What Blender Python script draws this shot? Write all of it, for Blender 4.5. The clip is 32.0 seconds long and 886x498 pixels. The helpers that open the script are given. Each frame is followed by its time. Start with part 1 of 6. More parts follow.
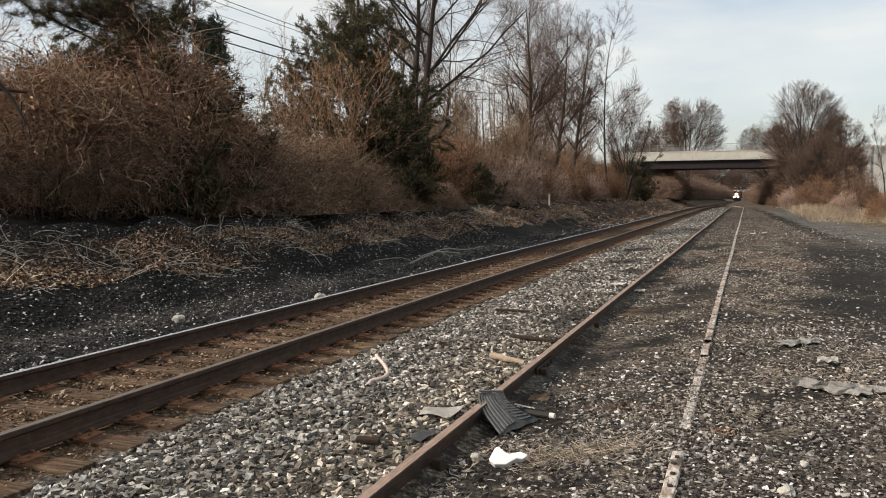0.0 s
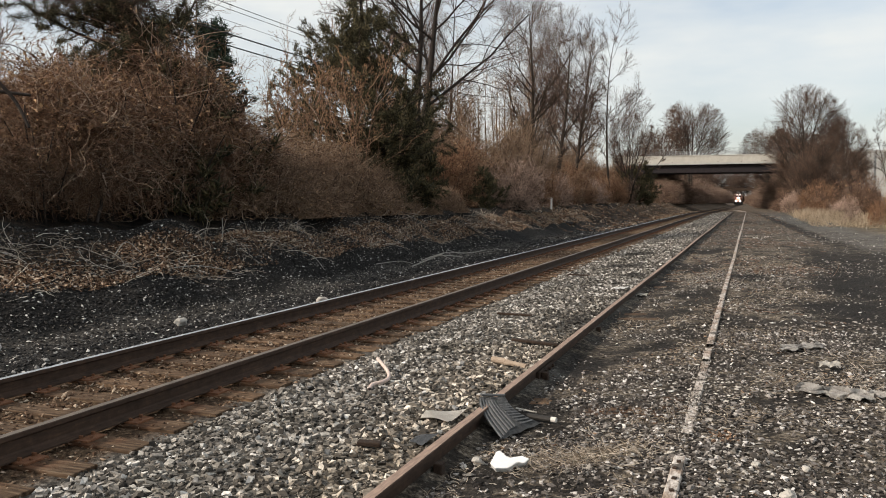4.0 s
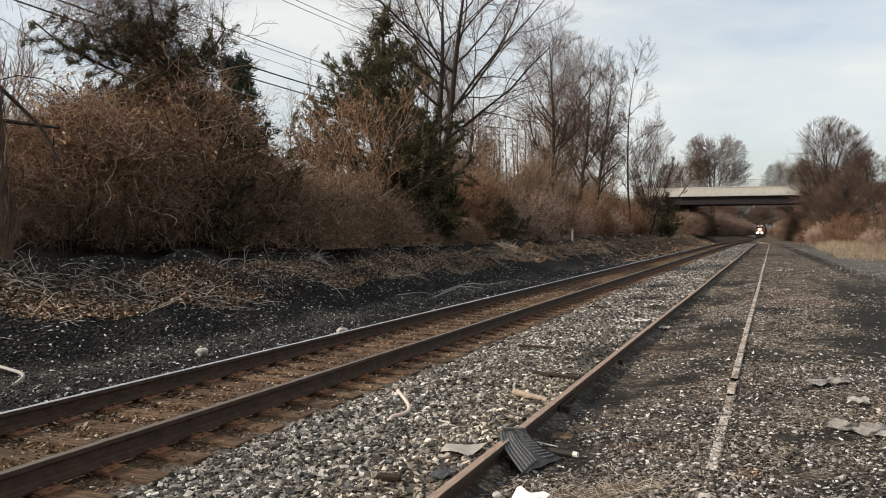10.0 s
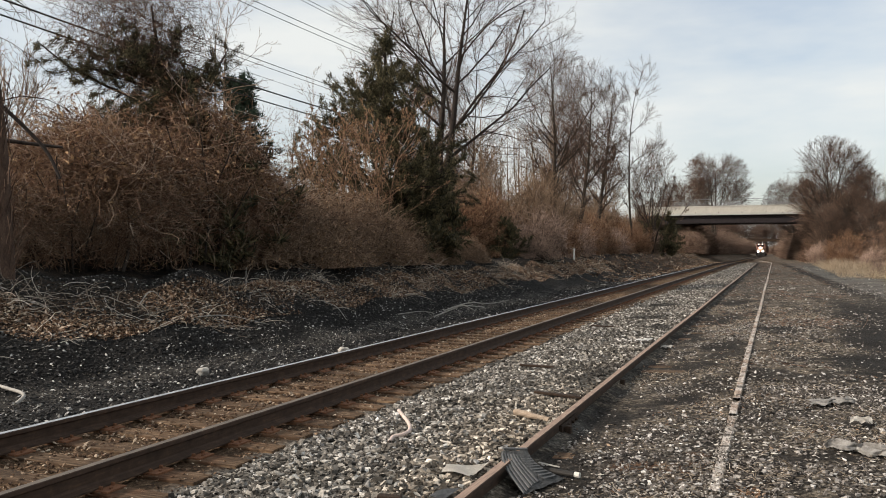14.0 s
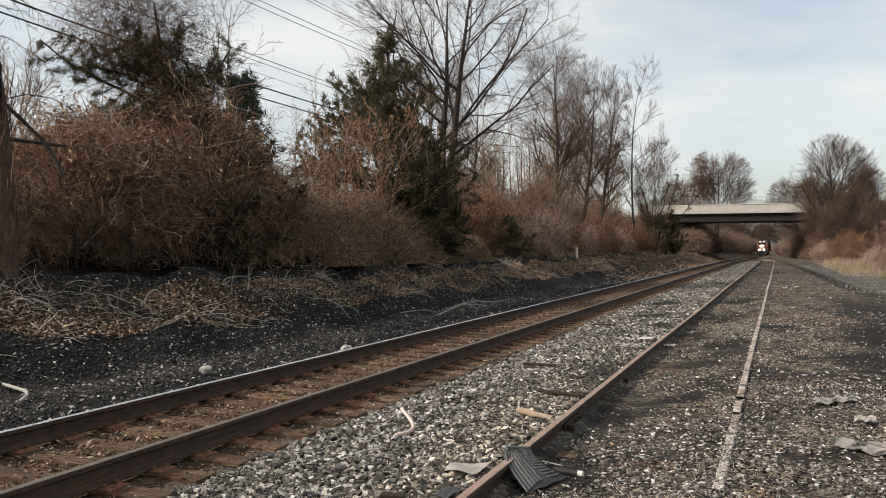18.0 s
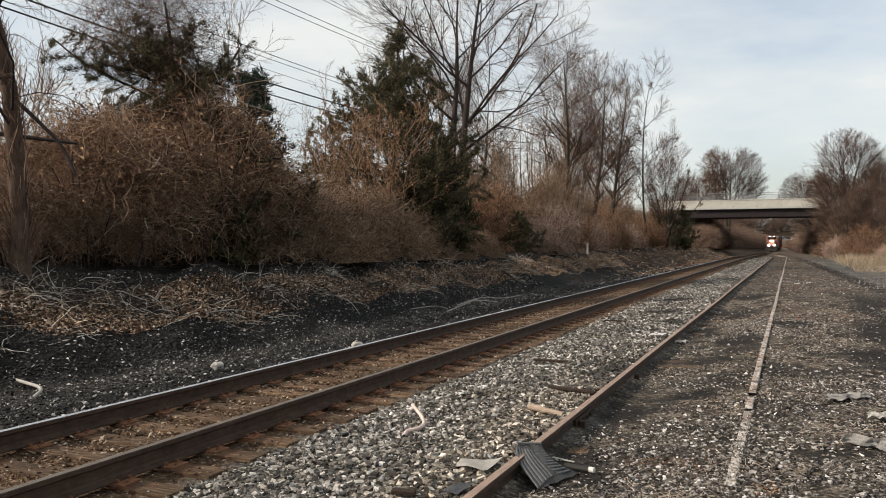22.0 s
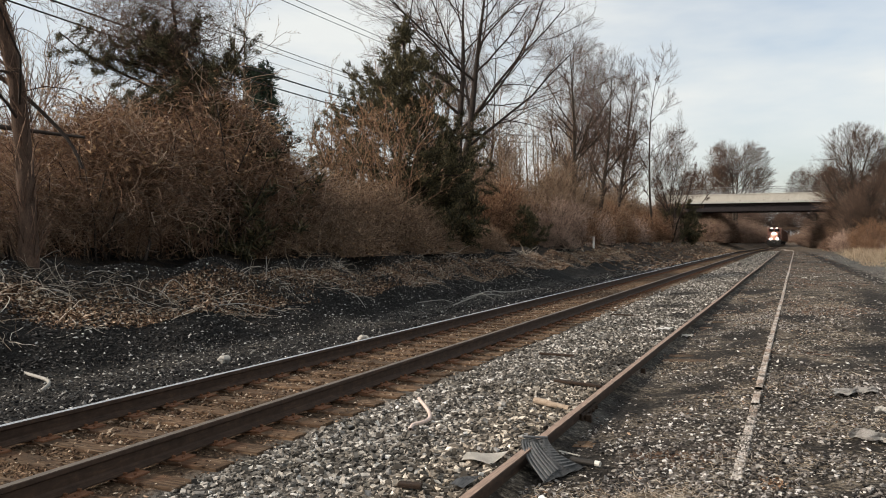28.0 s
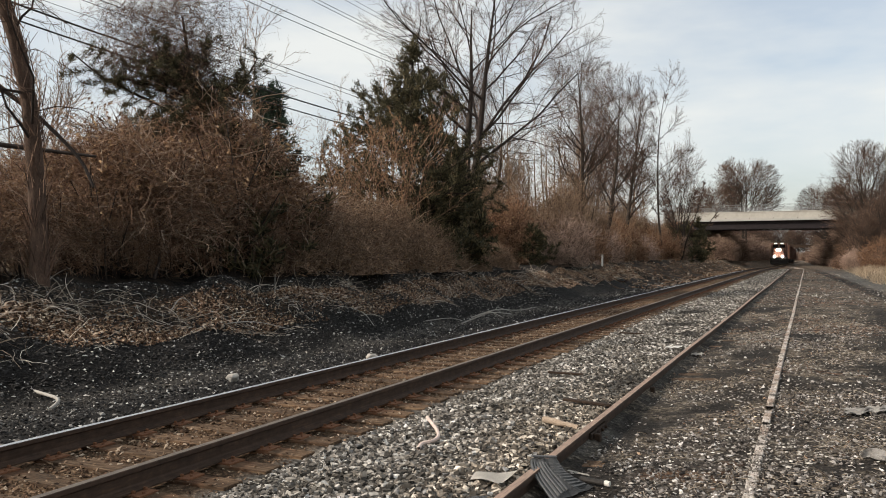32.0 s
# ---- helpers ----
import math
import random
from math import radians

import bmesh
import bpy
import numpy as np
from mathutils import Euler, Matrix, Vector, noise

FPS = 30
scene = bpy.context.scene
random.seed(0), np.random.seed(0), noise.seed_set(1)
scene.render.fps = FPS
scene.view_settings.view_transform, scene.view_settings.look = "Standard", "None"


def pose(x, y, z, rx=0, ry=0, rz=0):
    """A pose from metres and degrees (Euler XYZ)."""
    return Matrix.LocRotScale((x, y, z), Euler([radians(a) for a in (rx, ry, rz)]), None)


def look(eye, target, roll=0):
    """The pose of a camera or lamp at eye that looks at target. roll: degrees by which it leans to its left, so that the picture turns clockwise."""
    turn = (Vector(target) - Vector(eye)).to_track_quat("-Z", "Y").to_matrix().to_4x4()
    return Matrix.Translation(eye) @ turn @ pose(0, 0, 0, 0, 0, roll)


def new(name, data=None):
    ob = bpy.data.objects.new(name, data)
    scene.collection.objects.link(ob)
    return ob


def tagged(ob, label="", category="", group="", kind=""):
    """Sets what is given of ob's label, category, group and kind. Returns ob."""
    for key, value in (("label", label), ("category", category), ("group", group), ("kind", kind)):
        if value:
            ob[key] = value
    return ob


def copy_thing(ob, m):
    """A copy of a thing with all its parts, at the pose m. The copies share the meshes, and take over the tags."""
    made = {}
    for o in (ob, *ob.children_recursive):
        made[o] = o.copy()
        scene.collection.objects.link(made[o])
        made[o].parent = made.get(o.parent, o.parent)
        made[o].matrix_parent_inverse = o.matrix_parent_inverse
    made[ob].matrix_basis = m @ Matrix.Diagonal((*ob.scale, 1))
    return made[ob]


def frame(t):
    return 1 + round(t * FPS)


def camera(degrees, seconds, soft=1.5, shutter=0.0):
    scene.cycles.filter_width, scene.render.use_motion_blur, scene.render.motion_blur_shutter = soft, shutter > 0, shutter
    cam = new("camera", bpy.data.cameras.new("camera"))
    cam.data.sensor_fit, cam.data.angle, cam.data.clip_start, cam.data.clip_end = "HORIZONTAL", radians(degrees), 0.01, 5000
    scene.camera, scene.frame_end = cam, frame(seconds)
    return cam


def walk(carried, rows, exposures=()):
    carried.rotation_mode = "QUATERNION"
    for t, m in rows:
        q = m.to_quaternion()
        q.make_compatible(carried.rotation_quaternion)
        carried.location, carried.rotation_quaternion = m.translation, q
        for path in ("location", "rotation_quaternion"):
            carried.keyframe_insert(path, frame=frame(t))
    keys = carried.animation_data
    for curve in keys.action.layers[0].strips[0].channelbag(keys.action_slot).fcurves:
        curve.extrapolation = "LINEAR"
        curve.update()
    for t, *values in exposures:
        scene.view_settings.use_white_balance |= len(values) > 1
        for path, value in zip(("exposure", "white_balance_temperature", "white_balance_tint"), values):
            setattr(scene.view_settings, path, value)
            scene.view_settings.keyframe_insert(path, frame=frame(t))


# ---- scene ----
# the camera, held by hand at eye height beside the siding
cam = camera(58.13, 32.0, soft=1.0)
PATH = [
    (0, pose(-0.0066, 0.0040, 1.7440, 86.136, 0.270, 20.858)),
    (0.5, pose(-0.0082, 0.0064, 1.7418, 86.158, 0.258, 20.863)),
    (1, pose(-0.0056, 0.0028, 1.7437, 86.268, 0.252, 20.866)),
    (1.5, pose(-0.0036, -0.0014, 1.7443, 86.345, 0.207, 20.878)),
    (2, pose(-0.0035, -0.0026, 1.7445, 86.346, 0.238, 20.897)),
    (2.5, pose(-0.0033, 0.0009, 1.7432, 86.289, 0.212, 20.918)),
    (3, pose(-0.0006, 0.0015, 1.7436, 86.269, 0.251, 20.938)),
    (3.5, pose(-0.0035, 0.0032, 1.7439, 86.284, 0.183, 20.943)),
    (5.5, pose(-0.0034, -0.0029, 1.7469, 87.335, 0.053, 21.292)),
    (6, pose(-0.0032, -0.0036, 1.7474, 87.740, 0.040, 21.343)),
    (6.5, pose(-0.0026, -0.0029, 1.7491, 87.901, 0.079, 21.553)),
    (7, pose(-0.0023, -0.0035, 1.7472, 88.099, 0.019, 21.619)),
    (7.5, pose(-0.0038, 0.0030, 1.7457, 88.067, 0.018, 21.806)),
    (8, pose(-0.0050, 0.0016, 1.7474, 88.004, -0.032, 21.987)),
    (8.5, pose(-0.0042, 0.0011, 1.7513, 88.015, -0.032, 22.155)),
    (9, pose(0.0000, 0.0000, 1.7500, 88.334, 0.000, 22.386)),
    (9.5, pose(-0.0036, 0.0050, 1.7512, 88.569, 0.002, 22.478)),
    (10, pose(-0.0081, 0.0054, 1.7493, 88.623, -0.010, 22.496)),
    (10.5, pose(-0.0071, 0.0069, 1.7501, 88.845, 0.001, 22.504)),
    (11, pose(-0.0012, 0.0051, 1.7512, 89.221, 0.023, 22.533)),
    (11.5, pose(0.0006, 0.0007, 1.7508, 89.599, 0.033, 22.531)),
    (12, pose(-0.0007, 0.0010, 1.7527, 89.732, 0.018, 22.543)),
    (12.5, pose(-0.0038, 0.0039, 1.7525, 89.684, 0.013, 22.565)),
    (13, pose(-0.0026, 0.0019, 1.7533, 89.679, 0.001, 22.581)),
    (13.5, pose(-0.0014, 0.0001, 1.7531, 89.806, 0.008, 22.586)),
    (14, pose(0.0021, -0.0010, 1.7539, 89.982, 0.011, 22.626)),
    (14.5, pose(0.0003, -0.0014, 1.7530, 90.176, 0.021, 22.633)),
    (16.5, pose(-0.0007, -0.0010, 1.7535, 89.981, 0.002, 22.759)),
    (17, pose(-0.0009, 0.0004, 1.7529, 89.937, 0.014, 22.785)),
    (17.5, pose(-0.0057, 0.0011, 1.7532, 89.917, 0.019, 22.778)),
    (18, pose(-0.0051, 0.0043, 1.7522, 89.874, 0.007, 22.809)),
    (18.5, pose(-0.0012, 0.0052, 1.7532, 89.894, -0.002, 22.833)),
    (19, pose(-0.0010, 0.0025, 1.7524, 89.921, 0.001, 22.889)),
    (19.5, pose(0.0008, 0.0011, 1.7525, 89.862, 0.068, 23.010)),
    (20, pose(-0.0050, 0.0035, 1.7526, 89.804, 0.102, 23.039)),
    (20.5, pose(-0.0076, 0.0064, 1.7508, 89.767, 0.102, 23.215)),
    (21, pose(-0.0093, 0.0069, 1.7521, 89.707, 0.080, 23.336)),
    (21.5, pose(-0.0087, 0.0071, 1.7502, 89.670, 0.116, 23.439)),
    (22, pose(-0.0074, 0.0066, 1.7515, 89.608, 0.112, 23.554)),
    (22.5, pose(-0.0082, 0.0050, 1.7508, 89.565, 0.094, 23.574)),
    (23, pose(-0.0101, 0.0045, 1.7528, 89.494, 0.098, 23.660)),
    (23.5, pose(-0.0101, 0.0016, 1.7511, 89.461, 0.076, 23.690)),
    (24, pose(-0.0086, 0.0039, 1.7506, 89.416, 0.071, 23.711)),
    (24.5, pose(-0.0092, 0.0074, 1.7503, 89.352, 0.074, 23.732)),
    (25, pose(-0.0083, 0.0030, 1.7524, 89.299, 0.096, 23.746)),
    (25.5, pose(-0.0062, 0.0042, 1.7524, 89.249, 0.093, 23.791)),
    (27.5, pose(-0.0080, 0.0005, 1.7531, 89.210, 0.080, 23.958)),
    (28, pose(-0.0096, 0.0046, 1.7510, 89.172, 0.082, 23.980)),
    (28.5, pose(-0.0105, 0.0084, 1.7513, 89.223, 0.101, 24.000)),
    (29, pose(-0.0125, 0.0070, 1.7524, 89.484, 0.068, 24.019)),
    (29.5, pose(-0.0093, 0.0032, 1.7523, 89.560, 0.078, 24.064)),
    (30, pose(-0.0127, 0.0063, 1.7518, 89.548, 0.073, 24.126)),
    (30.5, pose(-0.0110, 0.0073, 1.7542, 89.492, 0.076, 24.392)),
    (31, pose(-0.0103, 0.0044, 1.7538, 89.740, 0.088, 24.511)),
    (31.5, pose(-0.0102, 0.0072, 1.7569, 90.045, 0.112, 24.571)),
    (32, pose(-0.0065, -0.0052, 1.7542, 90.468, 0.102, 24.578)),
]
walk(cam, PATH)
import itertools

# ---- world, sun, exposure ----
world = bpy.data.worlds.new("sky")
scene.world = world
world.use_nodes = True
wn, wl = world.node_tree.nodes, world.node_tree.links
wn.clear()
w_out = wn.new("ShaderNodeOutputWorld")
w_bg = wn.new("ShaderNodeBackground")
w_sky = wn.new("ShaderNodeTexSky")
w_sky.sky_type = "NISHITA"
w_sky.sun_disc = False
SUN_EL, SUN_AZ = radians(31), radians(-125)   # azimuth from +y, negative to the west side (-x)
w_sky.sun_elevation = SUN_EL
w_sky.sun_rotation = SUN_AZ
w_sky.air_density, w_sky.dust_density, w_sky.ozone_density = 1.0, 2.5, 0.8
w_bg.inputs["Strength"].default_value = 0.144
# thin high cloud: a pale veil broken by soft streaks
w_tc = wn.new("ShaderNodeTexCoord")
w_map = wn.new("ShaderNodeMapping")
w_map.inputs["Scale"].default_value = (1.6, 1.6, 5.5)
w_noise = wn.new("ShaderNodeTexNoise")
w_noise.inputs["Scale"].default_value = 1.7
w_noise.inputs["Detail"].default_value = 5.0
w_noise.inputs["Roughness"].default_value = 0.55
w_ramp = wn.new("ShaderNodeValToRGB")
w_ramp.color_ramp.elements[0].position, w_ramp.color_ramp.elements[0].color = 0.36, (0.42, 0.42, 0.42, 1)
w_ramp.color_ramp.elements[1].position, w_ramp.color_ramp.elements[1].color = 0.66, (0.95, 0.95, 0.95, 1)
w_mix = wn.new("ShaderNodeMixRGB")
w_mix.inputs[2].default_value = (5.25, 5.35, 5.2, 1)
wl.new(w_tc.outputs["Generated"], w_map.inputs["Vector"])
wl.new(w_map.outputs[0], w_noise.inputs["Vector"])
wl.new(w_noise.outputs[0], w_ramp.inputs[0])
wl.new(w_ramp.outputs[0], w_mix.inputs[0])
wl.new(w_sky.outputs[0], w_mix.inputs[1])
wl.new(w_mix.outputs[0], w_bg.inputs[0])
wl.new(w_bg.outputs[0], w_out.inputs[0])

sun_data = bpy.data.lights.new("sun", "SUN")
sun_data.energy = 4.25
sun_data.angle = radians(5)
sun_data.color = (1.0, 0.89, 0.775)
sun = new("sun", sun_data)
sun_dir = Vector((math.sin(SUN_AZ) * math.cos(SUN_EL), math.cos(SUN_AZ) * math.cos(SUN_EL), math.sin(SUN_EL)))
sun.matrix_world = look(sun_dir * 300, (0, 0, 0))
scene.view_settings.exposure = 0.22

rng = np.random.default_rng(7)


# ---- materials ----
class Mat:
    """A small builder of node materials."""

    def __init__(self, name, rough=0.85, metal=0.0, spec=0.3):
        self.m = bpy.data.materials.new(name)
        self.m.use_nodes = True
        self.n, self.l = self.m.node_tree.nodes, self.m.node_tree.links
        self.b = self.n["Principled BSDF"]
        self.b.inputs["Roughness"].default_value = rough
        self.b.inputs["Metallic"].default_value = metal
        self.b.inputs["Specular IOR Level"].default_value = spec

    def node(self, kind, **inputs):
        nd = self.n.new("ShaderNode" + kind)
        for key, value in inputs.items():
            nd.inputs[key.replace("_", " ")].default_value = value
        return nd

    def coord(self, scale=(1, 1, 1), obj=False):
        mp = self.node("Mapping", Scale=scale)
        if obj:
            self.l.new(self.node("TexCoord").outputs["Object"], mp.inputs["Vector"])
        else:
            self.l.new(self.node("NewGeometry").outputs["Position"], mp.inputs["Vector"])
        return mp.outputs[0]

    def noise(self, scale, detail=4.0, rough=0.6, vec=None):
        nd = self.node("TexNoise", Scale=scale, Detail=detail, Roughness=rough)
        self.l.new(vec if vec is not None else self.coord(), nd.inputs["Vector"])
        return nd.outputs[0]

    def ramp(self, fac, stops):
        nd = self.n.new("ShaderNodeValToRGB")
        els = nd.color_ramp.elements
        while len(els) < len(stops):
            els.new(0.5)
        for e, (p, c) in zip(els, stops):
            e.position = p
            e.color = (*c, 1) if len(c) == 3 else c
        self.l.new(fac, nd.inputs[0])
        return nd.outputs[0]

    def mix(self, fac, a, b, kind="MIX"):
        nd = self.n.new("ShaderNodeMixRGB")
        nd.blend_type = kind
        for sock, v in zip(nd.inputs, (fac, a, b)):
            if isinstance(v, (int, float)):
                sock.default_value = v
            elif isinstance(v, tuple):
                sock.default_value = (*v, 1)
            else:
                self.l.new(v, sock)
        return nd.outputs[0]

    def math(self, op, a, b=0.0, c=0.0):
        nd = self.n.new("ShaderNodeMath")
        nd.operation = op
        for sock, v in zip(nd.inputs, (a, b, c)):
            if isinstance(v, (int, float)):
                sock.default_value = v
            else:
                self.l.new(v, sock)
        return nd.outputs[0]

    def step(self, v, lo, hi):
        nd = self.n.new("ShaderNodeMapRange")
        nd.interpolation_type = "SMOOTHSTEP"
        nd.inputs[1].default_value, nd.inputs[2].default_value = lo, hi
        self.l.new(v, nd.inputs[0])
        return nd.outputs[0]

    def spot(self, x, y, cx, cy, rx, ry):
        """A ragged spot round a place on the ground, 1 inside and 0 outside."""
        u = self.math("MULTIPLY", self.math("SUBTRACT", x, cx), 1 / rx)
        v = self.math("MULTIPLY", self.math("SUBTRACT", y, cy), 1 / ry)
        d = self.math("SQRT", self.math("ADD", self.math("MULTIPLY", u, u), self.math("MULTIPLY", v, v)))
        return self.math("SUBTRACT", 1.0, self.step(d, 0.45, 1.15))

    def island(self):
        return self.node("NewGeometry").outputs["Random Per Island"]

    def rand(self):
        return self.node("ObjectInfo").outputs["Random"]

    def color(self, out):
        self.l.new(out, self.b.inputs["Base Color"])
        return self

    def bump(self, height, strength=0.4, dist=0.02):
        nd = self.node("Bump", Strength=strength, Distance=dist)
        self.l.new(height, nd.inputs["Height"])
        self.l.new(nd.outputs[0], self.b.inputs["Normal"])
        return self


def simple(name, lo, hi, scale=6.0, rough=0.85, metal=0.0, bump=0.25, dist=0.01, spec=0.3, obj=False, stretch=(1, 1, 1)):
    """Two-scale mottled surface between two colours."""
    k = Mat(name, rough, metal, spec)
    v = k.coord(stretch, obj)
    a = k.noise(scale, 5, 0.65, v)
    b = k.noise(scale * 7.3, 3, 0.6, v)
    f = k.math("MULTIPLY_ADD", b, 0.45, k.math("MULTIPLY", a, 0.55))
    k.color(k.ramp(f, [(0.34, lo), (0.66, hi)]))
    k.bump(b, bump, dist)
    return k.m


def scattered(name, stops, rough=0.85, spec=0.25, fine=30.0):
    """For joined small pieces: a colour for each island, with a fine mottle."""
    k = Mat(name, rough, 0.0, spec)
    c = k.ramp(k.island(), stops)
    n = k.noise(fine, 3, 0.6)
    k.color(k.mix(1.0, c, k.ramp(n, [(0.3, (0.62, 0.62, 0.62)), (0.7, (1.25, 1.25, 1.25))]), "MULTIPLY"))
    return k.m


# dark spots; the long ones near x = -1.6 paint the rail's shadow on earth
YARD_STAINS_SHADE = ((-1.5, 4.7, 0.32, 0.35), (-1.05, 4.5, 0.5, 0.2), (-0.75, 14.5, 0.55, 0.9), (0.05, 17.4, 0.5, 0.9), (-1.2, 12.1, 0.65, 0.55), (1.2, 12.8, 0.7, 1.3), (-0.95, 9.3, 0.5, 0.3), (-1.6, 8.3, 0.30, 0.9),
               (-1.6, 6.2, 0.28, 0.9), (0.4, 7.1, 0.32, 0.3), (0.1, 6.0, 0.3, 0.25), (-1.2, 20.5, 0.6, 1.4), (-1.1, 27, 0.6, 2.0), (-1.55, 16.5, 0.3, 2.2), (1.7, 16.5, 0.7, 2.0))


def mat_ground():
    k = Mat("ground_mix", 0.95, 0.0, 0.15)
    geo = k.node("NewGeometry")
    sep = k.node("SeparateXYZ")
    k.l.new(geo.outputs["Position"], sep.inputs[0])
    x, y = sep.outputs[0], sep.outputs[1]
    big = k.noise(0.35, 4, 0.6)
    mid = k.noise(2.2, 5, 0.65)
    fine = k.noise(22, 4, 0.7)
    grit = k.noise(70, 2, 0.6)
    wob = k.math("MULTIPLY_ADD", k.math("SUBTRACT", k.noise(0.6, 3, 0.6), 0.5), 1.4, x)
    wob2 = k.math("MULTIPLY_ADD", k.math("SUBTRACT", k.noise(0.22, 3, 0.6), 0.5), 3.4, x)
    # leaf litter of the bank
    litter = k.ramp(fine, [(0.34, (0.014, 0.010, 0.007)), (0.54, (0.065, 0.042, 0.027)), (0.74, (0.22, 0.15, 0.10))])
    # black cinders
    cinder = k.ramp(fine, [(0.36, (0.005, 0.0045, 0.004)), (0.58, (0.012, 0.011, 0.010)), (0.74, (0.06, 0.055, 0.05))])
    # grey-brown grit at the foot of the bank
    foot = k.ramp(fine, [(0.34, (0.014, 0.013, 0.012)), (0.55, (0.040, 0.037, 0.033)), (0.72, (0.14, 0.132, 0.12))])
    # crushed stone between the tracks
    stone = k.ramp(fine, [(0.36, (0.028, 0.026, 0.023)), (0.55, (0.10, 0.095, 0.085)), (0.72, (0.28, 0.265, 0.24))])
    # tan fines between the ties
    fines = k.ramp(fine, [(0.36, (0.030, 0.019, 0.011)), (0.55, (0.10, 0.064, 0.038)), (0.72, (0.26, 0.19, 0.125))])
    # trodden dirt with straw
    dirt = k.ramp(fine, [(0.38, (0.022, 0.018, 0.014)), (0.52, (0.11, 0.09, 0.068)), (0.68, (0.36, 0.31, 0.245))])
    dark = k.ramp(fine, [(0.36, (0.014, 0.012, 0.010)), (0.58, (0.042, 0.036, 0.030)), (0.74, (0.17, 0.155, 0.13))])
    soot = k.ramp(fine, [(0.36, (0.008, 0.007, 0.006)), (0.6, (0.024, 0.021, 0.018)), (0.76, (0.11, 0.10, 0.09))])
    rusty = k.ramp(fine, [(0.36, (0.035, 0.018, 0.010)), (0.6, (0.12, 0.062, 0.034)), (0.76, (0.28, 0.18, 0.11))])
    # lane of dark, worn stone dust
    lane = k.ramp(fine, [(0.35, (0.058, 0.054, 0.048)), (0.6, (0.125, 0.118, 0.106)), (0.75, (0.23, 0.22, 0.20))])
    right = k.mix(k.step(mid, 0.44, 0.56), dark, dirt)
    right = k.mix(k.step(big, 0.50, 0.60), right, dark)
    # the lane comes in from the side, with a black wheel rut along its edge
    edge = k.math("ADD", k.math("MULTIPLY", k.math("SUBTRACT", 69.0, y), 0.035), 1.6)
    off = k.math("SUBTRACT", k.math("MULTIPLY_ADD", k.math("SUBTRACT", k.noise(0.5, 3, 0.6), 0.5), 0.9, x), edge)
    lane_in = k.math("MULTIPLY", k.step(off, 0.1, 0.7), k.step(y, 24.0, 32.0))
    right = k.mix(k.math("MULTIPLY", lane_in, 0.9), right, lane)
    strip = k.math("MULTIPLY", k.math("SUBTRACT", 1.0, k.step(off, -0.6, -0.2)), k.step(y, 16.0, 26.0))
    right = k.mix(k.math("MULTIPLY", k.math("MULTIPLY", strip, k.step(x, -0.4, 0.0)), k.step(mid, 0.40, 0.55)), right, dirt)
    blot = k.math("MULTIPLY", k.step(wob2, 0.9, 1.6), k.math("MULTIPLY", k.step(y, 8.5, 11.0), k.math("SUBTRACT", 1.0, k.step(y, 24.0, 32.0))))
    right = k.mix(k.math("MULTIPLY", blot, 0.92), right, soot)
    rut = k.math("MULTIPLY", k.math("MULTIPLY", k.step(off, -0.55, -0.2), k.math("SUBTRACT", 1.0, k.step(off, 0.15, 0.55))), k.step(y, 28.0, 36.0))
    right = k.mix(k.math("MULTIPLY", rut, 0.95), right, soot)
    # oil and cinder stains in the yard, and the siding rail's shadow painted in
    wx = k.math("MULTIPLY_ADD", k.math("SUBTRACT", k.noise(2.6, 4, 0.7), 0.5), 0.9, x)
    wy = k.math("MULTIPLY_ADD", k.math("SUBTRACT", k.noise(1.9, 4, 0.7), 0.5), 1.5, y)
    stain = None
    for cx, cy, rx, ry in YARD_STAINS_SHADE:
        one = k.spot(wx, wy, cx, cy, rx, ry)
        stain = one if stain is None else k.math("MAXIMUM", stain, one)
    right = k.mix(k.math("MULTIPLY", stain, 0.9), right, soot)
    right = k.mix(k.math("MULTIPLY", k.spot(wx, wy, -0.75, 6.3, 0.5, 0.35), 0.7), right, rusty)
    # dark humus under the thickets, with their shade put into the colour
    humus_shade = k.ramp(fine, [(0.34, (0.010, 0.008, 0.006)), (0.56, (0.030, 0.022, 0.016)), (0.74, (0.09, 0.065, 0.045))])
    litter = k.mix(k.math("SUBTRACT", 1.0, k.step(wob, -12.6, -12.0)), litter, k.mix(k.step(mid, 0.45, 0.58), humus_shade, cinder))
    litter = k.mix(k.math("MULTIPLY", k.step(mid, 0.48, 0.60), 0.6), litter, cinder)
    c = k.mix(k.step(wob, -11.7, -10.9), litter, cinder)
    c = k.mix(k.math("MULTIPLY", k.step(wob, -9.8, -9.4), k.math("SUBTRACT", 1.0, k.step(wob, -8.6, -8.2))), c, foot)
    c = k.mix(k.math("MULTIPLY", k.step(y, 42, 70), k.math("MULTIPLY_ADD", k.step(mid, 0.42, 0.58), 0.5, 0.4)), c, litter)
    c = k.mix(k.step(x, -6.55, -6.3), c, fines)
    c = k.mix(k.step(x, -4.35, -4.0), c, stone)
    c = k.mix(k.step(wob, -2.1, -1.7), c, right)
    far_soil = k.ramp(fine, [(0.34, (0.035, 0.025, 0.017)), (0.55, (0.12, 0.088, 0.06)), (0.74, (0.26, 0.20, 0.145))])
    c = k.mix(k.math("MULTIPLY", k.step(y, 70, 115), 0.8), c, far_soil)
    # green-brown country beyond the line
    wild = k.ramp(mid, [(0.3, (0.05, 0.038, 0.024)), (0.7, (0.16, 0.12, 0.07))])
    c = k.mix(k.step(wob2, 4.6, 6.2), c, k.mix(k.step(y, 36, 52), c, wild))
    c = k.mix(k.math("SUBTRACT", 1.0, k.step(x, -20, -16)), c, wild)
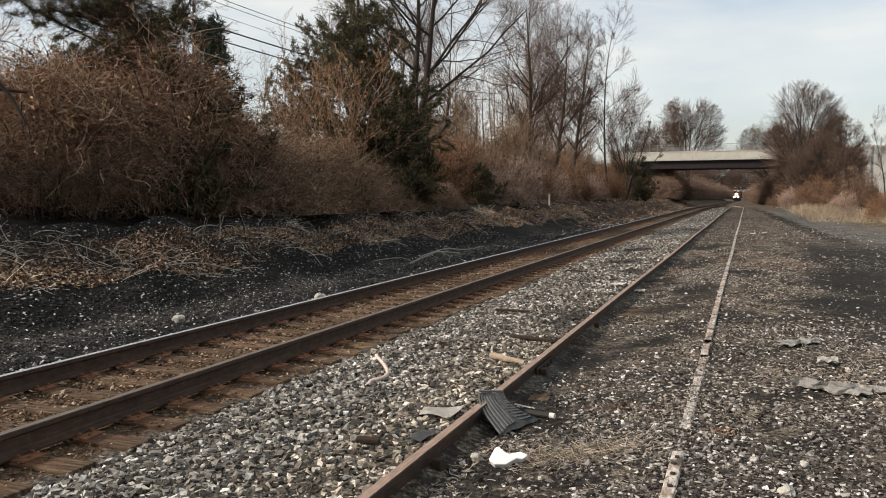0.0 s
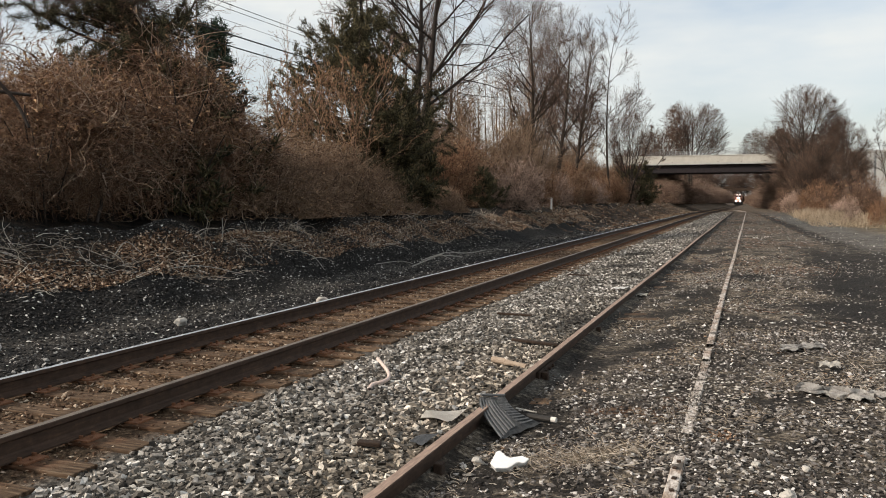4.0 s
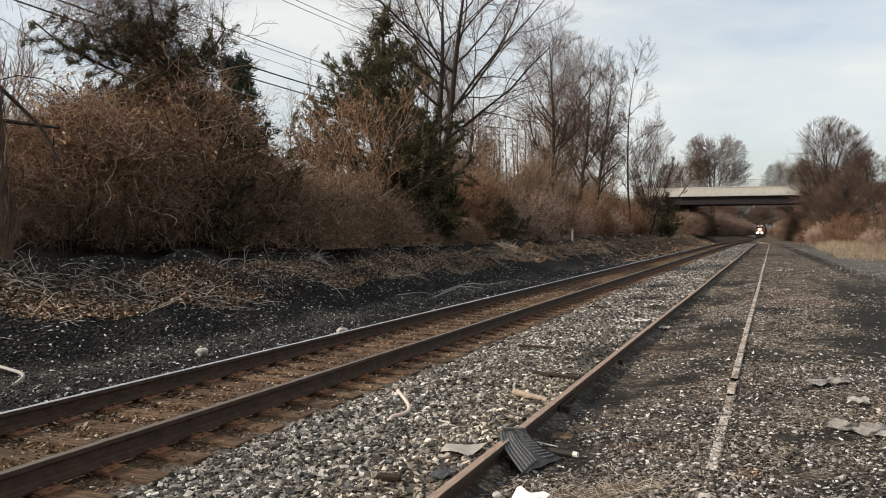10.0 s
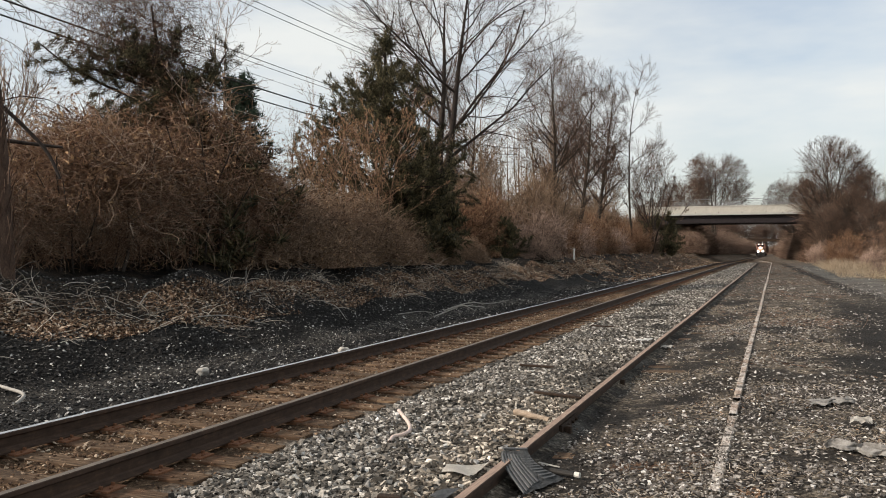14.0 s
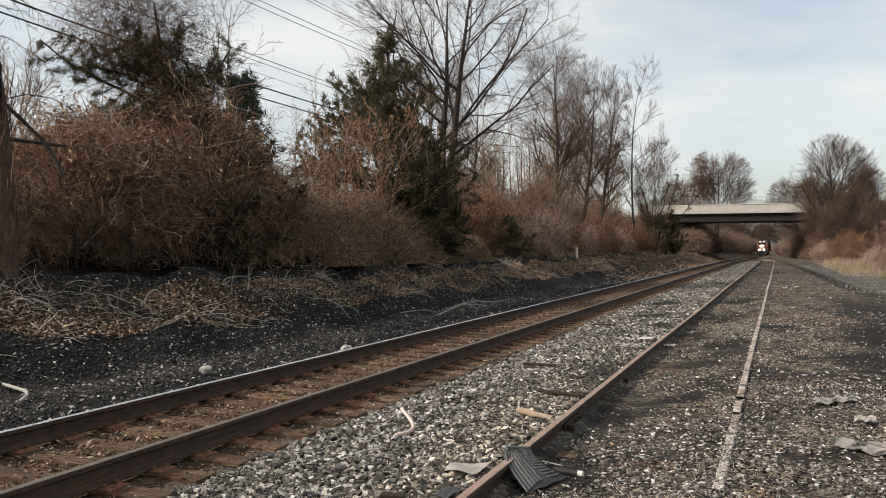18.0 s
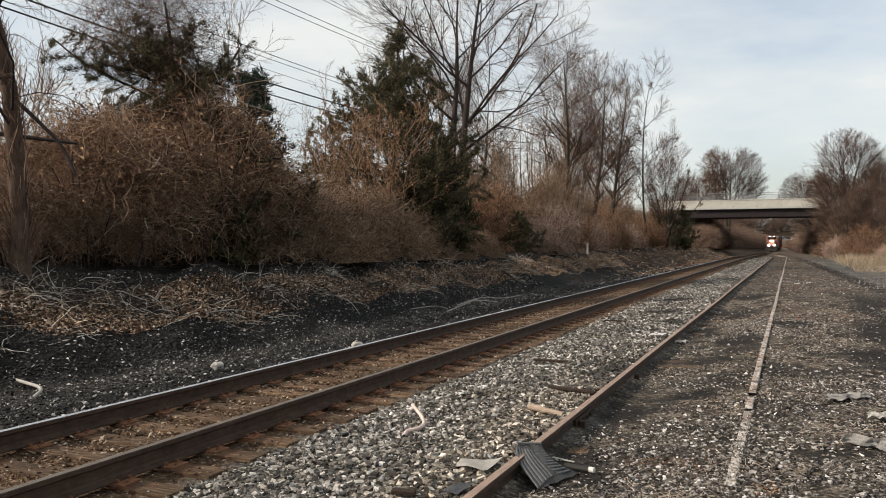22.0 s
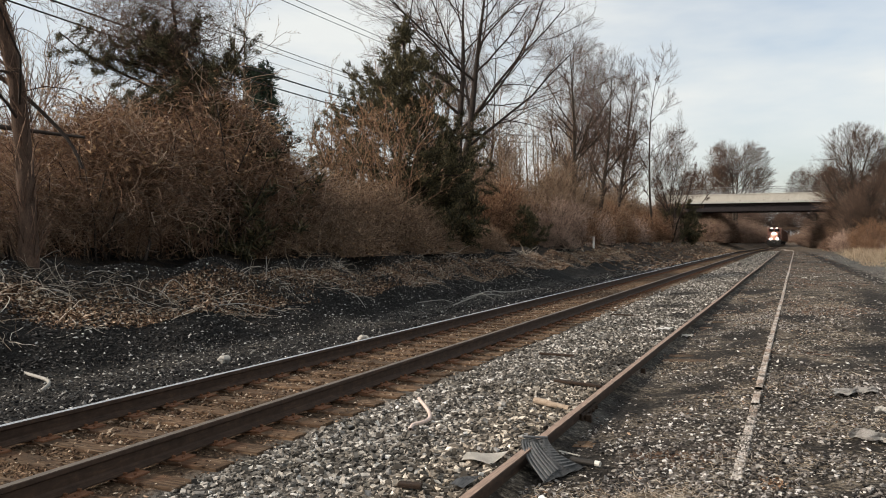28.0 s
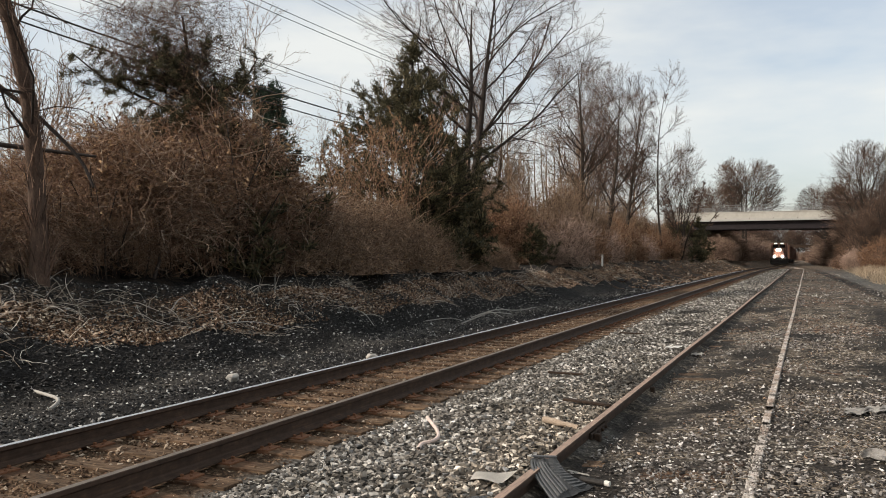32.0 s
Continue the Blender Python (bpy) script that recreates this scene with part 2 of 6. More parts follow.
    c = k.mix(1.0, c, k.ramp(k.noise(0.8, 8, 0.72), [(0.34, (0.55, 0.53, 0.5)), (0.5, (1.0, 1.0, 1.0)), (0.66, (1.6, 1.55, 1.48))]), "MULTIPLY")
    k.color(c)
    h = k.math("MULTIPLY_ADD", grit, 0.5, fine)
    k.bump(h, 0.9, 0.03)
    return k.m


def mat_rail(name, top_bright):
    """Rust-brown sides; the running surface is worn where the normal points up."""
    k = Mat(name, 0.8, 0.0, 0.25)
    n1 = k.noise(9, 5, 0.65)
    n2 = k.noise(60, 3, 0.6, k.coord((1, 0.12, 1)))
    rust = k.ramp(k.math("MULTIPLY_ADD", n2, 0.4, k.math("MULTIPLY", n1, 0.6)),
                  [(0.33, (0.024, 0.015, 0.010)), (0.55, (0.056, 0.034, 0.023)), (0.72, (0.105, 0.062, 0.039))])
    geo = k.node("NewGeometry")
    sep = k.node("SeparateXYZ")
    k.l.new(geo.outputs["True Normal"], sep.inputs[0])
    pz = k.node("SeparateXYZ")
    k.l.new(k.node("TexCoord").outputs["Object"], pz.inputs[0])
    up = k.math("MULTIPLY", k.step(sep.outputs[2], 0.75, 0.95), k.step(pz.outputs[2], -0.02, -0.008))
    worn = k.ramp(n2, [(0.35, tuple(0.62 * v for v in top_bright)), (0.65, top_bright)])
    k.color(k.mix(up, rust, worn))
    return k, up


def mat_main_rail(name, top, rough, metal):
    k, up = mat_rail(name, top)
    k.l.new(k.math("MULTIPLY", up, metal), k.b.inputs["Metallic"])
    nd = k.n.new("ShaderNodeMapRange")
    nd.inputs[3].default_value, nd.inputs[4].default_value = 0.8, rough
    k.l.new(up, nd.inputs[0])
    k.l.new(nd.outputs[0], k.b.inputs["Roughness"])
    return k.m


def mat_side_rail(name, tint):
    k, up = mat_rail(name, tint)
    return k.m


def mat_buried_rail():
    """Pale weathered head, patched with tan rust and trodden dirt."""
    k = Mat("weathered_pale_rail_steel", 0.85, 0.0, 0.25)
    fine = k.noise(55, 4, 0.7, k.coord((1, 0.25, 1)))
    c = k.ramp(fine, [(0.34, (0.16, 0.125, 0.10)), (0.5, (0.42, 0.375, 0.33)), (0.66, (0.64, 0.59, 0.54))])
    c = k.mix(k.math("MULTIPLY", k.step(k.noise(2.6, 4, 0.65), 0.47, 0.60), 0.75), c, k.ramp(fine, [(0.36, (0.11, 0.062, 0.036)), (0.64, (0.34, 0.235, 0.165))]))
    c = k.mix(k.math("MULTIPLY", k.step(k.noise(9.0, 4, 0.7), 0.53, 0.60), 0.9), c, (0.045, 0.036, 0.028))
    k.color(c).bump(fine, 0.5, 0.006)
    return k.m


def mat_bark(name, lo, hi):
    return simple(name, lo, hi, 14.0, 0.92, 0.0, 0.6, 0.02, 0.2, False, (1, 1, 0.25))


M_GROUND = mat_ground()
# far rail's worn top has the sky's reflection put into its colour
M_MAIN = mat_main_rail("sky_gleam_rail_steel", (0.64, 0.67, 0.71), 0.42, 0.6)
M_MAIN_DULL = mat_main_rail("dull_rail_steel", (0.22, 0.185, 0.155), 0.55, 0.6)
M_SIDE = mat_side_rail("rusty_rail_steel", (0.33, 0.235, 0.183))
M_SIDE_R = mat_buried_rail()
def mat_ballast():
    """Grey and white stones, with sooty stains in the bed."""
    k = Mat("crushed_stone", 0.85, 0.0, 0.3)
    c = k.ramp(k.island(), [(0.0, (0.022, 0.0195, 0.0165)), (0.36, (0.096, 0.086, 0.074)), (0.70, (0.235, 0.214, 0.188)), (0.90, (0.47, 0.44, 0.395)), (1.0, (0.80, 0.77, 0.725))])
    c = k.mix(1.0, c, k.ramp(k.noise(45, 3, 0.6), [(0.3, (0.55, 0.55, 0.55)), (0.7, (1.3, 1.3, 1.3))]), "MULTIPLY")
    c = k.mix(1.0, c, k.ramp(k.noise(1.1, 5, 0.7), [(0.36, (0.62, 0.60, 0.56)), (0.55, (1.0, 1.0, 1.0)), (0.7, (1.22, 1.2, 1.16))]), "MULTIPLY")
    sep = k.node("SeparateXYZ")
    k.l.new(k.node("NewGeometry").outputs["Position"], sep.inputs[0])
    x, y = sep.outputs[0], sep.outputs[1]
    wx = k.math("MULTIPLY_ADD", k.math("SUBTRACT", k.noise(2.6, 4, 0.7), 0.5), 0.8, x)
    stain = k.math("MAXIMUM", k.spot(wx, y, -2.9, 20.3, 0.65, 0.8), k.spot(wx, y, -2.3, 17.6, 0.4, 0.5))
    stain = k.math("MAXIMUM", stain, k.math("MAXIMUM", k.spot(wx, y, -3.2, 25.0, 0.6, 0.8), k.spot(wx, y, -2.2, 10.5, 0.25, 1.2)))
    c = k.mix(k.math("MULTIPLY", stain, 0.85), c, (0.014, 0.0125, 0.011))
    dusty = k.math("MULTIPLY", k.step(k.math("MULTIPLY_ADD", k.math("SUBTRACT", k.noise(0.9, 4, 0.6), 0.5), 1.8, x), -3.1, -2.2), k.math("SUBTRACT", 1.0, k.math("MAXIMUM", k.step(y, 7.0, 13.0), k.step(x, -2.0, -1.85))))
    c = k.mix(dusty, c, k.mix(1.0, c, (1.10, 1.03, 0.94), "MULTIPLY"))
    k.color(c)
    return k.m


M_STONE = mat_ballast()
M_STONE_DARK = scattered("sooty_stone", [(0.0, (0.006, 0.005, 0.005)), (0.66, (0.013, 0.0115, 0.010)), (0.84, (0.05, 0.046, 0.042)),
                                         (0.95, (0.20, 0.19, 0.175)), (1.0, (0.66, 0.64, 0.60))], 0.8, 0.35, 45)
M_STONE_TAN = scattered("tan_stone_chips", [(0.0, (0.016, 0.014, 0.012)), (0.5, (0.085, 0.074, 0.062)), (0.82, (0.25, 0.226, 0.195)),
                                            (1.0, (0.70, 0.665, 0.61))], 0.9, 0.25, 45)
M_STONE_PALE = scattered("pale_stone_flakes", [(0.0, (0.07, 0.062, 0.052)), (0.4, (0.20, 0.18, 0.155)), (0.8, (0.38, 0.35, 0.305)), (1.0, (0.62, 0.58, 0.52))], 0.9, 0.25, 45)
M_STONE_RUST = scattered("rust_stained_chips", [(0.0, (0.035, 0.020, 0.012)), (0.45, (0.105, 0.060, 0.034)), (0.8, (0.22, 0.148, 0.095)), (1.0, (0.45, 0.37, 0.28))], 0.9, 0.25, 45)
M_STONE_YARD = scattered("trodden_gravel", [(0.0, (0.016, 0.0135, 0.012)), (0.42, (0.066, 0.057, 0.050)), (0.74, (0.185, 0.164, 0.147)), (0.93, (0.40, 0.37, 0.34)), (1.0, (0.70, 0.67, 0.64))], 0.88, 0.25, 60)
M_STRAW = scattered("dry_straw", [(0.0, (0.11, 0.085, 0.06)), (0.5, (0.29, 0.235, 0.175)), (1.0, (0.58, 0.51, 0.42))], 0.9, 0.2, 20)
M_STALK = scattered("bleached_stalks", [(0.0, (0.14, 0.105, 0.075)), (0.5, (0.38, 0.315, 0.25)), (1.0, (0.72, 0.65, 0.56))], 0.85, 0.25, 20)
M_LEAF_LITTER = scattered("fallen_leaves", [(0.0, (0.035, 0.020, 0.012)), (0.45, (0.17, 0.096, 0.056)), (0.8, (0.37, 0.25, 0.165)),
                                            (1.0, (0.68, 0.57, 0.44))], 0.85, 0.25, 20)


def mat_tie():
    """Split grey-brown timber, rust-stained round the plates."""
    k = Mat("weathered_tie_wood", 0.9, 0, 0.2)
    grain = k.noise(8, 5, 0.65, k.coord((0.4, 5, 3)))
    blot = k.noise(5, 4, 0.6)
    c = k.ramp(grain, [(0.32, (0.026, 0.016, 0.010)), (0.5, (0.105, 0.066, 0.039)), (0.70, (0.25, 0.18, 0.118))])
    sep = k.node("SeparateXYZ")
    k.l.new(k.node("TexCoord").outputs["Object"], sep.inputs[0])
    near = k.math("SUBTRACT", k.math("ABSOLUTE", sep.outputs[0]), 0.78)
    stain = k.math("SUBTRACT", 1.0, k.step(k.math("ABSOLUTE", near), 0.12, 0.40))
    c = k.mix(k.math("MULTIPLY", stain, k.step(blot, 0.35, 0.6)), c, k.ramp(grain, [(0.3, (0.06, 0.025, 0.012)), (0.7, (0.21, 0.105, 0.055))]))
    dirt = k.ramp(k.noise(26, 3, 0.6), [(0.4, (0.032, 0.021, 0.013)), (0.65, (0.13, 0.088, 0.056))])
    c = k.mix(k.math("MULTIPLY", k.step(k.noise(3.2, 4, 0.6), 0.48, 0.62), 0.75), c, dirt)
    c = k.mix(1.0, c, k.ramp(k.rand(), [(0.0, (0.65, 0.65, 0.65)), (1.0, (1.15, 1.1, 1.05))]), "MULTIPLY")
    k.color(c).bump(grain, 0.9, 0.015)
    return k.m


M_TIE = mat_tie()
M_PLATE = simple("rust_orange_plate", (0.085, 0.036, 0.018), (0.23, 0.105, 0.052), 16.0, 0.85, 0.0, 0.4, 0.004)
M_RUST_DK = simple("dark_rust", (0.018, 0.012, 0.009), (0.06, 0.036, 0.022), 12.0, 0.8, 0.2, 0.4, 0.01)
M_BARK = mat_bark("grey_brown_bark", (0.026, 0.020, 0.016), (0.09, 0.07, 0.056))
M_BARK_DK = mat_bark("dark_bark", (0.018, 0.014, 0.012), (0.065, 0.05, 0.042))
M_BARK_RED = mat_bark("shaggy_red_brown_bark", (0.036, 0.023, 0.017), (0.135, 0.088, 0.064))
M_TWIG = scattered("winter_twigs", [(0.0, (0.046, 0.030, 0.022)), (0.6, (0.123, 0.078, 0.056)), (1.0, (0.237, 0.156, 0.114))], 0.9, 0.2, 8)
M_TWIG_PALE = scattered("pale_winter_twigs", [(0.0, (0.088, 0.059, 0.039)), (0.6, (0.206, 0.140, 0.090)), (1.0, (0.388, 0.275, 0.181))], 0.9, 0.2, 8)
M_CANE = scattered("red_brown_canes", [(0.0, (0.063, 0.039, 0.026)), (0.5, (0.245, 0.140, 0.088)), (0.85, (0.45, 0.29, 0.195)),
                                       (1.0, (0.529, 0.425, 0.333))], 0.9, 0.2, 8)
M_CANE_TAN = scattered("tan_canes", [(0.0, (0.088, 0.056, 0.038)), (0.5, (0.25, 0.164, 0.110)), (1.0, (0.52, 0.375, 0.26))], 0.9, 0.2, 8)
M_SCRUB = scattered("grey_brown_brush", [(0.0, (0.048, 0.029, 0.020)), (0.5, (0.145, 0.087, 0.061)), (1.0, (0.31, 0.205, 0.145))], 0.9, 0.2, 8)
# brush of the far line: distance haze is painted in as paler twigs
M_SCRUB_HAZE = scattered("hazed_dry_brush", [(0.0, (0.085, 0.053, 0.039)), (0.5, (0.20, 0.132, 0.098)), (1.0, (0.37, 0.265, 0.20))], 0.9, 0.2, 8)
M_VINE = scattered("old_vine_bark", [(0.0, (0.10, 0.064, 0.044)), (0.5, (0.20, 0.14, 0.098)), (1.0, (0.38, 0.285, 0.205))], 0.9, 0.2, 8)
M_RUSSET = scattered("russet_twigs", [(0.0, (0.094, 0.051, 0.031)), (0.5, (0.250, 0.135, 0.080)), (1.0, (0.475, 0.288, 0.175))], 0.9, 0.2, 8)
M_ROSE = scattered("pinkish_twigs", [(0.0, (0.156, 0.106, 0.082)), (0.5, (0.396, 0.276, 0.216)), (1.0, (0.672, 0.492, 0.384))], 0.9, 0.2, 8)
M_DEAD_LEAF = scattered("dead_red_leaves", [(0.0, (0.112, 0.060, 0.034)), (0.5, (0.291, 0.168, 0.095)), (1.0, (0.493, 0.325, 0.179))], 0.85, 0.2, 12)
M_CEDAR = scattered("cedar_foliage", [(0.0, (0.018, 0.020, 0.010)), (0.6, (0.084, 0.073, 0.039)), (1.0, (0.20, 0.162, 0.082))], 0.8, 0.2, 10)
M_PINE = scattered("pine_needles", [(0.0, (0.012, 0.022, 0.014)), (0.6, (0.03, 0.05, 0.032)), (1.0, (0.06, 0.085, 0.055))], 0.8, 0.2, 10)
M_GRASS = scattered("tall_dry_grass", [(0.0, (0.20, 0.145, 0.095)), (0.6, (0.40, 0.31, 0.215)), (1.0, (0.58, 0.47, 0.345))], 0.9, 0.2, 10)
M_CREAM = simple("cream_concrete", (0.35, 0.335, 0.295), (0.47, 0.45, 0.40), 0.9, 0.85, 0.0, 0.15, 0.02)
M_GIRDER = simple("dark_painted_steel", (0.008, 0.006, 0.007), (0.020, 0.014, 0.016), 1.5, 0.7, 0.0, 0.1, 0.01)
M_CONCRETE = simple("grey_concrete", (0.30, 0.30, 0.285), (0.44, 0.43, 0.41), 1.2, 0.9, 0.0, 0.2, 0.02)
M_GALV = simple("galvanised_steel", (0.20, 0.20, 0.20), (0.34, 0.34, 0.34), 4.0, 0.5, 0.6, 0.05, 0.01)
M_WIRE = simple("black_cable", (0.012, 0.012, 0.013), (0.03, 0.03, 0.03), 3.0, 0.6, 0.0, 0.0, 0.01)


# ---- mesh tools ----
def fast_mesh(name, verts, faces, mat):
    """A mesh from arrays: verts (n, 3), faces (m, 3 or 4)."""
    me = bpy.data.meshes.new(name)
    verts = np.ascontiguousarray(verts, dtype=np.float32)
    faces = np.ascontiguousarray(faces, dtype=np.int32)
    k = faces.shape[1]
    me.vertices.add(len(verts))
    me.vertices.foreach_set("co", verts.ravel())
    me.loops.add(faces.size)
    me.loops.foreach_set("vertex_index", faces.ravel())
    me.polygons.add(len(faces))
    me.polygons.foreach_set("loop_start", np.arange(0, faces.size, k, dtype=np.int32))
    if k == 3:
        me.polygons.foreach_set("use_smooth", np.zeros(len(faces), dtype=bool))
    me.update(calc_edges=True)
    me.materials.append(mat)
    return me


def child(name, me, parent, label="", m=None):
    ob = new(name, me)
    ob.parent = parent
    if m is not None:
        ob.matrix_basis = m
    if label:
        tagged(ob, label)
    return ob


def part(name, bm, material, parent, label=""):
    """Links a bmesh as one mesh object under a thing or a part."""
    me = bpy.data.meshes.new(name)
    bm.to_mesh(me)
    bm.free()
    me.materials.append(material)
    return child(name, me, parent, label)


def thing(name, m, label, category, group="", kind="", data=None):
    ob = new(name, data)
    ob.matrix_basis = m
    return tagged(ob, label, category, group, kind)


def add_box(bm, size, at=(0, 0, 0), turn=(0, 0, 0), bevel=0.0, taper=1.0):
    """A box of that size centred at a place, with rounded edges."""
    made = bmesh.ops.create_cube(bm, size=1.0)["verts"]
    for v in made:
        t = taper if v.co.z > 0 else 1.0
        v.co = Vector((v.co.x * size[0] * t, v.co.y * size[1] * t, v.co.z * size[2]))
    if bevel:
        edges = list({e for v in made for e in v.link_edges})
        out = bmesh.ops.bevel(bm, geom=edges, offset=bevel, segments=2, affect="EDGES", profile=0.6)
        made = list({v for f in out["faces"] for v in f.verts} | {v for v in made if v.is_valid})
    bmesh.ops.transform(bm, matrix=pose(*at, *turn), verts=made)
    return made


def add_rod(bm, r, length, at=(0, 0, 0), turn=(0, 0, 0), sides=12, r2=None, bevel=0.0):
    """A rod along its own z, centred at a place."""
    out = bmesh.ops.create_cone(bm, cap_ends=True, segments=sides, radius1=r, radius2=r if r2 is None else r2, depth=length)
    bmesh.ops.transform(bm, matrix=pose(*at, *turn), verts=out["verts"])
    return out["verts"]


def box_part(name, size, at, mat, parent, label="", turn=(0, 0, 0), bevel=0.0, taper=1.0):
    bm = bmesh.new()
    add_box(bm, size, at, turn, bevel, taper)
    return part(name, bm, mat, parent, label)


def rod_part(name, r, length, at, mat, parent, label="", turn=(0, 0, 0), sides=12, r2=None):
    bm = bmesh.new()
    add_rod(bm, r, length, at, turn, sides, r2)
    return part(name, bm, mat, parent, label)


def tubes(P, R, sides=3):
    """Tapered tubes along polylines P (n, k, 3) of radii R (n, k): verts and quads."""
    n, k, _ = P.shape
    T = np.empty_like(P)
    T[:, 1:-1] = P[:, 2:] - P[:, :-2]
    T[:, 0] = P[:, 1] - P[:, 0]
    T[:, -1] = P[:, -1] - P[:, -2]
    T /= np.linalg.norm(T, axis=2, keepdims=True) + 1e-9
    ref = np.where(np.abs(T[:, :1, 2:3]) > 0.8, np.array([[[1.0, 0.1, 0]]]), np.array([[[0.1, 0, 1.0]]]))
    A = np.cross(T, np.broadcast_to(ref, T.shape))
    A /= np.linalg.norm(A, axis=2, keepdims=True) + 1e-9
    B = np.cross(T, A)
    ang = np.arange(sides) * 2 * np.pi / sides
    V = P[:, :, None, :] + R[:, :, None, None] * (np.cos(ang)[:, None] * A[:, :, None, :] + np.sin(ang)[:, None] * B[:, :, None, :])
    V = V.reshape(-1, 3)
    base = (np.arange(n) * k * sides)[:, None, None] + (np.arange(k - 1) * sides)[None, :, None]
    s = np.arange(sides)[None, None, :]
    s2 = (s + 1) % sides
    F = np.stack([base + s, base + s2, base + s2 + sides, base + s + sides], axis=-1).reshape(-1, 4)
    return V, F


def join_arrays(pieces):
    vs, fs, off = [], [], 0
    for v, f in pieces:
        vs.append(v)
        fs.append(f + off)
        off += len(v)
    return np.concatenate(vs), np.concatenate(fs)


ICO_V = np.array(list(itertools.product((-0.72, 0.72), repeat=3)))
ICO_F = np.array([(0, 1, 3), (0, 3, 2), (4, 6, 7), (4, 7, 5), (0, 4, 5), (0, 5, 1), (2, 3, 7), (2, 7, 6), (0, 2, 6), (0, 6, 4), (1, 5, 7), (1, 7, 3)])


OCT_V = np.array([(1, 0, 0), (-1, 0, 0), (0, 1, 0), (0, -1, 0), (0, 0, 1), (0, 0, -1)]) * 1.15
OCT_F = np.array([(0, 2, 4), (2, 1, 4), (1, 3, 4), (3, 0, 4), (2, 0, 5), (1, 2, 5), (3, 1, 5), (0, 3, 5)])


def pebbles(P, S, r, flat=1.0, chip=False):
    """Angular stones at P (n, 3) of mean radius S (n): verts and triangles; a chip is sharper and has fewer faces."""
    n = len(P)
    BV, BF = (OCT_V, OCT_F) if chip else (ICO_V, ICO_F)
    V = BV[None] * (1 + r.uniform(-0.34, 0.34, (n, len(BV), 1))) + r.uniform(-0.32, 0.32, (n, len(BV), 3))
    V = V * (S[:, None, None] * np.stack([r.uniform(0.8, 1.55, n), r.uniform(0.65, 1.1, n), flat * r.uniform(0.45, 0.85, n)], 1)[:, None, :])
    a, b = r.uniform(0, 6.28, n), r.normal(0, 0.6 * flat, n)
    ca, sa, cb, sb = np.cos(a), np.sin(a), np.cos(b), np.sin(b)
    x, y, z = V[..., 0], V[..., 1], V[..., 2]
    x, z = x * cb[:, None] - z * sb[:, None], x * sb[:, None] + z * cb[:, None]
    V = np.stack([x * ca[:, None] - y * sa[:, None], x * sa[:, None] + y * ca[:, None], z], -1) + P[:, None, :]
    F = BF[None] + (np.arange(n) * len(BV))[:, None, None]
    return V.reshape(-1, 3), F.reshape(-1, 3)


# ---- lie of the land ----
PROFILE_X = [-400, -45, -22, -15, -13, -11.6, -10.4, -9.4, -8.4, -7.6, -6.8, -4.0, -3.3, -2.1, -1.93, -1.76, -1.2, -0.6, -0.3, 1.5, 3, 8, 14, 400]
PROFILE_Z = [3.0, 2.2, 1.55, 1.3, 1.1, 0.62, 0.12, -0.22, -0.26, -0.09, -0.035, -0.035, 0.02, 0.085, 0.075, -0.005, 0.03, 0.10, 0.125, 0.12, 0.06, 0.05, 0.1, 1.5]


def dip(y):
    """The line falls gently away towards the bridges."""
    y = np.asarray(y, dtype=float)
    return -0.005 * np.clip(y - 78, 0, 380) * np.clip((y - 78) / 40, 0, 1)


def land(x, y):
    x, y = np.asarray(x, dtype=float), np.asarray(y, dtype=float)
    return np.interp(x, PROFILE_X, PROFILE_Z) + dip(y)


def land_rough(x, y):
    z = land(x, y)
    bank = np.clip((-9.0 - x) / 2.5, 0, 1) * np.clip((x + 60) / 10, 0, 1)
    z = z + bank * (0.16 * np.sin(x * 1.9 + y * 0.43) * np.sin(y * 0.9 + 1.2) + 0.09 * np.sin(y * 2.3 + x * 3.1))
    right = np.clip((x - 0.2) / 1.0, 0, 1)
    z = z + right * (0.018 * np.sin(x * 4.1 + y * 1.3) * np.sin(y * 2.1) + 0.02 * np.sin(y * 0.7 + x))
    mid = np.clip((x + 3.9) / 0.4, 0, 1) * np.clip((-1.9 - x) / 0.2, 0, 1)
    z = z + mid * (0.014 * np.sin(x * 5.3 + y * 2.2) * np.sin(y * 3.7 - x * 2))
    return z


def build_ground():
    xs = np.unique(np.round(np.concatenate([np.linspace(-2500, -60, 14), np.linspace(-60, -16, 30), np.arange(-16, 5, 0.12),
                                            np.linspace(5, 30, 40), np.linspace(30, 2500, 16)]), 3))
    ys = np.unique(np.round(np.concatenate([np.linspace(-400, -6, 12), np.arange(-6, 3, 0.5), np.arange(3, 20, 0.15), np.geomspace(20, 120, 110),
                                            np.geomspace(120, 4000, 60)]), 3))
    X, Y = np.meshgrid(xs, ys)
    Z = land_rough(X, Y)
    V = np.stack([X, Y, Z], -1).reshape(-1, 3)
    i = np.arange(len(V)).reshape(X.shape)
    F = np.stack([i[:-1, :-1], i[:-1, 1:], i[1:, 1:], i[1:, :-1]], -1).reshape(-1, 4)
    me = fast_mesh("ground", V, F, M_GROUND)
    me.polygons.foreach_set("use_smooth", np.ones(len(F), dtype=bool))
    tagged(new("ground", me), "trackside ground of black cinders, crushed stone and trodden dirt", "ground", kind="structure")


build_ground()


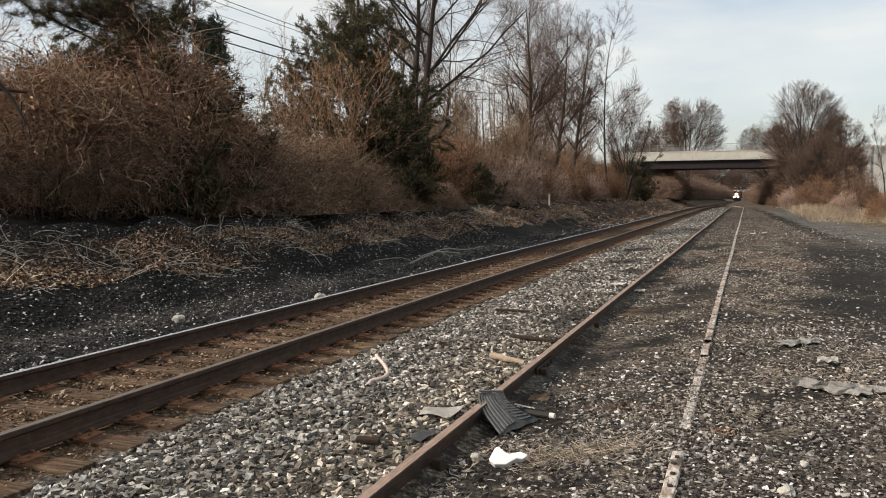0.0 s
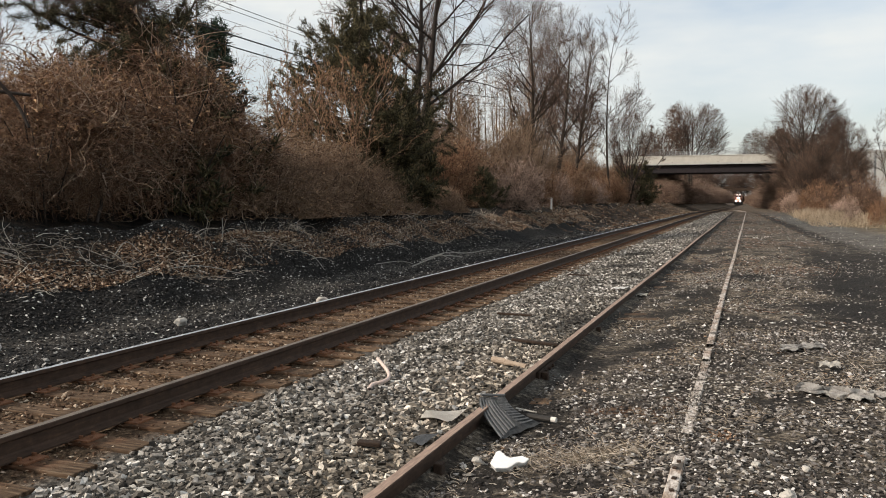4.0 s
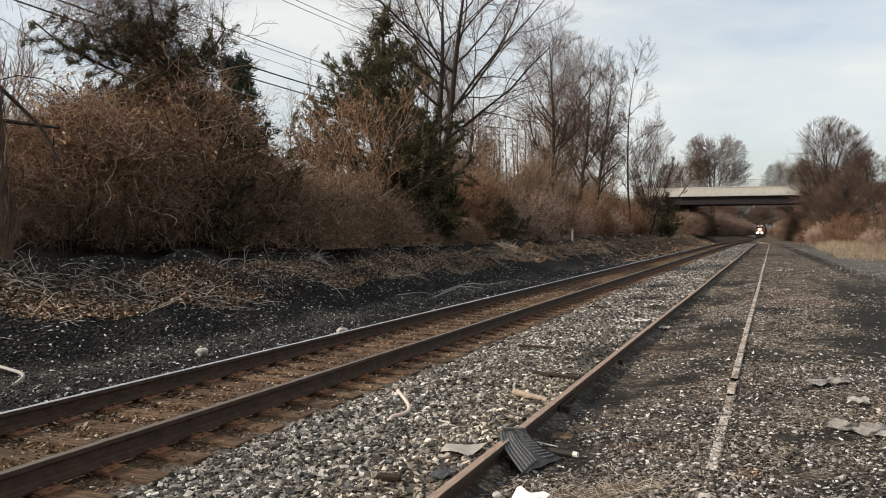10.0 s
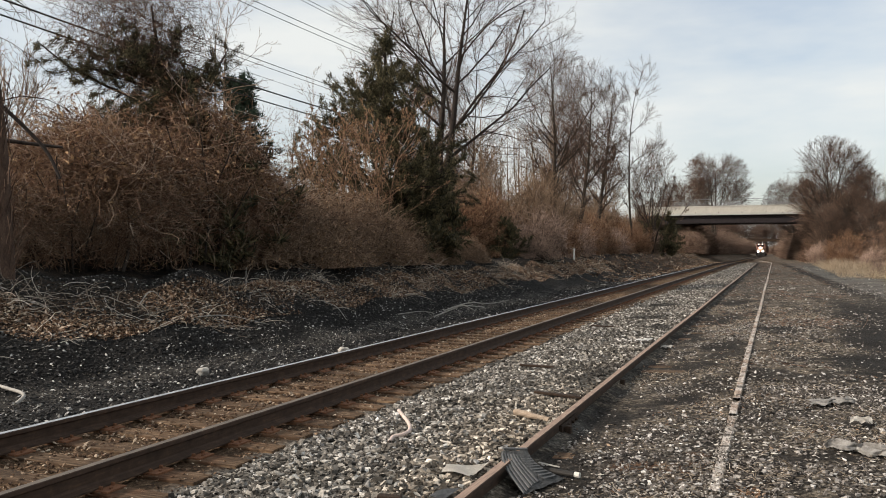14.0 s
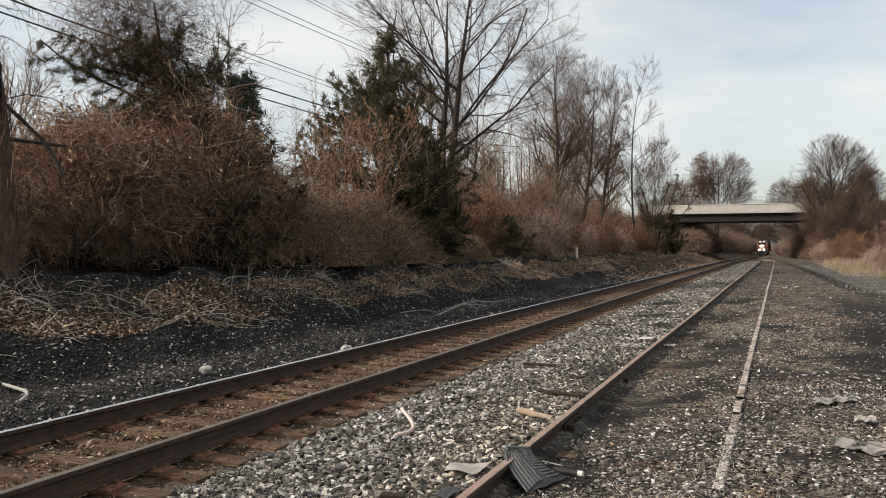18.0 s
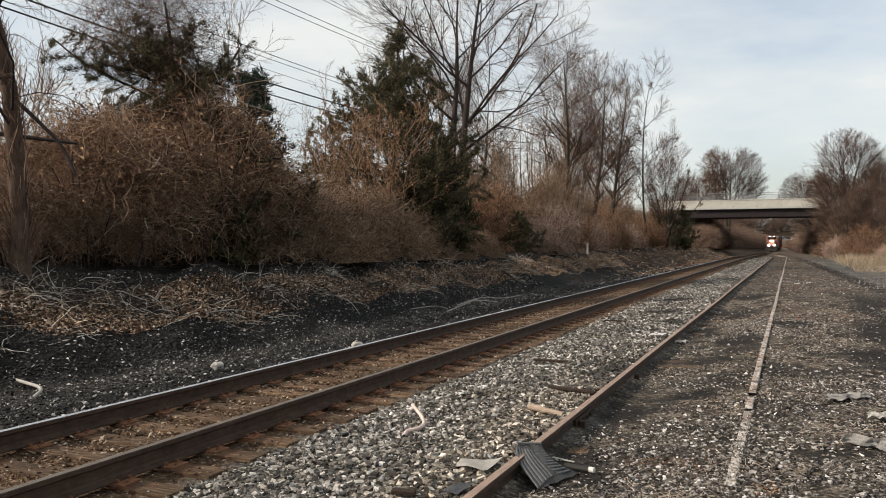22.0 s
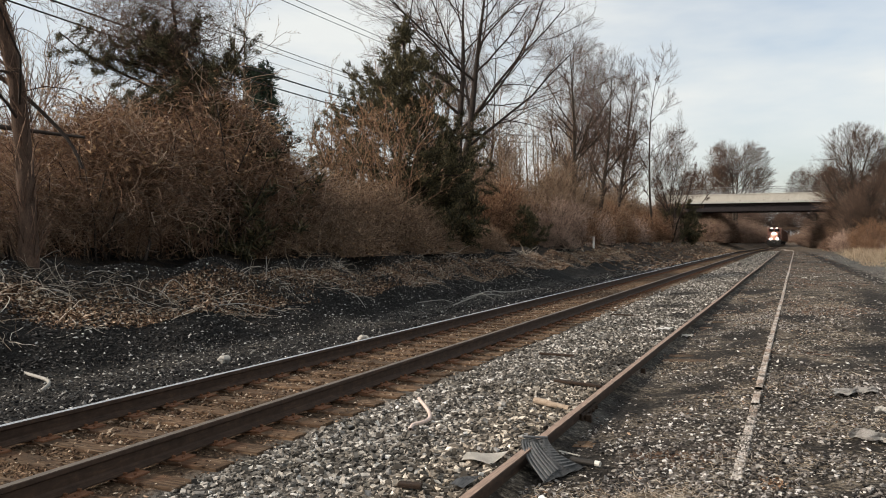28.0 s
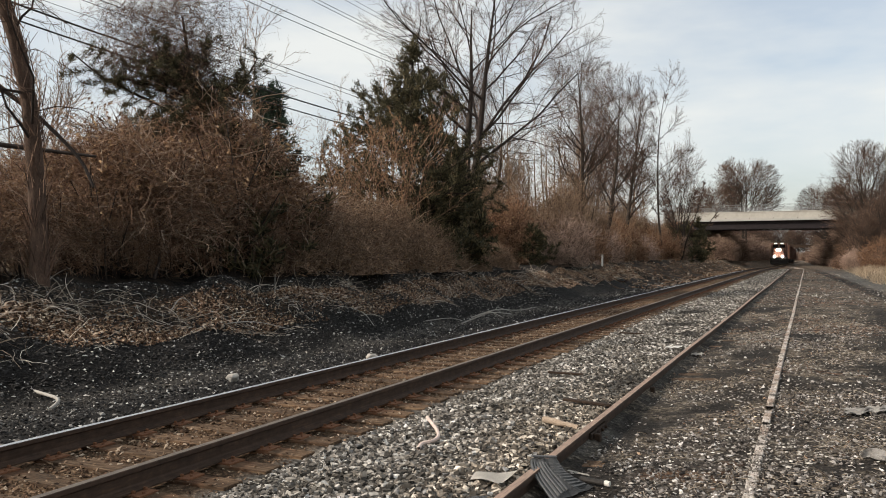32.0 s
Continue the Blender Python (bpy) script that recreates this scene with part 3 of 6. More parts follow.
# ---- the tracks ----
MAIN_L, MAIN_R, MAIN_TOP = -6.10, -4.60, 0.18
SIDE_L, SIDE_R, SIDE_TOP = -1.88, -0.38, 0.15
RAIL_PROFILE = [(-0.036, -0.006), (-0.030, 0.0), (0.030, 0.0), (0.036, -0.006), (0.037, -0.034), (0.010, -0.050), (0.009, -0.130),
                (0.020, -0.146), (0.072, -0.160), (0.072, -0.172), (-0.072, -0.172), (-0.072, -0.160), (-0.020, -0.146), (-0.009, -0.130),
                (-0.010, -0.050), (-0.037, -0.034)]


def bend_x(y):
    """The main line eases a little to the east beyond the siding's end."""
    return 0.003 * np.clip(np.asarray(y, dtype=float) - 60, 0, 400)


def siding_x(y):
    """The siding swings over to the main line at its far end."""
    return -0.00135 * np.clip(np.asarray(y, dtype=float) - 98, 0, 60) ** 2


def rail_mesh(name, ys, mat, wobble=0.0, bend=None):
    prof = np.array(RAIL_PROFILE)
    ys = np.asarray(ys, dtype=float)
    k = len(prof)
    V = np.zeros((len(ys), k, 3))
    V[..., 0] = prof[:, 0] + (wobble * np.sin(ys * 0.31 + 0.4) + (bend(ys) if bend else 0.0))[:, None]
    V[..., 1] = ys[:, None]
    V[..., 2] = prof[:, 1] + (dip(ys) + wobble * 0.5 * np.sin(ys * 0.23))[:, None]
    i = (np.arange(len(ys) - 1) * k)[:, None]
    s = np.arange(k)[None]
    F = np.stack([i + s, i + k + s, i + k + (s + 1) % k, i + (s + 1) % k], -1).reshape(-1, 4)
    me = fast_mesh(name, V.reshape(-1, 3), F, mat)
    me.polygons.foreach_set("use_smooth", np.zeros(len(F), dtype=bool))
    return me


def build_main_track():
    track = thing("railway_track", pose((MAIN_L + MAIN_R) / 2, 0, 0), "main line track with dark steel rails on weathered timber ties", "railway track")
    ys = np.concatenate([np.arange(-12, 78, 3.0), np.arange(78, 520, 8.0)])
    child("rail", rail_mesh("rail", ys, M_MAIN, 0.0, bend_x), track, "dark brown steel rail, its worn top painted bright with sky gleam", pose(-0.75, 0, MAIN_TOP))
    child("rail", rail_mesh("rail", ys, M_MAIN_DULL, 0.0, bend_x), track, "dark brown steel rail with a dull worn top", pose(0.75, 0, MAIN_TOP))
    # tie plates with their spikes, one mesh for all
    bm = bmesh.new()
    add_box(bm, (0.36, 0.19, 0.016), (0, 0, -0.008), bevel=0.003)
    for sx in (-1, 1):
        for sy in (-0.06, 0.055):
            add_box(bm, (0.03, 0.018, 0.028), (sx * 0.088, sy, 0.010), bevel=0.004)
        add_box(bm, (0.018, 0.018, 0.016), (sx * 0.145, -0.02 * sx, 0.006), bevel=0.003)
    plate = bpy.data.meshes.new("tie_plate")
    bm.to_mesh(plate)
    bm.free()
    plate.materials.append(M_PLATE)
    ties = []
    for v in range(6):
        bm = bmesh.new()
        add_box(bm, (2.60, 0.225, 0.18), (0, 0, -0.09), bevel=0.012)
        bmesh.ops.subdivide_edges(bm, edges=[e for e in bm.edges if abs((e.verts[0].co - e.verts[1].co).x) > 1], cuts=7)
        for p in bm.verts:
            p.co.z += 0.010 * noise.noise(Vector((p.co.x * 3 + v * 9, p.co.y * 9, p.co.z * 4)))
            p.co.y += 0.012 * noise.noise(Vector((p.co.x * 2 + v * 5, 3 + p.co.y * 3, 1)))
        me = bpy.data.meshes.new("tie")
        bm.to_mesh(me)
        bm.free()
        me.materials.append(M_TIE)
        ties.append(me)
    y, i = -11.5, 0
    r = random.Random(3)
    far = []
    while y < 170:
        top = MAIN_TOP - 0.172 - 0.016 + float(dip(y))
        m = pose(r.uniform(-0.06, 0.06), y, top, 0, 0, r.uniform(-0.9, 0.9))
        if y < 62:
            tie = child("tie", ties[i % 6], track, "", m)
            for side in (-1, 1):
                child("tie_plate", plate, tie, "rust-orange steel plate", pose(side * 0.75 - m.translation.x, 0, 0.016))
        else:
            far.append((y, top))
        y += 0.495 + r.uniform(-0.03, 0.03)
        i += 1
    V, F = [], []
    for n, (y, top) in enumerate(far):
        for dx, dy, dz in itertools.product((-1.3, 1.3), (-0.11, 0.11), (-0.18, 0.0)):
            V.append((dx + float(bend_x(y)), y + dy, top + dz))
        b = n * 8
        F += [(b, b + 2, b + 3, b + 1), (b + 4, b + 5, b + 7, b + 6), (b, b + 1, b + 5, b + 4), (b + 2, b + 6, b + 7, b + 3), (b + 1, b + 3, b + 7, b + 5)]
    tagged(child("far_ties", fast_mesh("far_ties", np.array(V), np.array(F), M_TIE), track), kind="stuff")
    return track




build_main_track()


def build_siding():
    track = thing("siding_track", pose((SIDE_L + SIDE_R) / 2, 0, 0), "disused siding with rusty rails sunk in dirt and gravel", "railway track")
    ys = np.arange(-9, 142, 1.5)
    child("rail", rail_mesh("rail", ys, M_SIDE, 0.008, siding_x), track, "rust-brown rail standing clear of the dirt", pose(-0.75, 0, SIDE_TOP))
    # the other rail lies in pieces flush with the dirt
    for lo, hi, dz in ((-8, 5.05, 0.0), (5.6, 8.18, -0.012), (8.23, 8.9, 0.0), (9.1, 20.2, 0.003), (20.23, 136, 0.0)):
        child("rail", rail_mesh("rail", np.linspace(lo, hi, max(2, int((hi - lo) / 1.5))), M_SIDE_R, 0.006, siding_x), track,
              "pale weathered rail buried to its head", pose(0.75, 0, SIDE_TOP + dz))
    bm = bmesh.new()
    add_box(bm, (0.03, 0.62, 0.075), (0.028, 0, -0.09), bevel=0.006)
    for y in (-0.22, -0.08, 0.08, 0.22):
        add_rod(bm, 0.017, 0.03, (0.052, y, -0.09), (0, 90, 0), 6)
    for y in (4.42, 4.62, 4.80, 4.93):
        box_part("spike_head", (0.026, 0.030, 0.014), (0.75 + 0.012 * math.sin(y * 40), y, SIDE_TOP + 0.006), M_RUST_DK, track, "rusty spike head", (0, 0, 20 * math.sin(y * 9)), 0.004)
    bar = part("joint_bar", bm, M_RUST_DK, track, "rusty bolted joint bar")
    bar.matrix_basis = pose(-0.75, 7.62, SIDE_TOP)
    r = random.Random(9)
    bm = bmesh.new()
    add_box(bm, (2.45, 0.22, 0.16), (0, 0, -0.08), bevel=0.012)
    me = bpy.data.meshes.new("sunken_tie")
    bm.to_mesh(me)
    bm.free()
    me.materials.append(M_TIE)
    y = 2.2
    while y < 60:
        child("tie", me, track, "", pose(r.uniform(-0.1, 0.1), y, 0.022 + r.uniform(-0.035, 0.012), 0, -2.6, r.uniform(-2, 2)))
        y += 0.55 + r.uniform(-0.05, 0.05)


build_siding()


# ---- bridges ----
def build_bridge():
    Y = 150.0
    bridge = thing("road_bridge", pose(0, Y, 0), "road bridge with a cream concrete parapet over dark steel girders", "bridge")
    x0, x1 = -24.0, 12.5
    w, c = x1 - x0, (x0 + x1) / 2
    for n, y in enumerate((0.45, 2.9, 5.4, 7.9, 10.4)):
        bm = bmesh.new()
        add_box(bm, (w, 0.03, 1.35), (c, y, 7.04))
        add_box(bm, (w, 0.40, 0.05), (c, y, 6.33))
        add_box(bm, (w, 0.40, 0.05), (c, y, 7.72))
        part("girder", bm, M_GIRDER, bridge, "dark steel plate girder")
    box_part("deck", (w, 11.6, 0.3), (c, 5.6, 7.9), M_CONCRETE, bridge, "concrete deck slab")
    for y in (0.0, 11.3):
        bm = bmesh.new()
        add_box(bm, (w, 0.28, 1.28), (c, y, 8.69), bevel=0.03)
        add_box(bm, (w, 0.40, 0.14), (c, y - 0.02, 9.33), bevel=0.03)
        part("parapet", bm, M_CREAM, bridge, "cream concrete parapet")
        rails = []
        for z in (9.75, 10.15, 10.55):
            rails.append((z, 0.035))
        for z, rr in rails:
            rod_part("handrail", rr, w, (c, y, z), M_GALV, bridge, "", (0, 90, 0), 6)
        for i in range(14):
            rod_part("railing_post", 0.045, 1.25, (x0 + 0.5 + i * 2.7, y, 9.98), M_GALV, bridge, "", (0, 0, 0), 6)
    for i in range(9):
        rod_part("drain_hole", 0.07, 0.06, (x0 + 3 + i * 3.9, -0.13, 8.2), M_GIRDER, bridge, "", (90, 0, 0), 8)
    for x in (x0 - 0.6, x1 + 0.6):
        bm = bmesh.new()
        add_box(bm, (1.4, 13, 9.0), (x, 5.6, 2.6), bevel=0.05)
        part("abutment", bm, M_CONCRETE, bridge, "grey concrete abutment")
    # retaining wall of the approach, in bays with pilasters
    wall = box_part("approach_wall", (32, 0.5, 9.4), (13.9 + 16, 0.1, 4.6), M_CONCRETE, bridge, "grey concrete retaining wall")
    for i in range(8):
        box_part("pilaster", (0.55, 0.3, 9.2), (14.6 + i * 4.2, -0.28, 4.5), M_CONCRETE, wall)
    box_part("coping", (32, 0.8, 0.4), (13.9 + 16, 0.1, 9.45), M_CONCRETE, wall)
    # far bridge
    far = thing("far_bridge", pose(-6.4, 430, 0), "small dark girder bridge far down the line", "bridge")
    box_part("girder", (17, 5, 0.9), (0, 2, 5.8), M_RUST_DK, far, "rust-brown girder")
    box_part("parapet", (17, 0.3, 0.5), (0, -0.4, 6.5), M_RUST_DK, far)
    for x in (-9.2, 9.2):
        box_part("abutment", (2.0, 6, 7.4), (x, 2, 1.5), M_CONCRETE, far)


build_bridge()


# ---- plants ----
def unit(a):
    return a / (np.linalg.norm(a, axis=-1, keepdims=True) + 1e-9)


def polyline(start, way, length, k, bend, lift, r):
    """Wandering lines: n starts, ways and lengths, k points each."""
    n = len(start)
    P = np.zeros((n, k, 3))
    P[:, 0] = start
    d = unit(way)
    seg = (length / (k - 1))[:, None]
    for i in range(1, k):
        d = unit(d + r.normal(0, bend, (n, 3)) + np.array([0, 0, lift]))
        P[:, i] = P[:, i - 1] + d * seg
    return P


def reach(start, way, env):
    """How far it is from each start along its way to the outline of a rounded crown: half-width, middle's height, half-height."""
    k = np.array([env[0], env[0], env[2]])
    o, d = (start - np.array([0, 0, env[1]])) / k, way / k
    a, b, c = (d * d).sum(-1), (o * d).sum(-1), (o * o).sum(-1) - 1
    return np.where(c < 0, (-b + np.sqrt(np.maximum(b * b - a * c, 0))) / a, 0.0)


def sprout(P, R, count, lo, hi, angle, ratio, k, bend, lift, r, thin=0.55, min_r=0.003, env=None, fill=False):
    """Children along each of the lines P: their lines and radii."""
    n, kk, _ = P.shape
    t = lo + (hi - lo) * (np.arange(count)[None] + r.uniform(0, 1, (n, count))) / count
    f = t * (kk - 1)
    i = np.minimum(f.astype(int), kk - 2)
    u = (f - i)[..., None]
    rows = np.arange(n)[:, None]
    start = P[rows, i] * (1 - u) + P[rows, i + 1] * u
    tang = unit(P[rows, i + 1] - P[rows, i])
    rad = R[rows, i] * (1 - u[..., 0]) + R[rows, i + 1] * u[..., 0]
    length = np.linalg.norm(np.diff(P, axis=1), axis=2).sum(1)[:, None] * ratio * (1.15 - 0.65 * t) * r.uniform(0.7, 1.25, t.shape)
    side = unit(np.cross(tang, r.normal(0, 1, tang.shape)))
    ang = np.radians(angle) * r.uniform(0.7, 1.25, t.shape)[..., None]
    way = tang * np.cos(ang) + side * np.sin(ang)
    start, way, length, rad = start.reshape(-1, 3), way.reshape(-1, 3), length.ravel(), rad.ravel()
    if env:
        out = reach(start, way, env) * r.uniform(0.85, 1.12, len(start))
        length = np.maximum(out if fill else np.minimum(length, out + 0.25 * length), 0.12 + 0.2 * length)
    Q = polyline(start, way, length, k, bend, lift, r)
    RR = np.maximum(rad * thin, min_r)[:, None] * np.linspace(1, 0.35, k)[None]
    return Q, np.maximum(RR, min_r * 0.6)


def bare_tree_parts(seed, height, radius, lean=(0, 0), first=0.3, counts=(14, 8, 7, 4), ratios=(0.5, 0.5, 0.5, 0.5), angle=42, fork=0, lift=0.10,
                    min_r=0.006, mats=None, split=False, wild=1.0, env=None):
    """Meshes of a leafless tree: trunk, limbs, twigs."""
    r = np.random.default_rng(seed)
    bark, twig = mats or (M_BARK, M_TWIG)
    way = np.array([[lean[0], lean[1], 1.0]])
    n0 = 1 + fork
    ways = np.repeat(way, n0, 0) + (r.normal(0, 0.10 if fork < 3 else 0.2, (n0, 3)) * (fork > 0))
    P0 = polyline(np.zeros((n0, 3)), ways, np.full(n0, height * 0.92) * r.uniform(0.85 if fork < 3 else 0.6, 1.0, n0), 9, 0.05 if fork < 3 else 0.09, 0.04, r)
    R0 = radius * np.linspace(1.0, 0.12, 9)[None].repeat(n0, 0)
    R0[:, 0] *= 1.25
    P1, R1 = sprout(P0, R0, counts[0], first, 0.98, angle, ratios[0], 6, 0.13 * wild, lift, r, 0.5, 0.012, env, True)
    P2, R2 = sprout(P1, R1, counts[1], 0.2, 0.9 if env else 1.0, 40, ratios[1], 5, 0.15 * wild, lift, r, 0.55, min_r * 1.3, env)
    P3, R3 = sprout(P2, R2, counts[2], 0.15, 0.85 if env else 1.0, 38, ratios[2], 4, 0.16 * wild, lift, r, 0.6, min_r, env)
    out = [("trunk" if n0 == 1 else "stem", fast_mesh("trunk", *tubes(P0[n:n + 1], R0[n:n + 1], 9), bark)) for n in range(n0)]
    if split:
        out += [("limb", fast_mesh("limb", *tubes(P1[n:n + 1], R1[n:n + 1], 6), bark)) for n in range(len(P1))]
        out.append(("branchwork", fast_mesh("branchwork", *tubes(P2, R2, 3), bark)))
    else:
        out.append(("branchwork", fast_mesh("branchwork", *join_arrays([tubes(P1, R1, 5), tubes(P2, R2, 3)]), bark)))
    fine = [tubes(P3, R3, 3)]
    if counts[3]:
        P4, R4 = sprout(P3, R3, counts[3], 0.2, 0.8 if env else 1.0, 36, ratios[3], 3, 0.16 * wild, lift, r, 0.7, min_r * 0.8, env)
        fine.append(tubes(P4, R4, 3))
    out.append(("crown", fast_mesh("crown", *join_arrays(fine), twig)))
    return out


def plant(name, meshes, m, label, category, group=""):
    ob = thing(name, m, label, category, group)
    for part_name, me in meshes:
        p = child(part_name, me, ob)
        if part_name in ("branchwork", "crown", "tangle", "dead_foliage", "woody_core", "vine_web", "crown"):
            tagged(p, kind="stuff")
    return ob


def at(x, y, turn=0.0, size=1.0, sink=0.1):
    return pose(x, y, float(land(x, y)) - sink, 0, 0, turn) @ Matrix.Diagonal((size, size, size, 1))


def spray_lines(P2, r, sprays, twig_len, thick=0.10):
    """Small evergreen sprays set along the twigs P2."""
    L = np.linalg.norm(P2[:, -1] - P2[:, 0], axis=1)
    pick = r.choice(len(P2), sprays, p=L / L.sum())
    u = r.uniform(0.02, 1.1, sprays) ** 0.75
    k = np.minimum((u * 3).astype(int), 2)
    v = (u * 3 - k)[:, None]
    s = P2[pick, k] * (1 - v) + P2[pick, k + 1] * v + r.normal(0, 0.05, (sprays, 3))
    w = unit(P2[pick, 3] - P2[pick, 0]) * 0.6 + r.normal(0, 0.55, (sprays, 3)) + np.array([0, 0, 0.25])
    Q = polyline(s, w, twig_len * r.uniform(0.5, 1.3, sprays), 2, 0.18, 0.03, r)
    RQ = (thick * twig_len * r.uniform(0.6, 1.4, sprays))[:, None] * np.array([[1.0, 0.25]])
    return Q, RQ


def conifer_parts(seed, height, spread, radius, fol, sprays=15000, bare=0.08, droop=-0.02, tip=0.5, ragged=0.35, twig_len=0.34, dense=11, low=0.9, rise=0.5, most=9.0):
    """Meshes of a cedar or pine: trunk, limbs, crown of small sprays."""
    r = np.random.default_rng(seed)
    P0 = polyline(np.zeros((1, 3)), np.array([[0.02, 0.02, 1]]), np.array([height]), 9, 0.02, 0.05, r)
    R0 = radius * np.linspace(1, 0.08, 9)[None]
    n1 = int(height * dense)
    t = bare + (0.99 - bare) * r.uniform(0, 1, n1) ** low
    f = t * 8
    i = np.minimum(f.astype(int), 7)
    start = P0[0, i] * (1 - (f - i))[:, None] + P0[0, i + 1] * (f - i)[:, None]
    a = r.uniform(0, 6.283, n1)
    lobes = 1 + ragged * np.sin(a * 2 + 5 * t) * 0.6 + r.uniform(-ragged, ragged, n1)
    length = spread * (1.02 - t) ** tip * lobes * np.clip(0.72 + t / 0.5, 0, 1)
    length = np.minimum(length, most * r.uniform(0.75, 1.1, n1))
    way = np.stack([np.cos(a), np.sin(a), 0.25 + rise * t + 0 * a], 1)
    P1 = polyline(start, way, np.maximum(length, 0.15), 5, 0.08, droop + 0.03, r)
    R1 = np.maximum(0.007 + 0.008 * length[:, None], 0.006) * np.linspace(1, 0.3, 5)[None]
    P2, R2 = sprout(P1, R1, 6, 0.25, 1.0, 50, 0.42, 4, 0.14, 0.03, r, 0.5, 0.005)
    Q, RQ = spray_lines(P2, r, sprays, twig_len)
    return [("trunk", fast_mesh("trunk", *tubes(P0, R0, 8), M_BARK_DK)),
            ("branchwork", fast_mesh("branchwork", *join_arrays([tubes(P1, R1, 4), tubes(P2, R2, 3)]), M_BARK_DK)),
            ("crown", fast_mesh("crown", *tubes(Q, RQ, 3), fol))]


def thicket_parts(seed, w, d, h, canes, leaves, cane_mat, leaf_mat, cane_r=0.010, upright=0.35, droop=-0.05, length=(0.6, 1.9), stems=30, hollow=0.5, overhang=0.0, loops=0, loop_mat=None):
    """Meshes of a tangled thicket that fills a lumpy mound w by d by h."""
    r = np.random.default_rng(seed)
    lump = r.uniform(0, 6.28, 8)

    def envelope(x, y):
        e = np.clip(1 - (2 * x / w) ** 2, 0, 1) ** (0.45 - 0.2 * overhang) * np.clip(1 - (2 * y / d) ** 2, 0, 1) ** 0.4
        return h * e * (0.80 + 0.17 * np.sin(x * 1.7 + lump[0]) + 0.13 * np.sin(x * 3.9 + y * 2 + lump[1]) + 0.08 * np.sin(x * 7.1 - y * 3 + lump[2]))

    x = r.uniform(-w / 2, w / 2, canes)
    y = r.uniform(-d / 2, d / 2, canes)
    top = envelope(x, y)
    z = top * r.uniform(0.0, 1.0, canes) ** hollow
    z = np.where((z < 0.34 * h) & (r.uniform(0, 1, canes) < 1.6 * overhang), top * r.uniform(0.45, 1.0, canes), z)
    inset = 1 - overhang * (1 - np.clip(z / (0.5 * h), 0, 1)) ** 1.3
    s = np.stack([x * inset, y * inset, z], 1)
    way = r.normal(0, 1, (canes, 3)) * np.array([1, 1, 0.7]) + np.array([0, 0, upright])
    L = r.uniform(length[0], length[1], canes) * np.clip(top / h + 0.25, 0.3, 1)
    P = polyline(s, way, L, 4, 0.62, droop, r)
    over = P[..., 2] - (top[:, None] + 0.3)
    P[..., 2] -= np.where(over > 0, over * 0.6, 0)
    P[..., 2] = np.maximum(P[..., 2], 0.02)
    R = (cane_r * r.uniform(0.4, 1.5, canes))[:, None] * np.linspace(1, 0.45, 4)[None]
    sx, sy = r.uniform(-w * 0.42, w * 0.42, stems), r.uniform(-d * 0.3, d * 0.3, stems)
    PS = polyline(np.stack([sx, sy, np.zeros(stems)], 1), r.normal(0, 0.35, (stems, 3)) + np.array([0, 0, 1]), envelope(sx, sy) * 0.95, 7, 0.12, 0.03, r)
    RS = r.uniform(0.02, 0.05, stems)[:, None] * np.linspace(1, 0.3, 7)[None]
    out = [("woody_core", fast_mesh("woody_core", *tubes(PS, RS, 5), M_BARK_DK)), ("tangle", fast_mesh("tangle", *tubes(P, R, 3), cane_mat))]
    if loops:
        lx, ly = r.uniform(-w * 0.47, w * 0.47, loops), r.uniform(-d * 0.5, d * 0.5, loops)
        ly = np.sign(ly) * d * 0.5 * (np.abs(ly) / (d * 0.5)) ** 0.4 * 0.96
        lz = envelope(lx, ly * 0.9) * r.uniform(0.3, 1.0, loops)
        PL = polyline(np.stack([lx, ly, lz], 1), r.normal(0, 1, (loops, 3)) * np.array([1, 0.35, 1]) + np.array([0, 0, 0.5]), r.uniform(0.7, 2.6, loops), 9, 0.30, -0.13, r)
        PL[..., 2] = np.maximum(PL[..., 2], 0.03)
        out.append(("vine_web", fast_mesh("vine_web", *tubes(PL, r.uniform(0.004, 0.010, loops)[:, None] * np.linspace(1, 0.5, 9)[None], 4), loop_mat)))
    if leaves:
        j = r.integers(0, canes, leaves)
        k = r.integers(0, 4, leaves)
        c = P[j, k] + r.normal(0, 0.06, (leaves, 3))
        c = c[(c[:, 2] > 0.38 * h) | (overhang == 0)]
        out.append(("dead_foliage", leaf_mesh(c, r, 0.05, leaf_mat)))
    return out


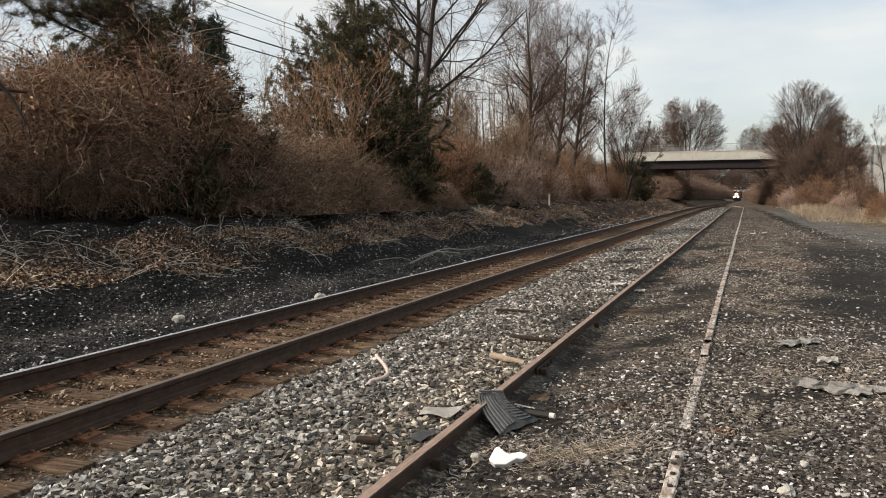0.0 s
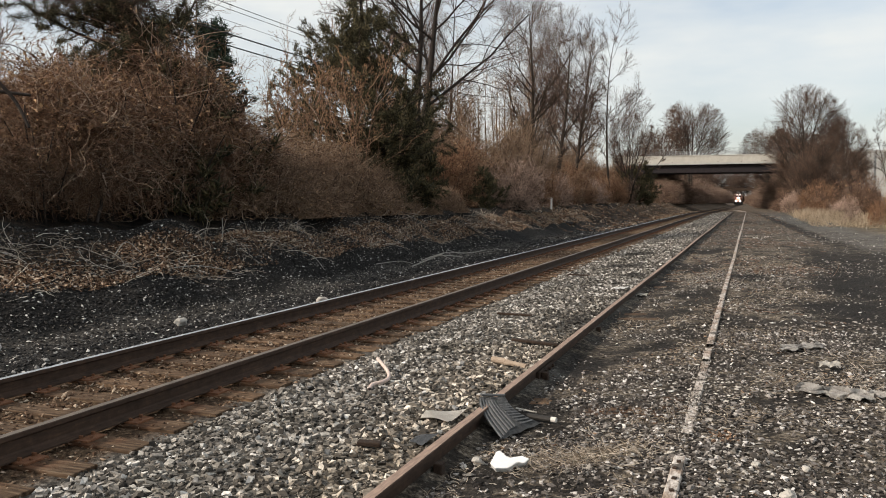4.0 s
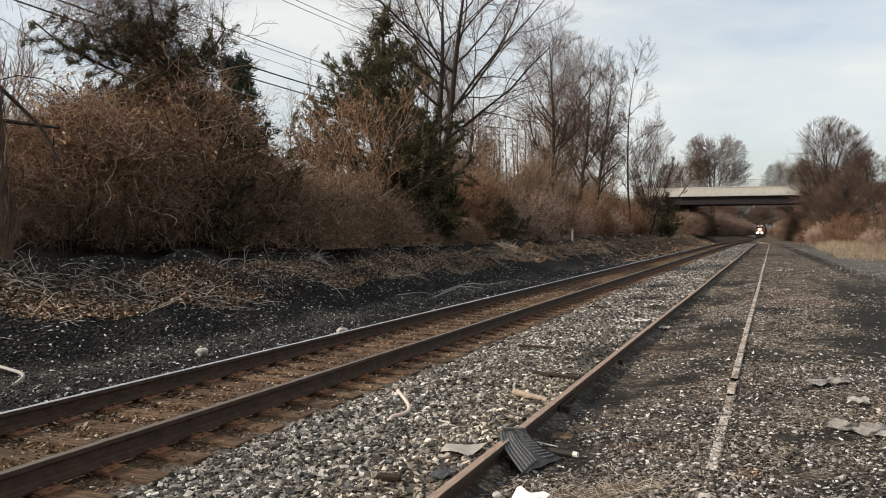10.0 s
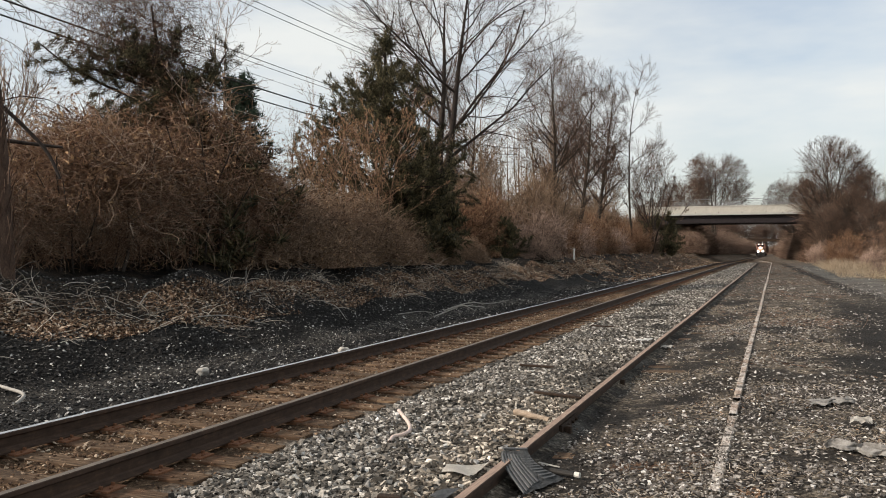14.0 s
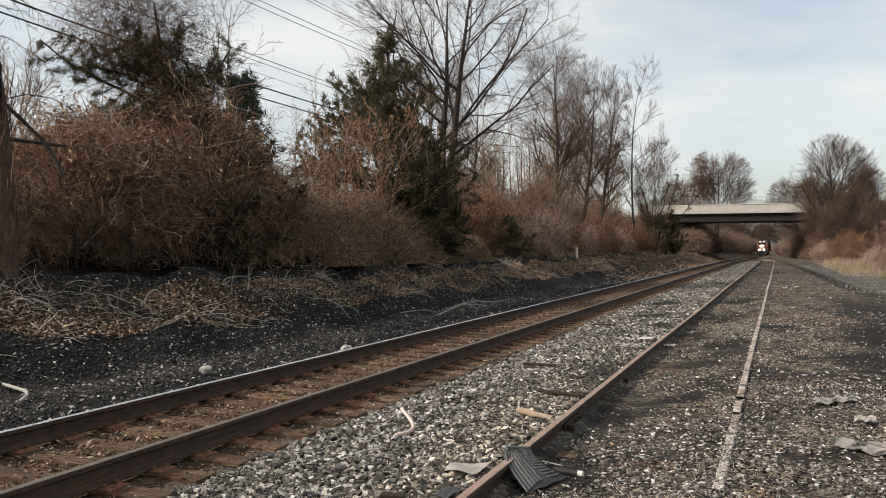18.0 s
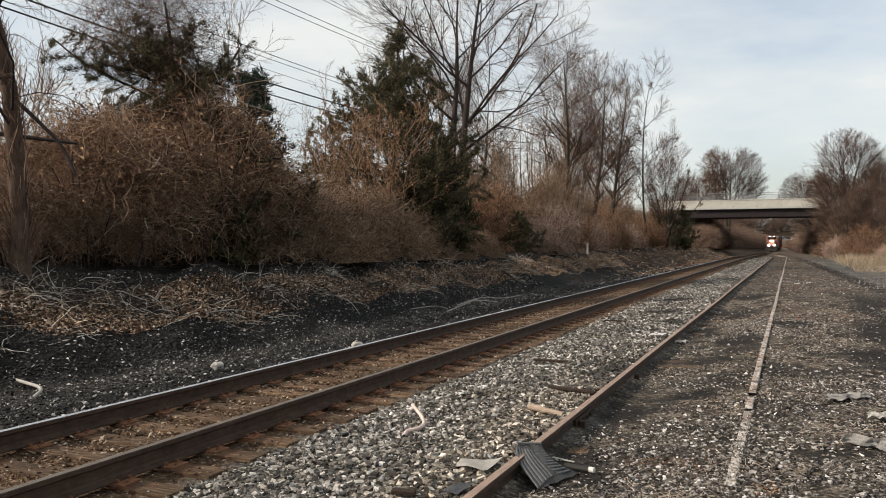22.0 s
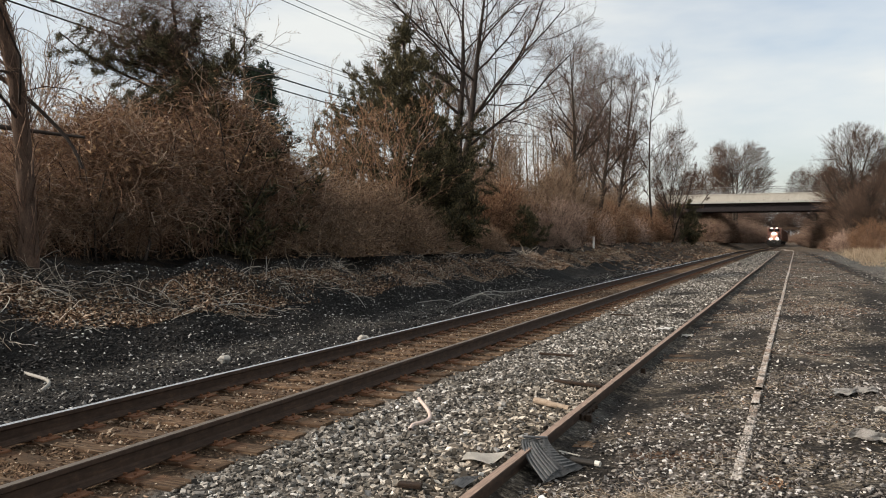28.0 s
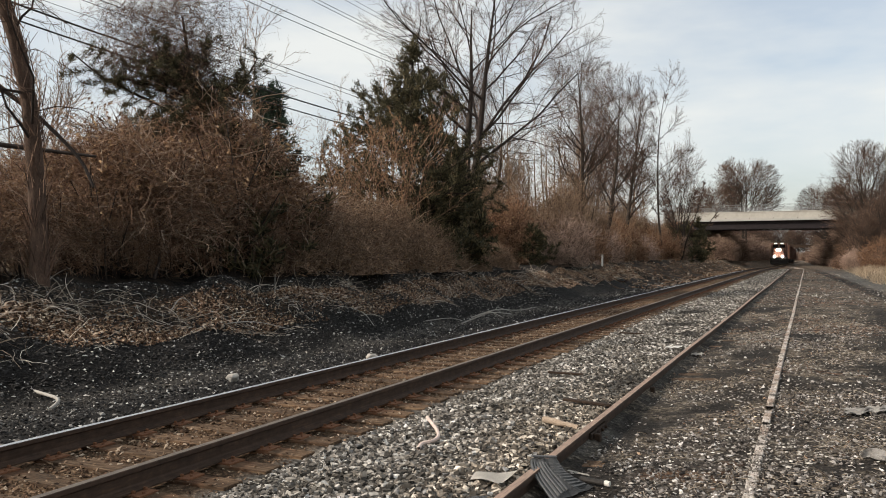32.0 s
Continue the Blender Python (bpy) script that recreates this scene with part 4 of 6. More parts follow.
def bush_parts(seed, w, h, mat, stems=70, leaves=0, min_r=0.010):
    """Meshes of a rounded leafless bush: stems fanned from the root, fine twigs at its outline."""
    r = np.random.default_rng(seed)
    a, e = r.uniform(0, 6.283, stems), np.arcsin(r.uniform(0.05, 1, stems))
    way = np.stack([np.cos(a) * np.cos(e), np.sin(a) * np.cos(e), np.sin(e) + 0.45], 1)
    s = r.normal(0, 0.16, (stems, 3)) * np.array([w, w, 0])
    env = (w / 2, h * 0.45, h * 0.56)
    P0 = polyline(s, way, np.maximum(reach(s, unit(way), env) * r.uniform(0.7, 0.95, stems), 0.3), 6, 0.10, 0.0, r)
    R0 = r.uniform(0.010, 0.02, stems)[:, None] * np.linspace(1, 0.4, 6)[None]
    P1, R1 = sprout(P0, R0, 9, 0.2, 0.95, 58, 0.5, 5, 0.32, -0.02, r, 0.6, min_r, env)
    P2, R2 = sprout(P1, R1, 9, 0.1, 0.95, 62, 0.55, 4, 0.35, 0.0, r, 0.7, min_r * 0.8, env)
    for Q in (P0, P1, P2):
        Q[..., 2] = np.maximum(Q[..., 2], 0.02)
    out = [("woody_core", fast_mesh("woody_core", *tubes(P0, R0, 4), M_BARK)), ("crown", fast_mesh("crown", *join_arrays([tubes(P1, R1, 3), tubes(P2, R2, 3)]), mat))]
    if leaves:
        j, k = r.integers(0, len(P2), leaves), r.integers(0, 4, leaves)
        out.append(("dead_foliage", leaf_mesh(P2[j, k] + r.normal(0, 0.04, (leaves, 3)), r, 0.05, M_DEAD_LEAF)))
    return out


def leaf_mesh(c, r, size, mat, flat=0.0):
    """Small folded leaves: two triangles with a crease, at c."""
    n = len(c)
    a = unit(r.normal(0, 1, (n, 3)) * np.array([1, 1, 1 - flat]))
    b = unit(np.cross(a, r.normal(0, 1, (n, 3)) * np.array([1 - flat, 1 - flat, 1]) + np.array([0, 0, flat * 2])))
    q = np.cross(a, b)
    s = (size * r.uniform(0.5, 1.4, n))[:, None]
    V = np.stack([c - a * s, c + b * s * 0.5 + q * s * 0.25, c + a * s, c - b * s * 0.5 + q * s * 0.25], 1).reshape(-1, 3)
    i = (np.arange(n) * 4)[:, None]
    F = np.concatenate([i + np.array([[0, 1, 2]]), i + np.array([[0, 2, 3]])])
    return fast_mesh("leaves", V, F, mat)


# great thicket over the bank: cedar smothered in vines
BRAMBLE_A = thicket_parts(11, 7.5, 4.6, 4.4, 16000, 24000, M_CANE, M_DEAD_LEAF, 0.008, 0.3, -0.06, (0.5, 1.7), 60, 0.42, 0.60, 330, M_VINE)
BRAMBLE_B = thicket_parts(12, 6.0, 4.0, 3.0, 7500, 3500, M_CANE_TAN, M_DEAD_LEAF)
BRAMBLE_C = thicket_parts(13, 5.0, 3.6, 2.6, 6500, 4500, M_CANE, M_DEAD_LEAF, 0.009, 0.6)
SCRUB_HAZE = thicket_parts(17, 7.0, 4.0, 2.8, 7000, 1500, M_SCRUB_HAZE, M_DEAD_LEAF, 0.014, 0.9, -0.03, (0.9, 2.2))

for x, y, turn, size in ((-15.0, 9.2, 70, 0.50), (-15.4, 13.6, 78, 0.68), (-15.3, 17.3, 84, 1.12), (-18.8, 10.0, 60, 0.5), (-18.4, 17, 85, 0.95)):
    plant("thicket", BRAMBLE_A, at(x, y, turn, size), "dense red-brown thicket of bare vines and dead leaves on the bank", "bush", "thickets on the bank")
for x, y, turn, size in ((-14.5, 21.2, 75, 0.85), (-14.4, 23.4, 100, 0.82), (-14.3, 25.8, 80, 0.84), (-14.0, 28.6, 80, 0.62), (-13.5, 32.0, 85, 0.36), (-13.6, 35.5, 85, 0.40), (-18.0, 22.6, 40, 0.9)):
    plant("thicket", BRAMBLE_B, at(x, y, turn, size), "tangled tan bramble thicket, bare of leaves, on the bank", "bush", "thickets on the bank")
BUSH_RUSSET = bush_parts(71, 3.2, 2.9, M_RUSSET, 70, 1800)
BUSH_PALE = bush_parts(72, 3.3, 2.8, M_ROSE, 70, 0)
BRAMBLE_D = thicket_parts(16, 5.0, 3.6, 3.2, 6000, 1800, M_CANE_TAN, M_DEAD_LEAF, 0.009, 0.9, -0.02, (0.5, 1.6), 30, 0.6)
BUSH_DARK = bush_parts(74, 3.4, 3.0, M_SCRUB, 55, 900)
BUSH_TAN = bush_parts(73, 2.6, 3.4, M_CANE_TAN, 60, 600)
for x, y, turn, size in ((-15.7, 42.2, 10, 1.08), (-16.0, 43.6, 60, 1.25), (-14.2, 56.2, 120, 0.82), (-14.5, 65.4, 200, 0.92), (-14.7, 73.0, 20, 0.95), (-14.6, 82.0, 80, 1.0), (-14.3, 90.0, 140, 1.05),
                         (-17.2, 46.5, 20, 1.15), (-17.6, 58, 160, 1.15), (-17.8, 72, 10, 1.2), (-17.8, 81, 90, 1.3), (-17.4, 93, 30, 1.3), (-15.6, 104, 70, 1.5), (-16.5, 114, 200, 1.6)):
    plant("shrub", BUSH_RUSSET, at(x, y, turn, 1.22 * size), "rounded russet shrub with dead leaves and bare canes", "bush", "shrubs along the bank")
for x, y, turn, size in ((-13.5, 47.4, 0, 1.1), (-14.3, 60.8, 75, 0.86), (-14.4, 77.4, 150, 0.9), (-14.6, 99, 60, 1.1)):
    plant("shrub", BUSH_PALE, at(x, y, turn, 1.22 * size), "rounded leafless shrub of pale pinkish-grey twigs", "bush", "shrubs along the bank")
for x, y, turn, size in ((-15.6, 53.4, 50, 0.72), (-14.5, 69.4, 110, 0.70), (-15.2, 86.2, 20, 0.8), (-15.4, 95.2, 250, 1.0), (-17.2, 52, 30, 1.05), (-17.4, 65, 70, 1.15), (-18, 87, 100, 1.2), (-16.0, 76, 0, 0.95),
                         (-18, 104, 60, 1.6), (-18.6, 120, 20, 1.7), (-18.8, 131, 90, 1.6), (-15.6, 141, 60, 1.0), (-15.6, 124, 10, 1.0)):
    plant("shrub", BUSH_TAN, at(x, y, turn, 1.22 * size), "tall tan shrub of bare upright canes", "bush", "shrubs along the bank")

for k in range(11):
    plant("shrub", BRAMBLE_D, at(-21.0 - 1.6 * (k % 3), 48 + 7.4 * k, 80 + 25 * k, 1.7 + 0.1 * (k % 4)), "tall tan shrub of bare upright canes", "bush", "shrubs in the wood")
CEDAR_A = conifer_parts(21, 9.9, 5.8, 0.18, M_CEDAR, 100000, 0.02, -0.03, 1.18, 0.52, 0.15, 18, 1.4, 0.30, 3.9)
CEDAR_W = conifer_parts(25, 2.7, 1.7, 0.08, M_CEDAR, 6000, 0.02, 0.0, 0.3, 0.4, 0.24)
PINE = conifer_parts(24, 9.2, 1.9, 0.2, M_PINE, 9000, 0.2, 0.0, 0.5, 0.6, 0.28)


def build_vine_cedar():
    """A half-smothered cedar: two long arms, a ragged head and a cloud of bare vines over it."""
    r = np.random.default_rng(26)
    m = pose(-16.2, 17.4, 1.26, 0, 0, 43)
    ob = thing("cedar_tree", m, "ragged dark green cedar overgrown with bare vines", "tree")
    P0 = np.array([[(0, 0, 0), (0.05, 0, 1.6), (0.1, 0, 3.2), (0.2, 0, 4.4), (0.3, 0, 5.2), (0.25, 0, 6.2), (0.1, 0, 7.3)]], dtype=float)
    R0 = np.array([[0.19, 0.17, 0.15, 0.12, 0.09, 0.06, 0.02]])
    arms = np.array([[(0.1, 0, 4.5), (-1.0, 0.05, 4.95), (-2.0, -0.1, 5.4), (-2.75, -0.2, 6.0)], [(0.2, 0, 4.6), (1.1, 0.0, 4.95), (1.75, -0.1, 5.4), (2.2, 0.05, 6.3)],
                     [(0.1, 0, 4.9), (-0.6, -0.3, 5.2), (-1.3, -0.5, 5.3), (-1.9, -0.6, 5.25)], [(0.2, 0, 5.0), (0.8, -0.4, 5.25), (1.3, -0.6, 5.3), (1.8, -0.7, 5.2)]], dtype=float)
    n = 40
    a, z = r.uniform(0, 6.283, n), 3.5 + 2.5 * r.uniform(0, 1, n) ** 1.3
    start = np.stack([0.2 + 0 * a, 0 * a, z], 1)
    way = np.stack([np.cos(a), np.sin(a), 0.25 + 0.25 * r.normal(0, 1, n)], 1)
    P1 = np.concatenate([arms, polyline(start, way, r.uniform(0.8, 1.9, n) * np.clip(1.5 - (z - 3.6) / 3.2, 0.55, 1.2), 4, 0.14, 0.03, r)])
    R1 = np.concatenate([np.full((4, 1), 0.05), np.full((n, 1), 0.028)]) * np.linspace(1, 0.35, 4)[None]
    P2, R2 = sprout(P1, R1, 11, 0.22, 1.0, 70, 0.34, 4, 0.24, 0.02, r, 0.5, 0.005)
    Q, RQ = spray_lines(P2, r, 52000, 0.095, 0.085)
    child("trunk", fast_mesh("trunk", *tubes(P0, R0, 9), M_BARK_DK), ob)
    for k in range(4):
        child("limb", fast_mesh("limb", *tubes(P1[k:k + 1], R1[k:k + 1], 6), M_BARK_DK), ob)
    tagged(child("branchwork", fast_mesh("branchwork", *join_arrays([tubes(P1[4:], R1[4:], 4), tubes(P2, R2, 3)]), M_BARK_DK), ob), kind="stuff")
    tagged(child("crown", fast_mesh("crown", *tubes(Q, RQ, 3), M_CEDAR), ob, "dark green sprays in ragged tufts"), kind="stuff")
    # bare vines climbing through the head and arching over it
    n = 1200
    d = unit(r.normal(0, 1, (n, 3))) * r.uniform(0.15, 1, (n, 1)) ** 0.45
    s = np.array([-0.25, 0, 6.3]) + d * np.array([1.95, 1.5, 1.8])
    s = s[s[:, 2] > 4.7]
    n = len(s)
    V1 = polyline(s, r.normal(0, 0.8, (n, 3)) + np.array([0, 0, 0.9]), r.uniform(0.6, 2.1, n), 8, 0.26, -0.17, r)
    VR = r.uniform(0.0035, 0.0075, n)[:, None] * np.linspace(1, 0.5, 8)[None]
    V2, VR2 = sprout(V1, VR, 6, 0.1, 1.0, 55, 0.26, 3, 0.3, -0.10, r, 0.7, 0.003)
    tagged(child("vine_web", fast_mesh("vine_web", *join_arrays([tubes(V1, VR, 3), tubes(V2, VR2, 3)]), M_TWIG), ob, "red-brown bare vines arching over the head"), kind="stuff")
    c = V2[r.integers(0, len(V2), 7000), 2]
    c = c[np.sin(c[:, 0] * 2.3 + 1) + np.sin(c[:, 2] * 2.1) > -0.2]
    tagged(child("dead_foliage", leaf_mesh(c, r, 0.020, M_DEAD_LEAF), ob), kind="stuff")


build_vine_cedar()
plant("cedar_tree", CEDAR_A, at(-15.6, 30.05, 10, 1.0), "tall dark green cedar wrapped in brambles on the bank", "tree")
plant("small_cedar", CEDAR_W, at(-14.6, 17.9, 20, 1.25), "dark evergreen swallowed by the thicket", "tree", "small cedars")
plant("small_cedar", CEDAR_W, at(-14.1, 31.3, 80, 1.3), "low dark cedar spreading at the foot of a taller one", "tree", "small cedars")
plant("small_cedar", CEDAR_W, at(-14.0, 42.6, 0, 0.72), "small dark green cedar among russet shrubs", "tree", "small cedars")
plant("small_cedar", CEDAR_W, at(-12.7, 100.5, 50, 1.6), "broad dark evergreen shrub near the bridge", "tree", "small cedars")
plant("pine_tree", PINE, at(-25.5, 33.6, 0, 1.0), "dark green pine standing behind the thicket", "tree")

BIG = bare_tree_parts(31, 19.5, 0.30, (0.0, 0.03), 0.34, (12, 9, 8, 5), (0.58, 0.5, 0.5, 0.5), 44, 1, 0.05, 0.008, (M_BARK_DK, M_TWIG), True)
TALL_A = bare_tree_parts(32, 17.0, 0.22, (0.02, 0.02), 0.24, (26, 11, 11, 0), (0.5, 0.62, 0.55, 0.5), 48, 0, 0.04, 0.0075, None, True, 0.5, (3.5, 10.6, 6.6))
MULTI = bare_tree_parts(37, 13.0, 0.10, (0.05, 0.0), 0.15, (9, 8, 7, 3), (0.46, 0.5, 0.5, 0.5), 38, 4, 0.05, 0.0078, (M_BARK_DK, M_TWIG), False, 0.8, (3.0, 7.6, 5.8))
ROUND = bare_tree_parts(38, 13.5, 0.20, (0, 0), 0.12, (24, 13, 13, 0), (0.58, 0.62, 0.5, 0.5), 48, 1, 0.045, 0.0085, None, False, 0.45, (4.5, 7.6, 6.0))
HIGH = bare_tree_parts(39, 13.5, 0.22, (0, 0), 0.36, (22, 13, 13, 0), (0.58, 0.62, 0.5, 0.5), 52, 1, 0.03, 0.0085, None, False, 0.45, (4.5, 8.8, 4.9))
TALL_B = bare_tree_parts(33, 15.0, 0.10, (0, 0.0), 0.26, (17, 9, 8, 0), (0.42, 0.58, 0.52, 0.5), 42, 0, 0.05, 0.0085, (M_BARK, M_TWIG), False, 0.8, (2.3, 9.6, 6.0))
SLIM = bare_tree_parts(34, 10.5, 0.07, (0.02, 0), 0.25, (11, 5, 4, 0), (0.34, 0.45, 0.45, 0.5), 44, 0, 0.08, 0.007, (M_TWIG_PALE, M_TWIG_PALE))
SAPLING = bare_tree_parts(36, 6.0, 0.045, (0.05, 0.02), 0.12, (12, 6, 5, 0), (0.45, 0.5, 0.5, 0.5), 38, 2, 0.08, 0.006, (M_CANE_TAN, M_TWIG_PALE))

WHIPS = bare_tree_parts(40, 7.6, 0.026, (0.0, 0.0), 0.25, (8, 5, 5, 0), (0.42, 0.45, 0.45, 0.5), 34, 6, 0.07, 0.0045, (M_CANE, M_CANE_TAN), False, 1.3)


def leafed(meshes, seed, count):
    """Dead leaves clinging to the twigs of a bare plant."""
    r = np.random.default_rng(seed)
    me = meshes[-1][1]
    co = np.empty(len(me.vertices) * 3, dtype=np.float32)
    me.vertices.foreach_get("co", co)
    co = co.reshape(-1, 3)[r.integers(0, len(me.vertices), count)]
    return meshes + [("dead_foliage", leaf_mesh(co[co[:, 2] < 6.2], r, 0.035, M_DEAD_LEAF))]


WHIPS = leafed(WHIPS, 41, 7000)
for x, y, turn, size in ((-13.9, 27.0, 0, 1.0), (-14.9, 24.2, 60, 0.85)):
    plant("sapling", WHIPS, at(x, y, turn, size), "many-stemmed tan sapling with a few dead leaves before a cedar", "tree", "saplings on the bank")
plant("bare_tree", BIG, at(-18.2, 43.5, 200, 1.02), "tall leafless tree with dark spreading limbs behind a cedar", "tree")
for x, y, turn, size in ((-18.0, 68.7, 20, 1.17), (-18.0, 86.0, 130, 1.22), (-18.4, 79.5, 75, 1.15), (-23, 92.0, 300, 1.0)):
    plant("bare_tree", TALL_A, at(x, y, turn, size), "tall leafless tree with dark limbs and fine twigs", "tree", "bare trees behind the bank")
plant("bare_tree", TALL_B, at(-13.9, 85.0, 130, 1.42), "slender leafless tree near the bridge", "tree", "bare trees behind the bank")
for x, y, turn, size in ((-13.7, 98, 100, 1.08), (-14.6, 108, 200, 1.1)):
    plant("bare_tree", MULTI, at(x, y, turn, size), "many-stemmed leafless tree beside the line", "tree", "bare trees behind the bank")
for x, y, turn, size in ((-24, 62, 80, 0.9), (-25, 100, 140, 1.1), (-24, 118, 60, 1.1), (-23, 52, 200, 0.85)):
    plant("bare_tree", TALL_A, at(x, y, turn, size), "tall leafless tree in the wood behind the bank", "tree", "bare trees behind the bank")
for k in range(16):
    plant("slim_tree", SLIM, at(-19.2 - 1.7 * (k % 4), 44 + 2.3 * k, 71 * k, 0.95 + 0.07 * (k % 5)), "slender leafless pale tree in the wood behind the bank", "tree", "slim trees in the wood")
for k in range(12):
    plant("slim_tree", SLIM, at(-24 - 3 * (k % 3), 29 + 1.3 * k, 47 * k, 0.68 + 0.05 * (k % 4)), "slender leafless pale tree in the wood behind the bank", "tree", "slim trees in the wood")
r = random.Random(5)
for i in range(52):
    y = 20 + i * 1.9 + r.uniform(-1, 1)
    x = -20 - r.uniform(0, 9) - (4 if 26 < y < 36 else 0)
    plant("slim_tree", SLIM, at(x, y, r.uniform(0, 360), r.uniform(0.8, 1.25) * (1 + y / 260) * (0.6 if y < 32 else 1.0)), "slender leafless pale tree in the wood behind the bank", "tree", "slim trees in the wood")
for x, y, turn, size in (*[(-17.0 - 3 * ((k * 7) % 5) / 5, 40 + 3.1 * k, 67 * k, 0.9 + 0.12 * (k % 5)) for k in range(0, 20, 2)],
                         *[(-19.5 - 4 * ((k * 5) % 7) / 7, 47 + 2.1 * k, 51 * k, 1.2 + 0.12 * (k % 4)) for k in range(0, 26, 4)], (-16.0, 37.5, 120, 1.1), (-16, 46, 20, 1.1), (-15.8, 54, 220, 1.1), (-16, 60, 20, 1.2)):
    plant("sapling", SAPLING, at(x, y, turn, size), "bare tan sapling with many thin stems on the bank", "tree", "saplings on the bank")

def bent_rod(name, pts, radius, mat, label, category, sides=8, taper=1.0, group=""):
    P = np.array(pts, dtype=float)
    k = (len(pts) - 1) * 5 + 1
    f = np.linspace(0, len(pts) - 1, k)
    Q = np.stack([np.interp(f, np.arange(len(pts)), P[:, i]) for i in range(3)], 1)
    for _ in range(4):
        Q[1:-1] = 0.5 * Q[1:-1] + 0.25 * (Q[2:] + Q[:-2])
    R = np.full((1, k), radius) * np.linspace(1, taper, k)
    V, F = tubes((Q - P.mean(0))[None], R, sides)
    me = fast_mesh(name, V, F, mat)
    ob = new(name, me)
    ob.matrix_basis = pose(*P.mean(0))
    return tagged(ob, label, category, group)


# vine-hung trunk at the near end of the bank
def build_vine_tree():
    r = np.random.default_rng(43)
    ob = thing("vine_hung_tree", pose(-13.0, 10.36, 0.95), "leaning bare tree hung with dangling vines", "tree")
    P0 = np.array([[(0, 0, -0.1), (0, 0.0, 0.9), (0.0, -0.08, 2.3), (0, -0.22, 3.6), (0, -0.5, 4.7), (0.05, -0.95, 5.8), (0.1, -1.5, 7.2), (0.1, -1.9, 8.6)]], dtype=float)
    R0 = np.array([[0.20, 0.165, 0.15, 0.14, 0.13, 0.12, 0.10, 0.06]])
    child("trunk", fast_mesh("trunk", *tubes(P0, R0, 10), M_BARK_RED), ob)
    P1, R1 = sprout(P0, R0, 9, 0.3, 0.98, 60, 0.30, 6, 0.2, -0.02, r, 0.2, 0.012)
    for n in range(len(P1)):
        child("limb", fast_mesh("limb", *tubes(P1[n:n + 1], R1[n:n + 1], 5), M_BARK_DK), ob)
    P2, R2 = sprout(P1, R1, 9, 0.1, 1.0, 50, 0.55, 5, 0.28, -0.22, r, 0.5, 0.007)
    P3, R3 = sprout(P2, R2, 6, 0.1, 1.0, 45, 0.5, 4, 0.3, -0.2, r, 0.6, 0.005)
    tagged(child("crown", fast_mesh("crown", *join_arrays([tubes(P2, R2, 3), tubes(P3, R3, 3)]), M_TWIG), ob, "dangling brown vines"), kind="stuff")
    S, RS = sprout(P0, R0 * 0.1, 520, 0.02, 0.9, 14, 0.075, 5, 0.12, -0.04, r, 0.9, 0.007)
    S += (r.normal(0, 0.075, (len(S), 1, 3)) * np.array([1, 1, 0]))
    tagged(child("vine_sleeve", fast_mesh("vine_sleeve", *tubes(S, RS, 3), M_SCRUB), ob, "brown vines clinging to the trunk"), kind="stuff")


build_vine_tree()
bent_rod("dead_limb", [(-14.81, 9.52, 5.88), (-14.1, 10.37, 4.99), (-13.61, 10.84, 4.47), (-12.98, 11.29, 3.66), (-12.69, 11.31, 3.1)], 0.055, M_BARK_DK, "dark dead limb leaning down into the thicket", "branch", 8, 0.5, "dead limbs")
bent_rod("dead_limb", [(-15.49, 10.3, 4.1), (-14.83, 10.9, 4.01), (-14.11, 11.5, 3.91), (-13.41, 12.02, 3.82)], 0.065, M_BARK_DK, "dark dead limb lying across the thicket", "branch", 8, 0.45, "dead limbs")
for x, y, turn, size in ((-18.5, 8.5, 0, 0.8), (-18.5, 12, 120, 0.9), (-19.5, 10.5, 60, 1.0), (-19.6, 15.6, 300, 0.95)):
    plant("sapling", SAPLING, at(x, y, turn, size * 1.15), "bare tan sapling behind the thicket", "tree", "saplings on the bank")

# beyond and beside the bridge
for x, y, turn, size in ((-12.6, 190, 0, 1.72), (-21, 208, 220, 1.4)):
    plant("bare_tree", HIGH, at(x, y, turn, size), "round-headed leafless tree beyond the road bridge", "tree", "trees beyond the bridge")
for x, y, turn, size in ((7.1, 124, 30, 1.30), (6.4, 129, 150, 0.78), (11.4, 122, 260, 0.95), 
                         (9.2, 117, 120, 0.75), (11.5, 112, 10, 0.6), (6.0, 110, 300, 0.55)):
    plant("bare_tree", ROUND, at(x, y, turn, size), "leafless tree above the brush by the line", "tree", "trees beside the lane")
for x, y, turn, size in ((3.6, 192, 200, 1.35), (8.6, 191, 20, 1.3)):
    plant("bare_tree", HIGH, at(x, y, turn, size), "leafless tree standing beyond the road bridge", "tree", "trees beyond the bridge")
for x, y, turn, size in ((17.5, 122, 10, 0.95), (21.5, 126, 50, 1.0)):
    plant("bare_tree", TALL_B, at(x, y, turn, size), "thin leafless tree before the retaining wall", "tree", "trees beside the lane")
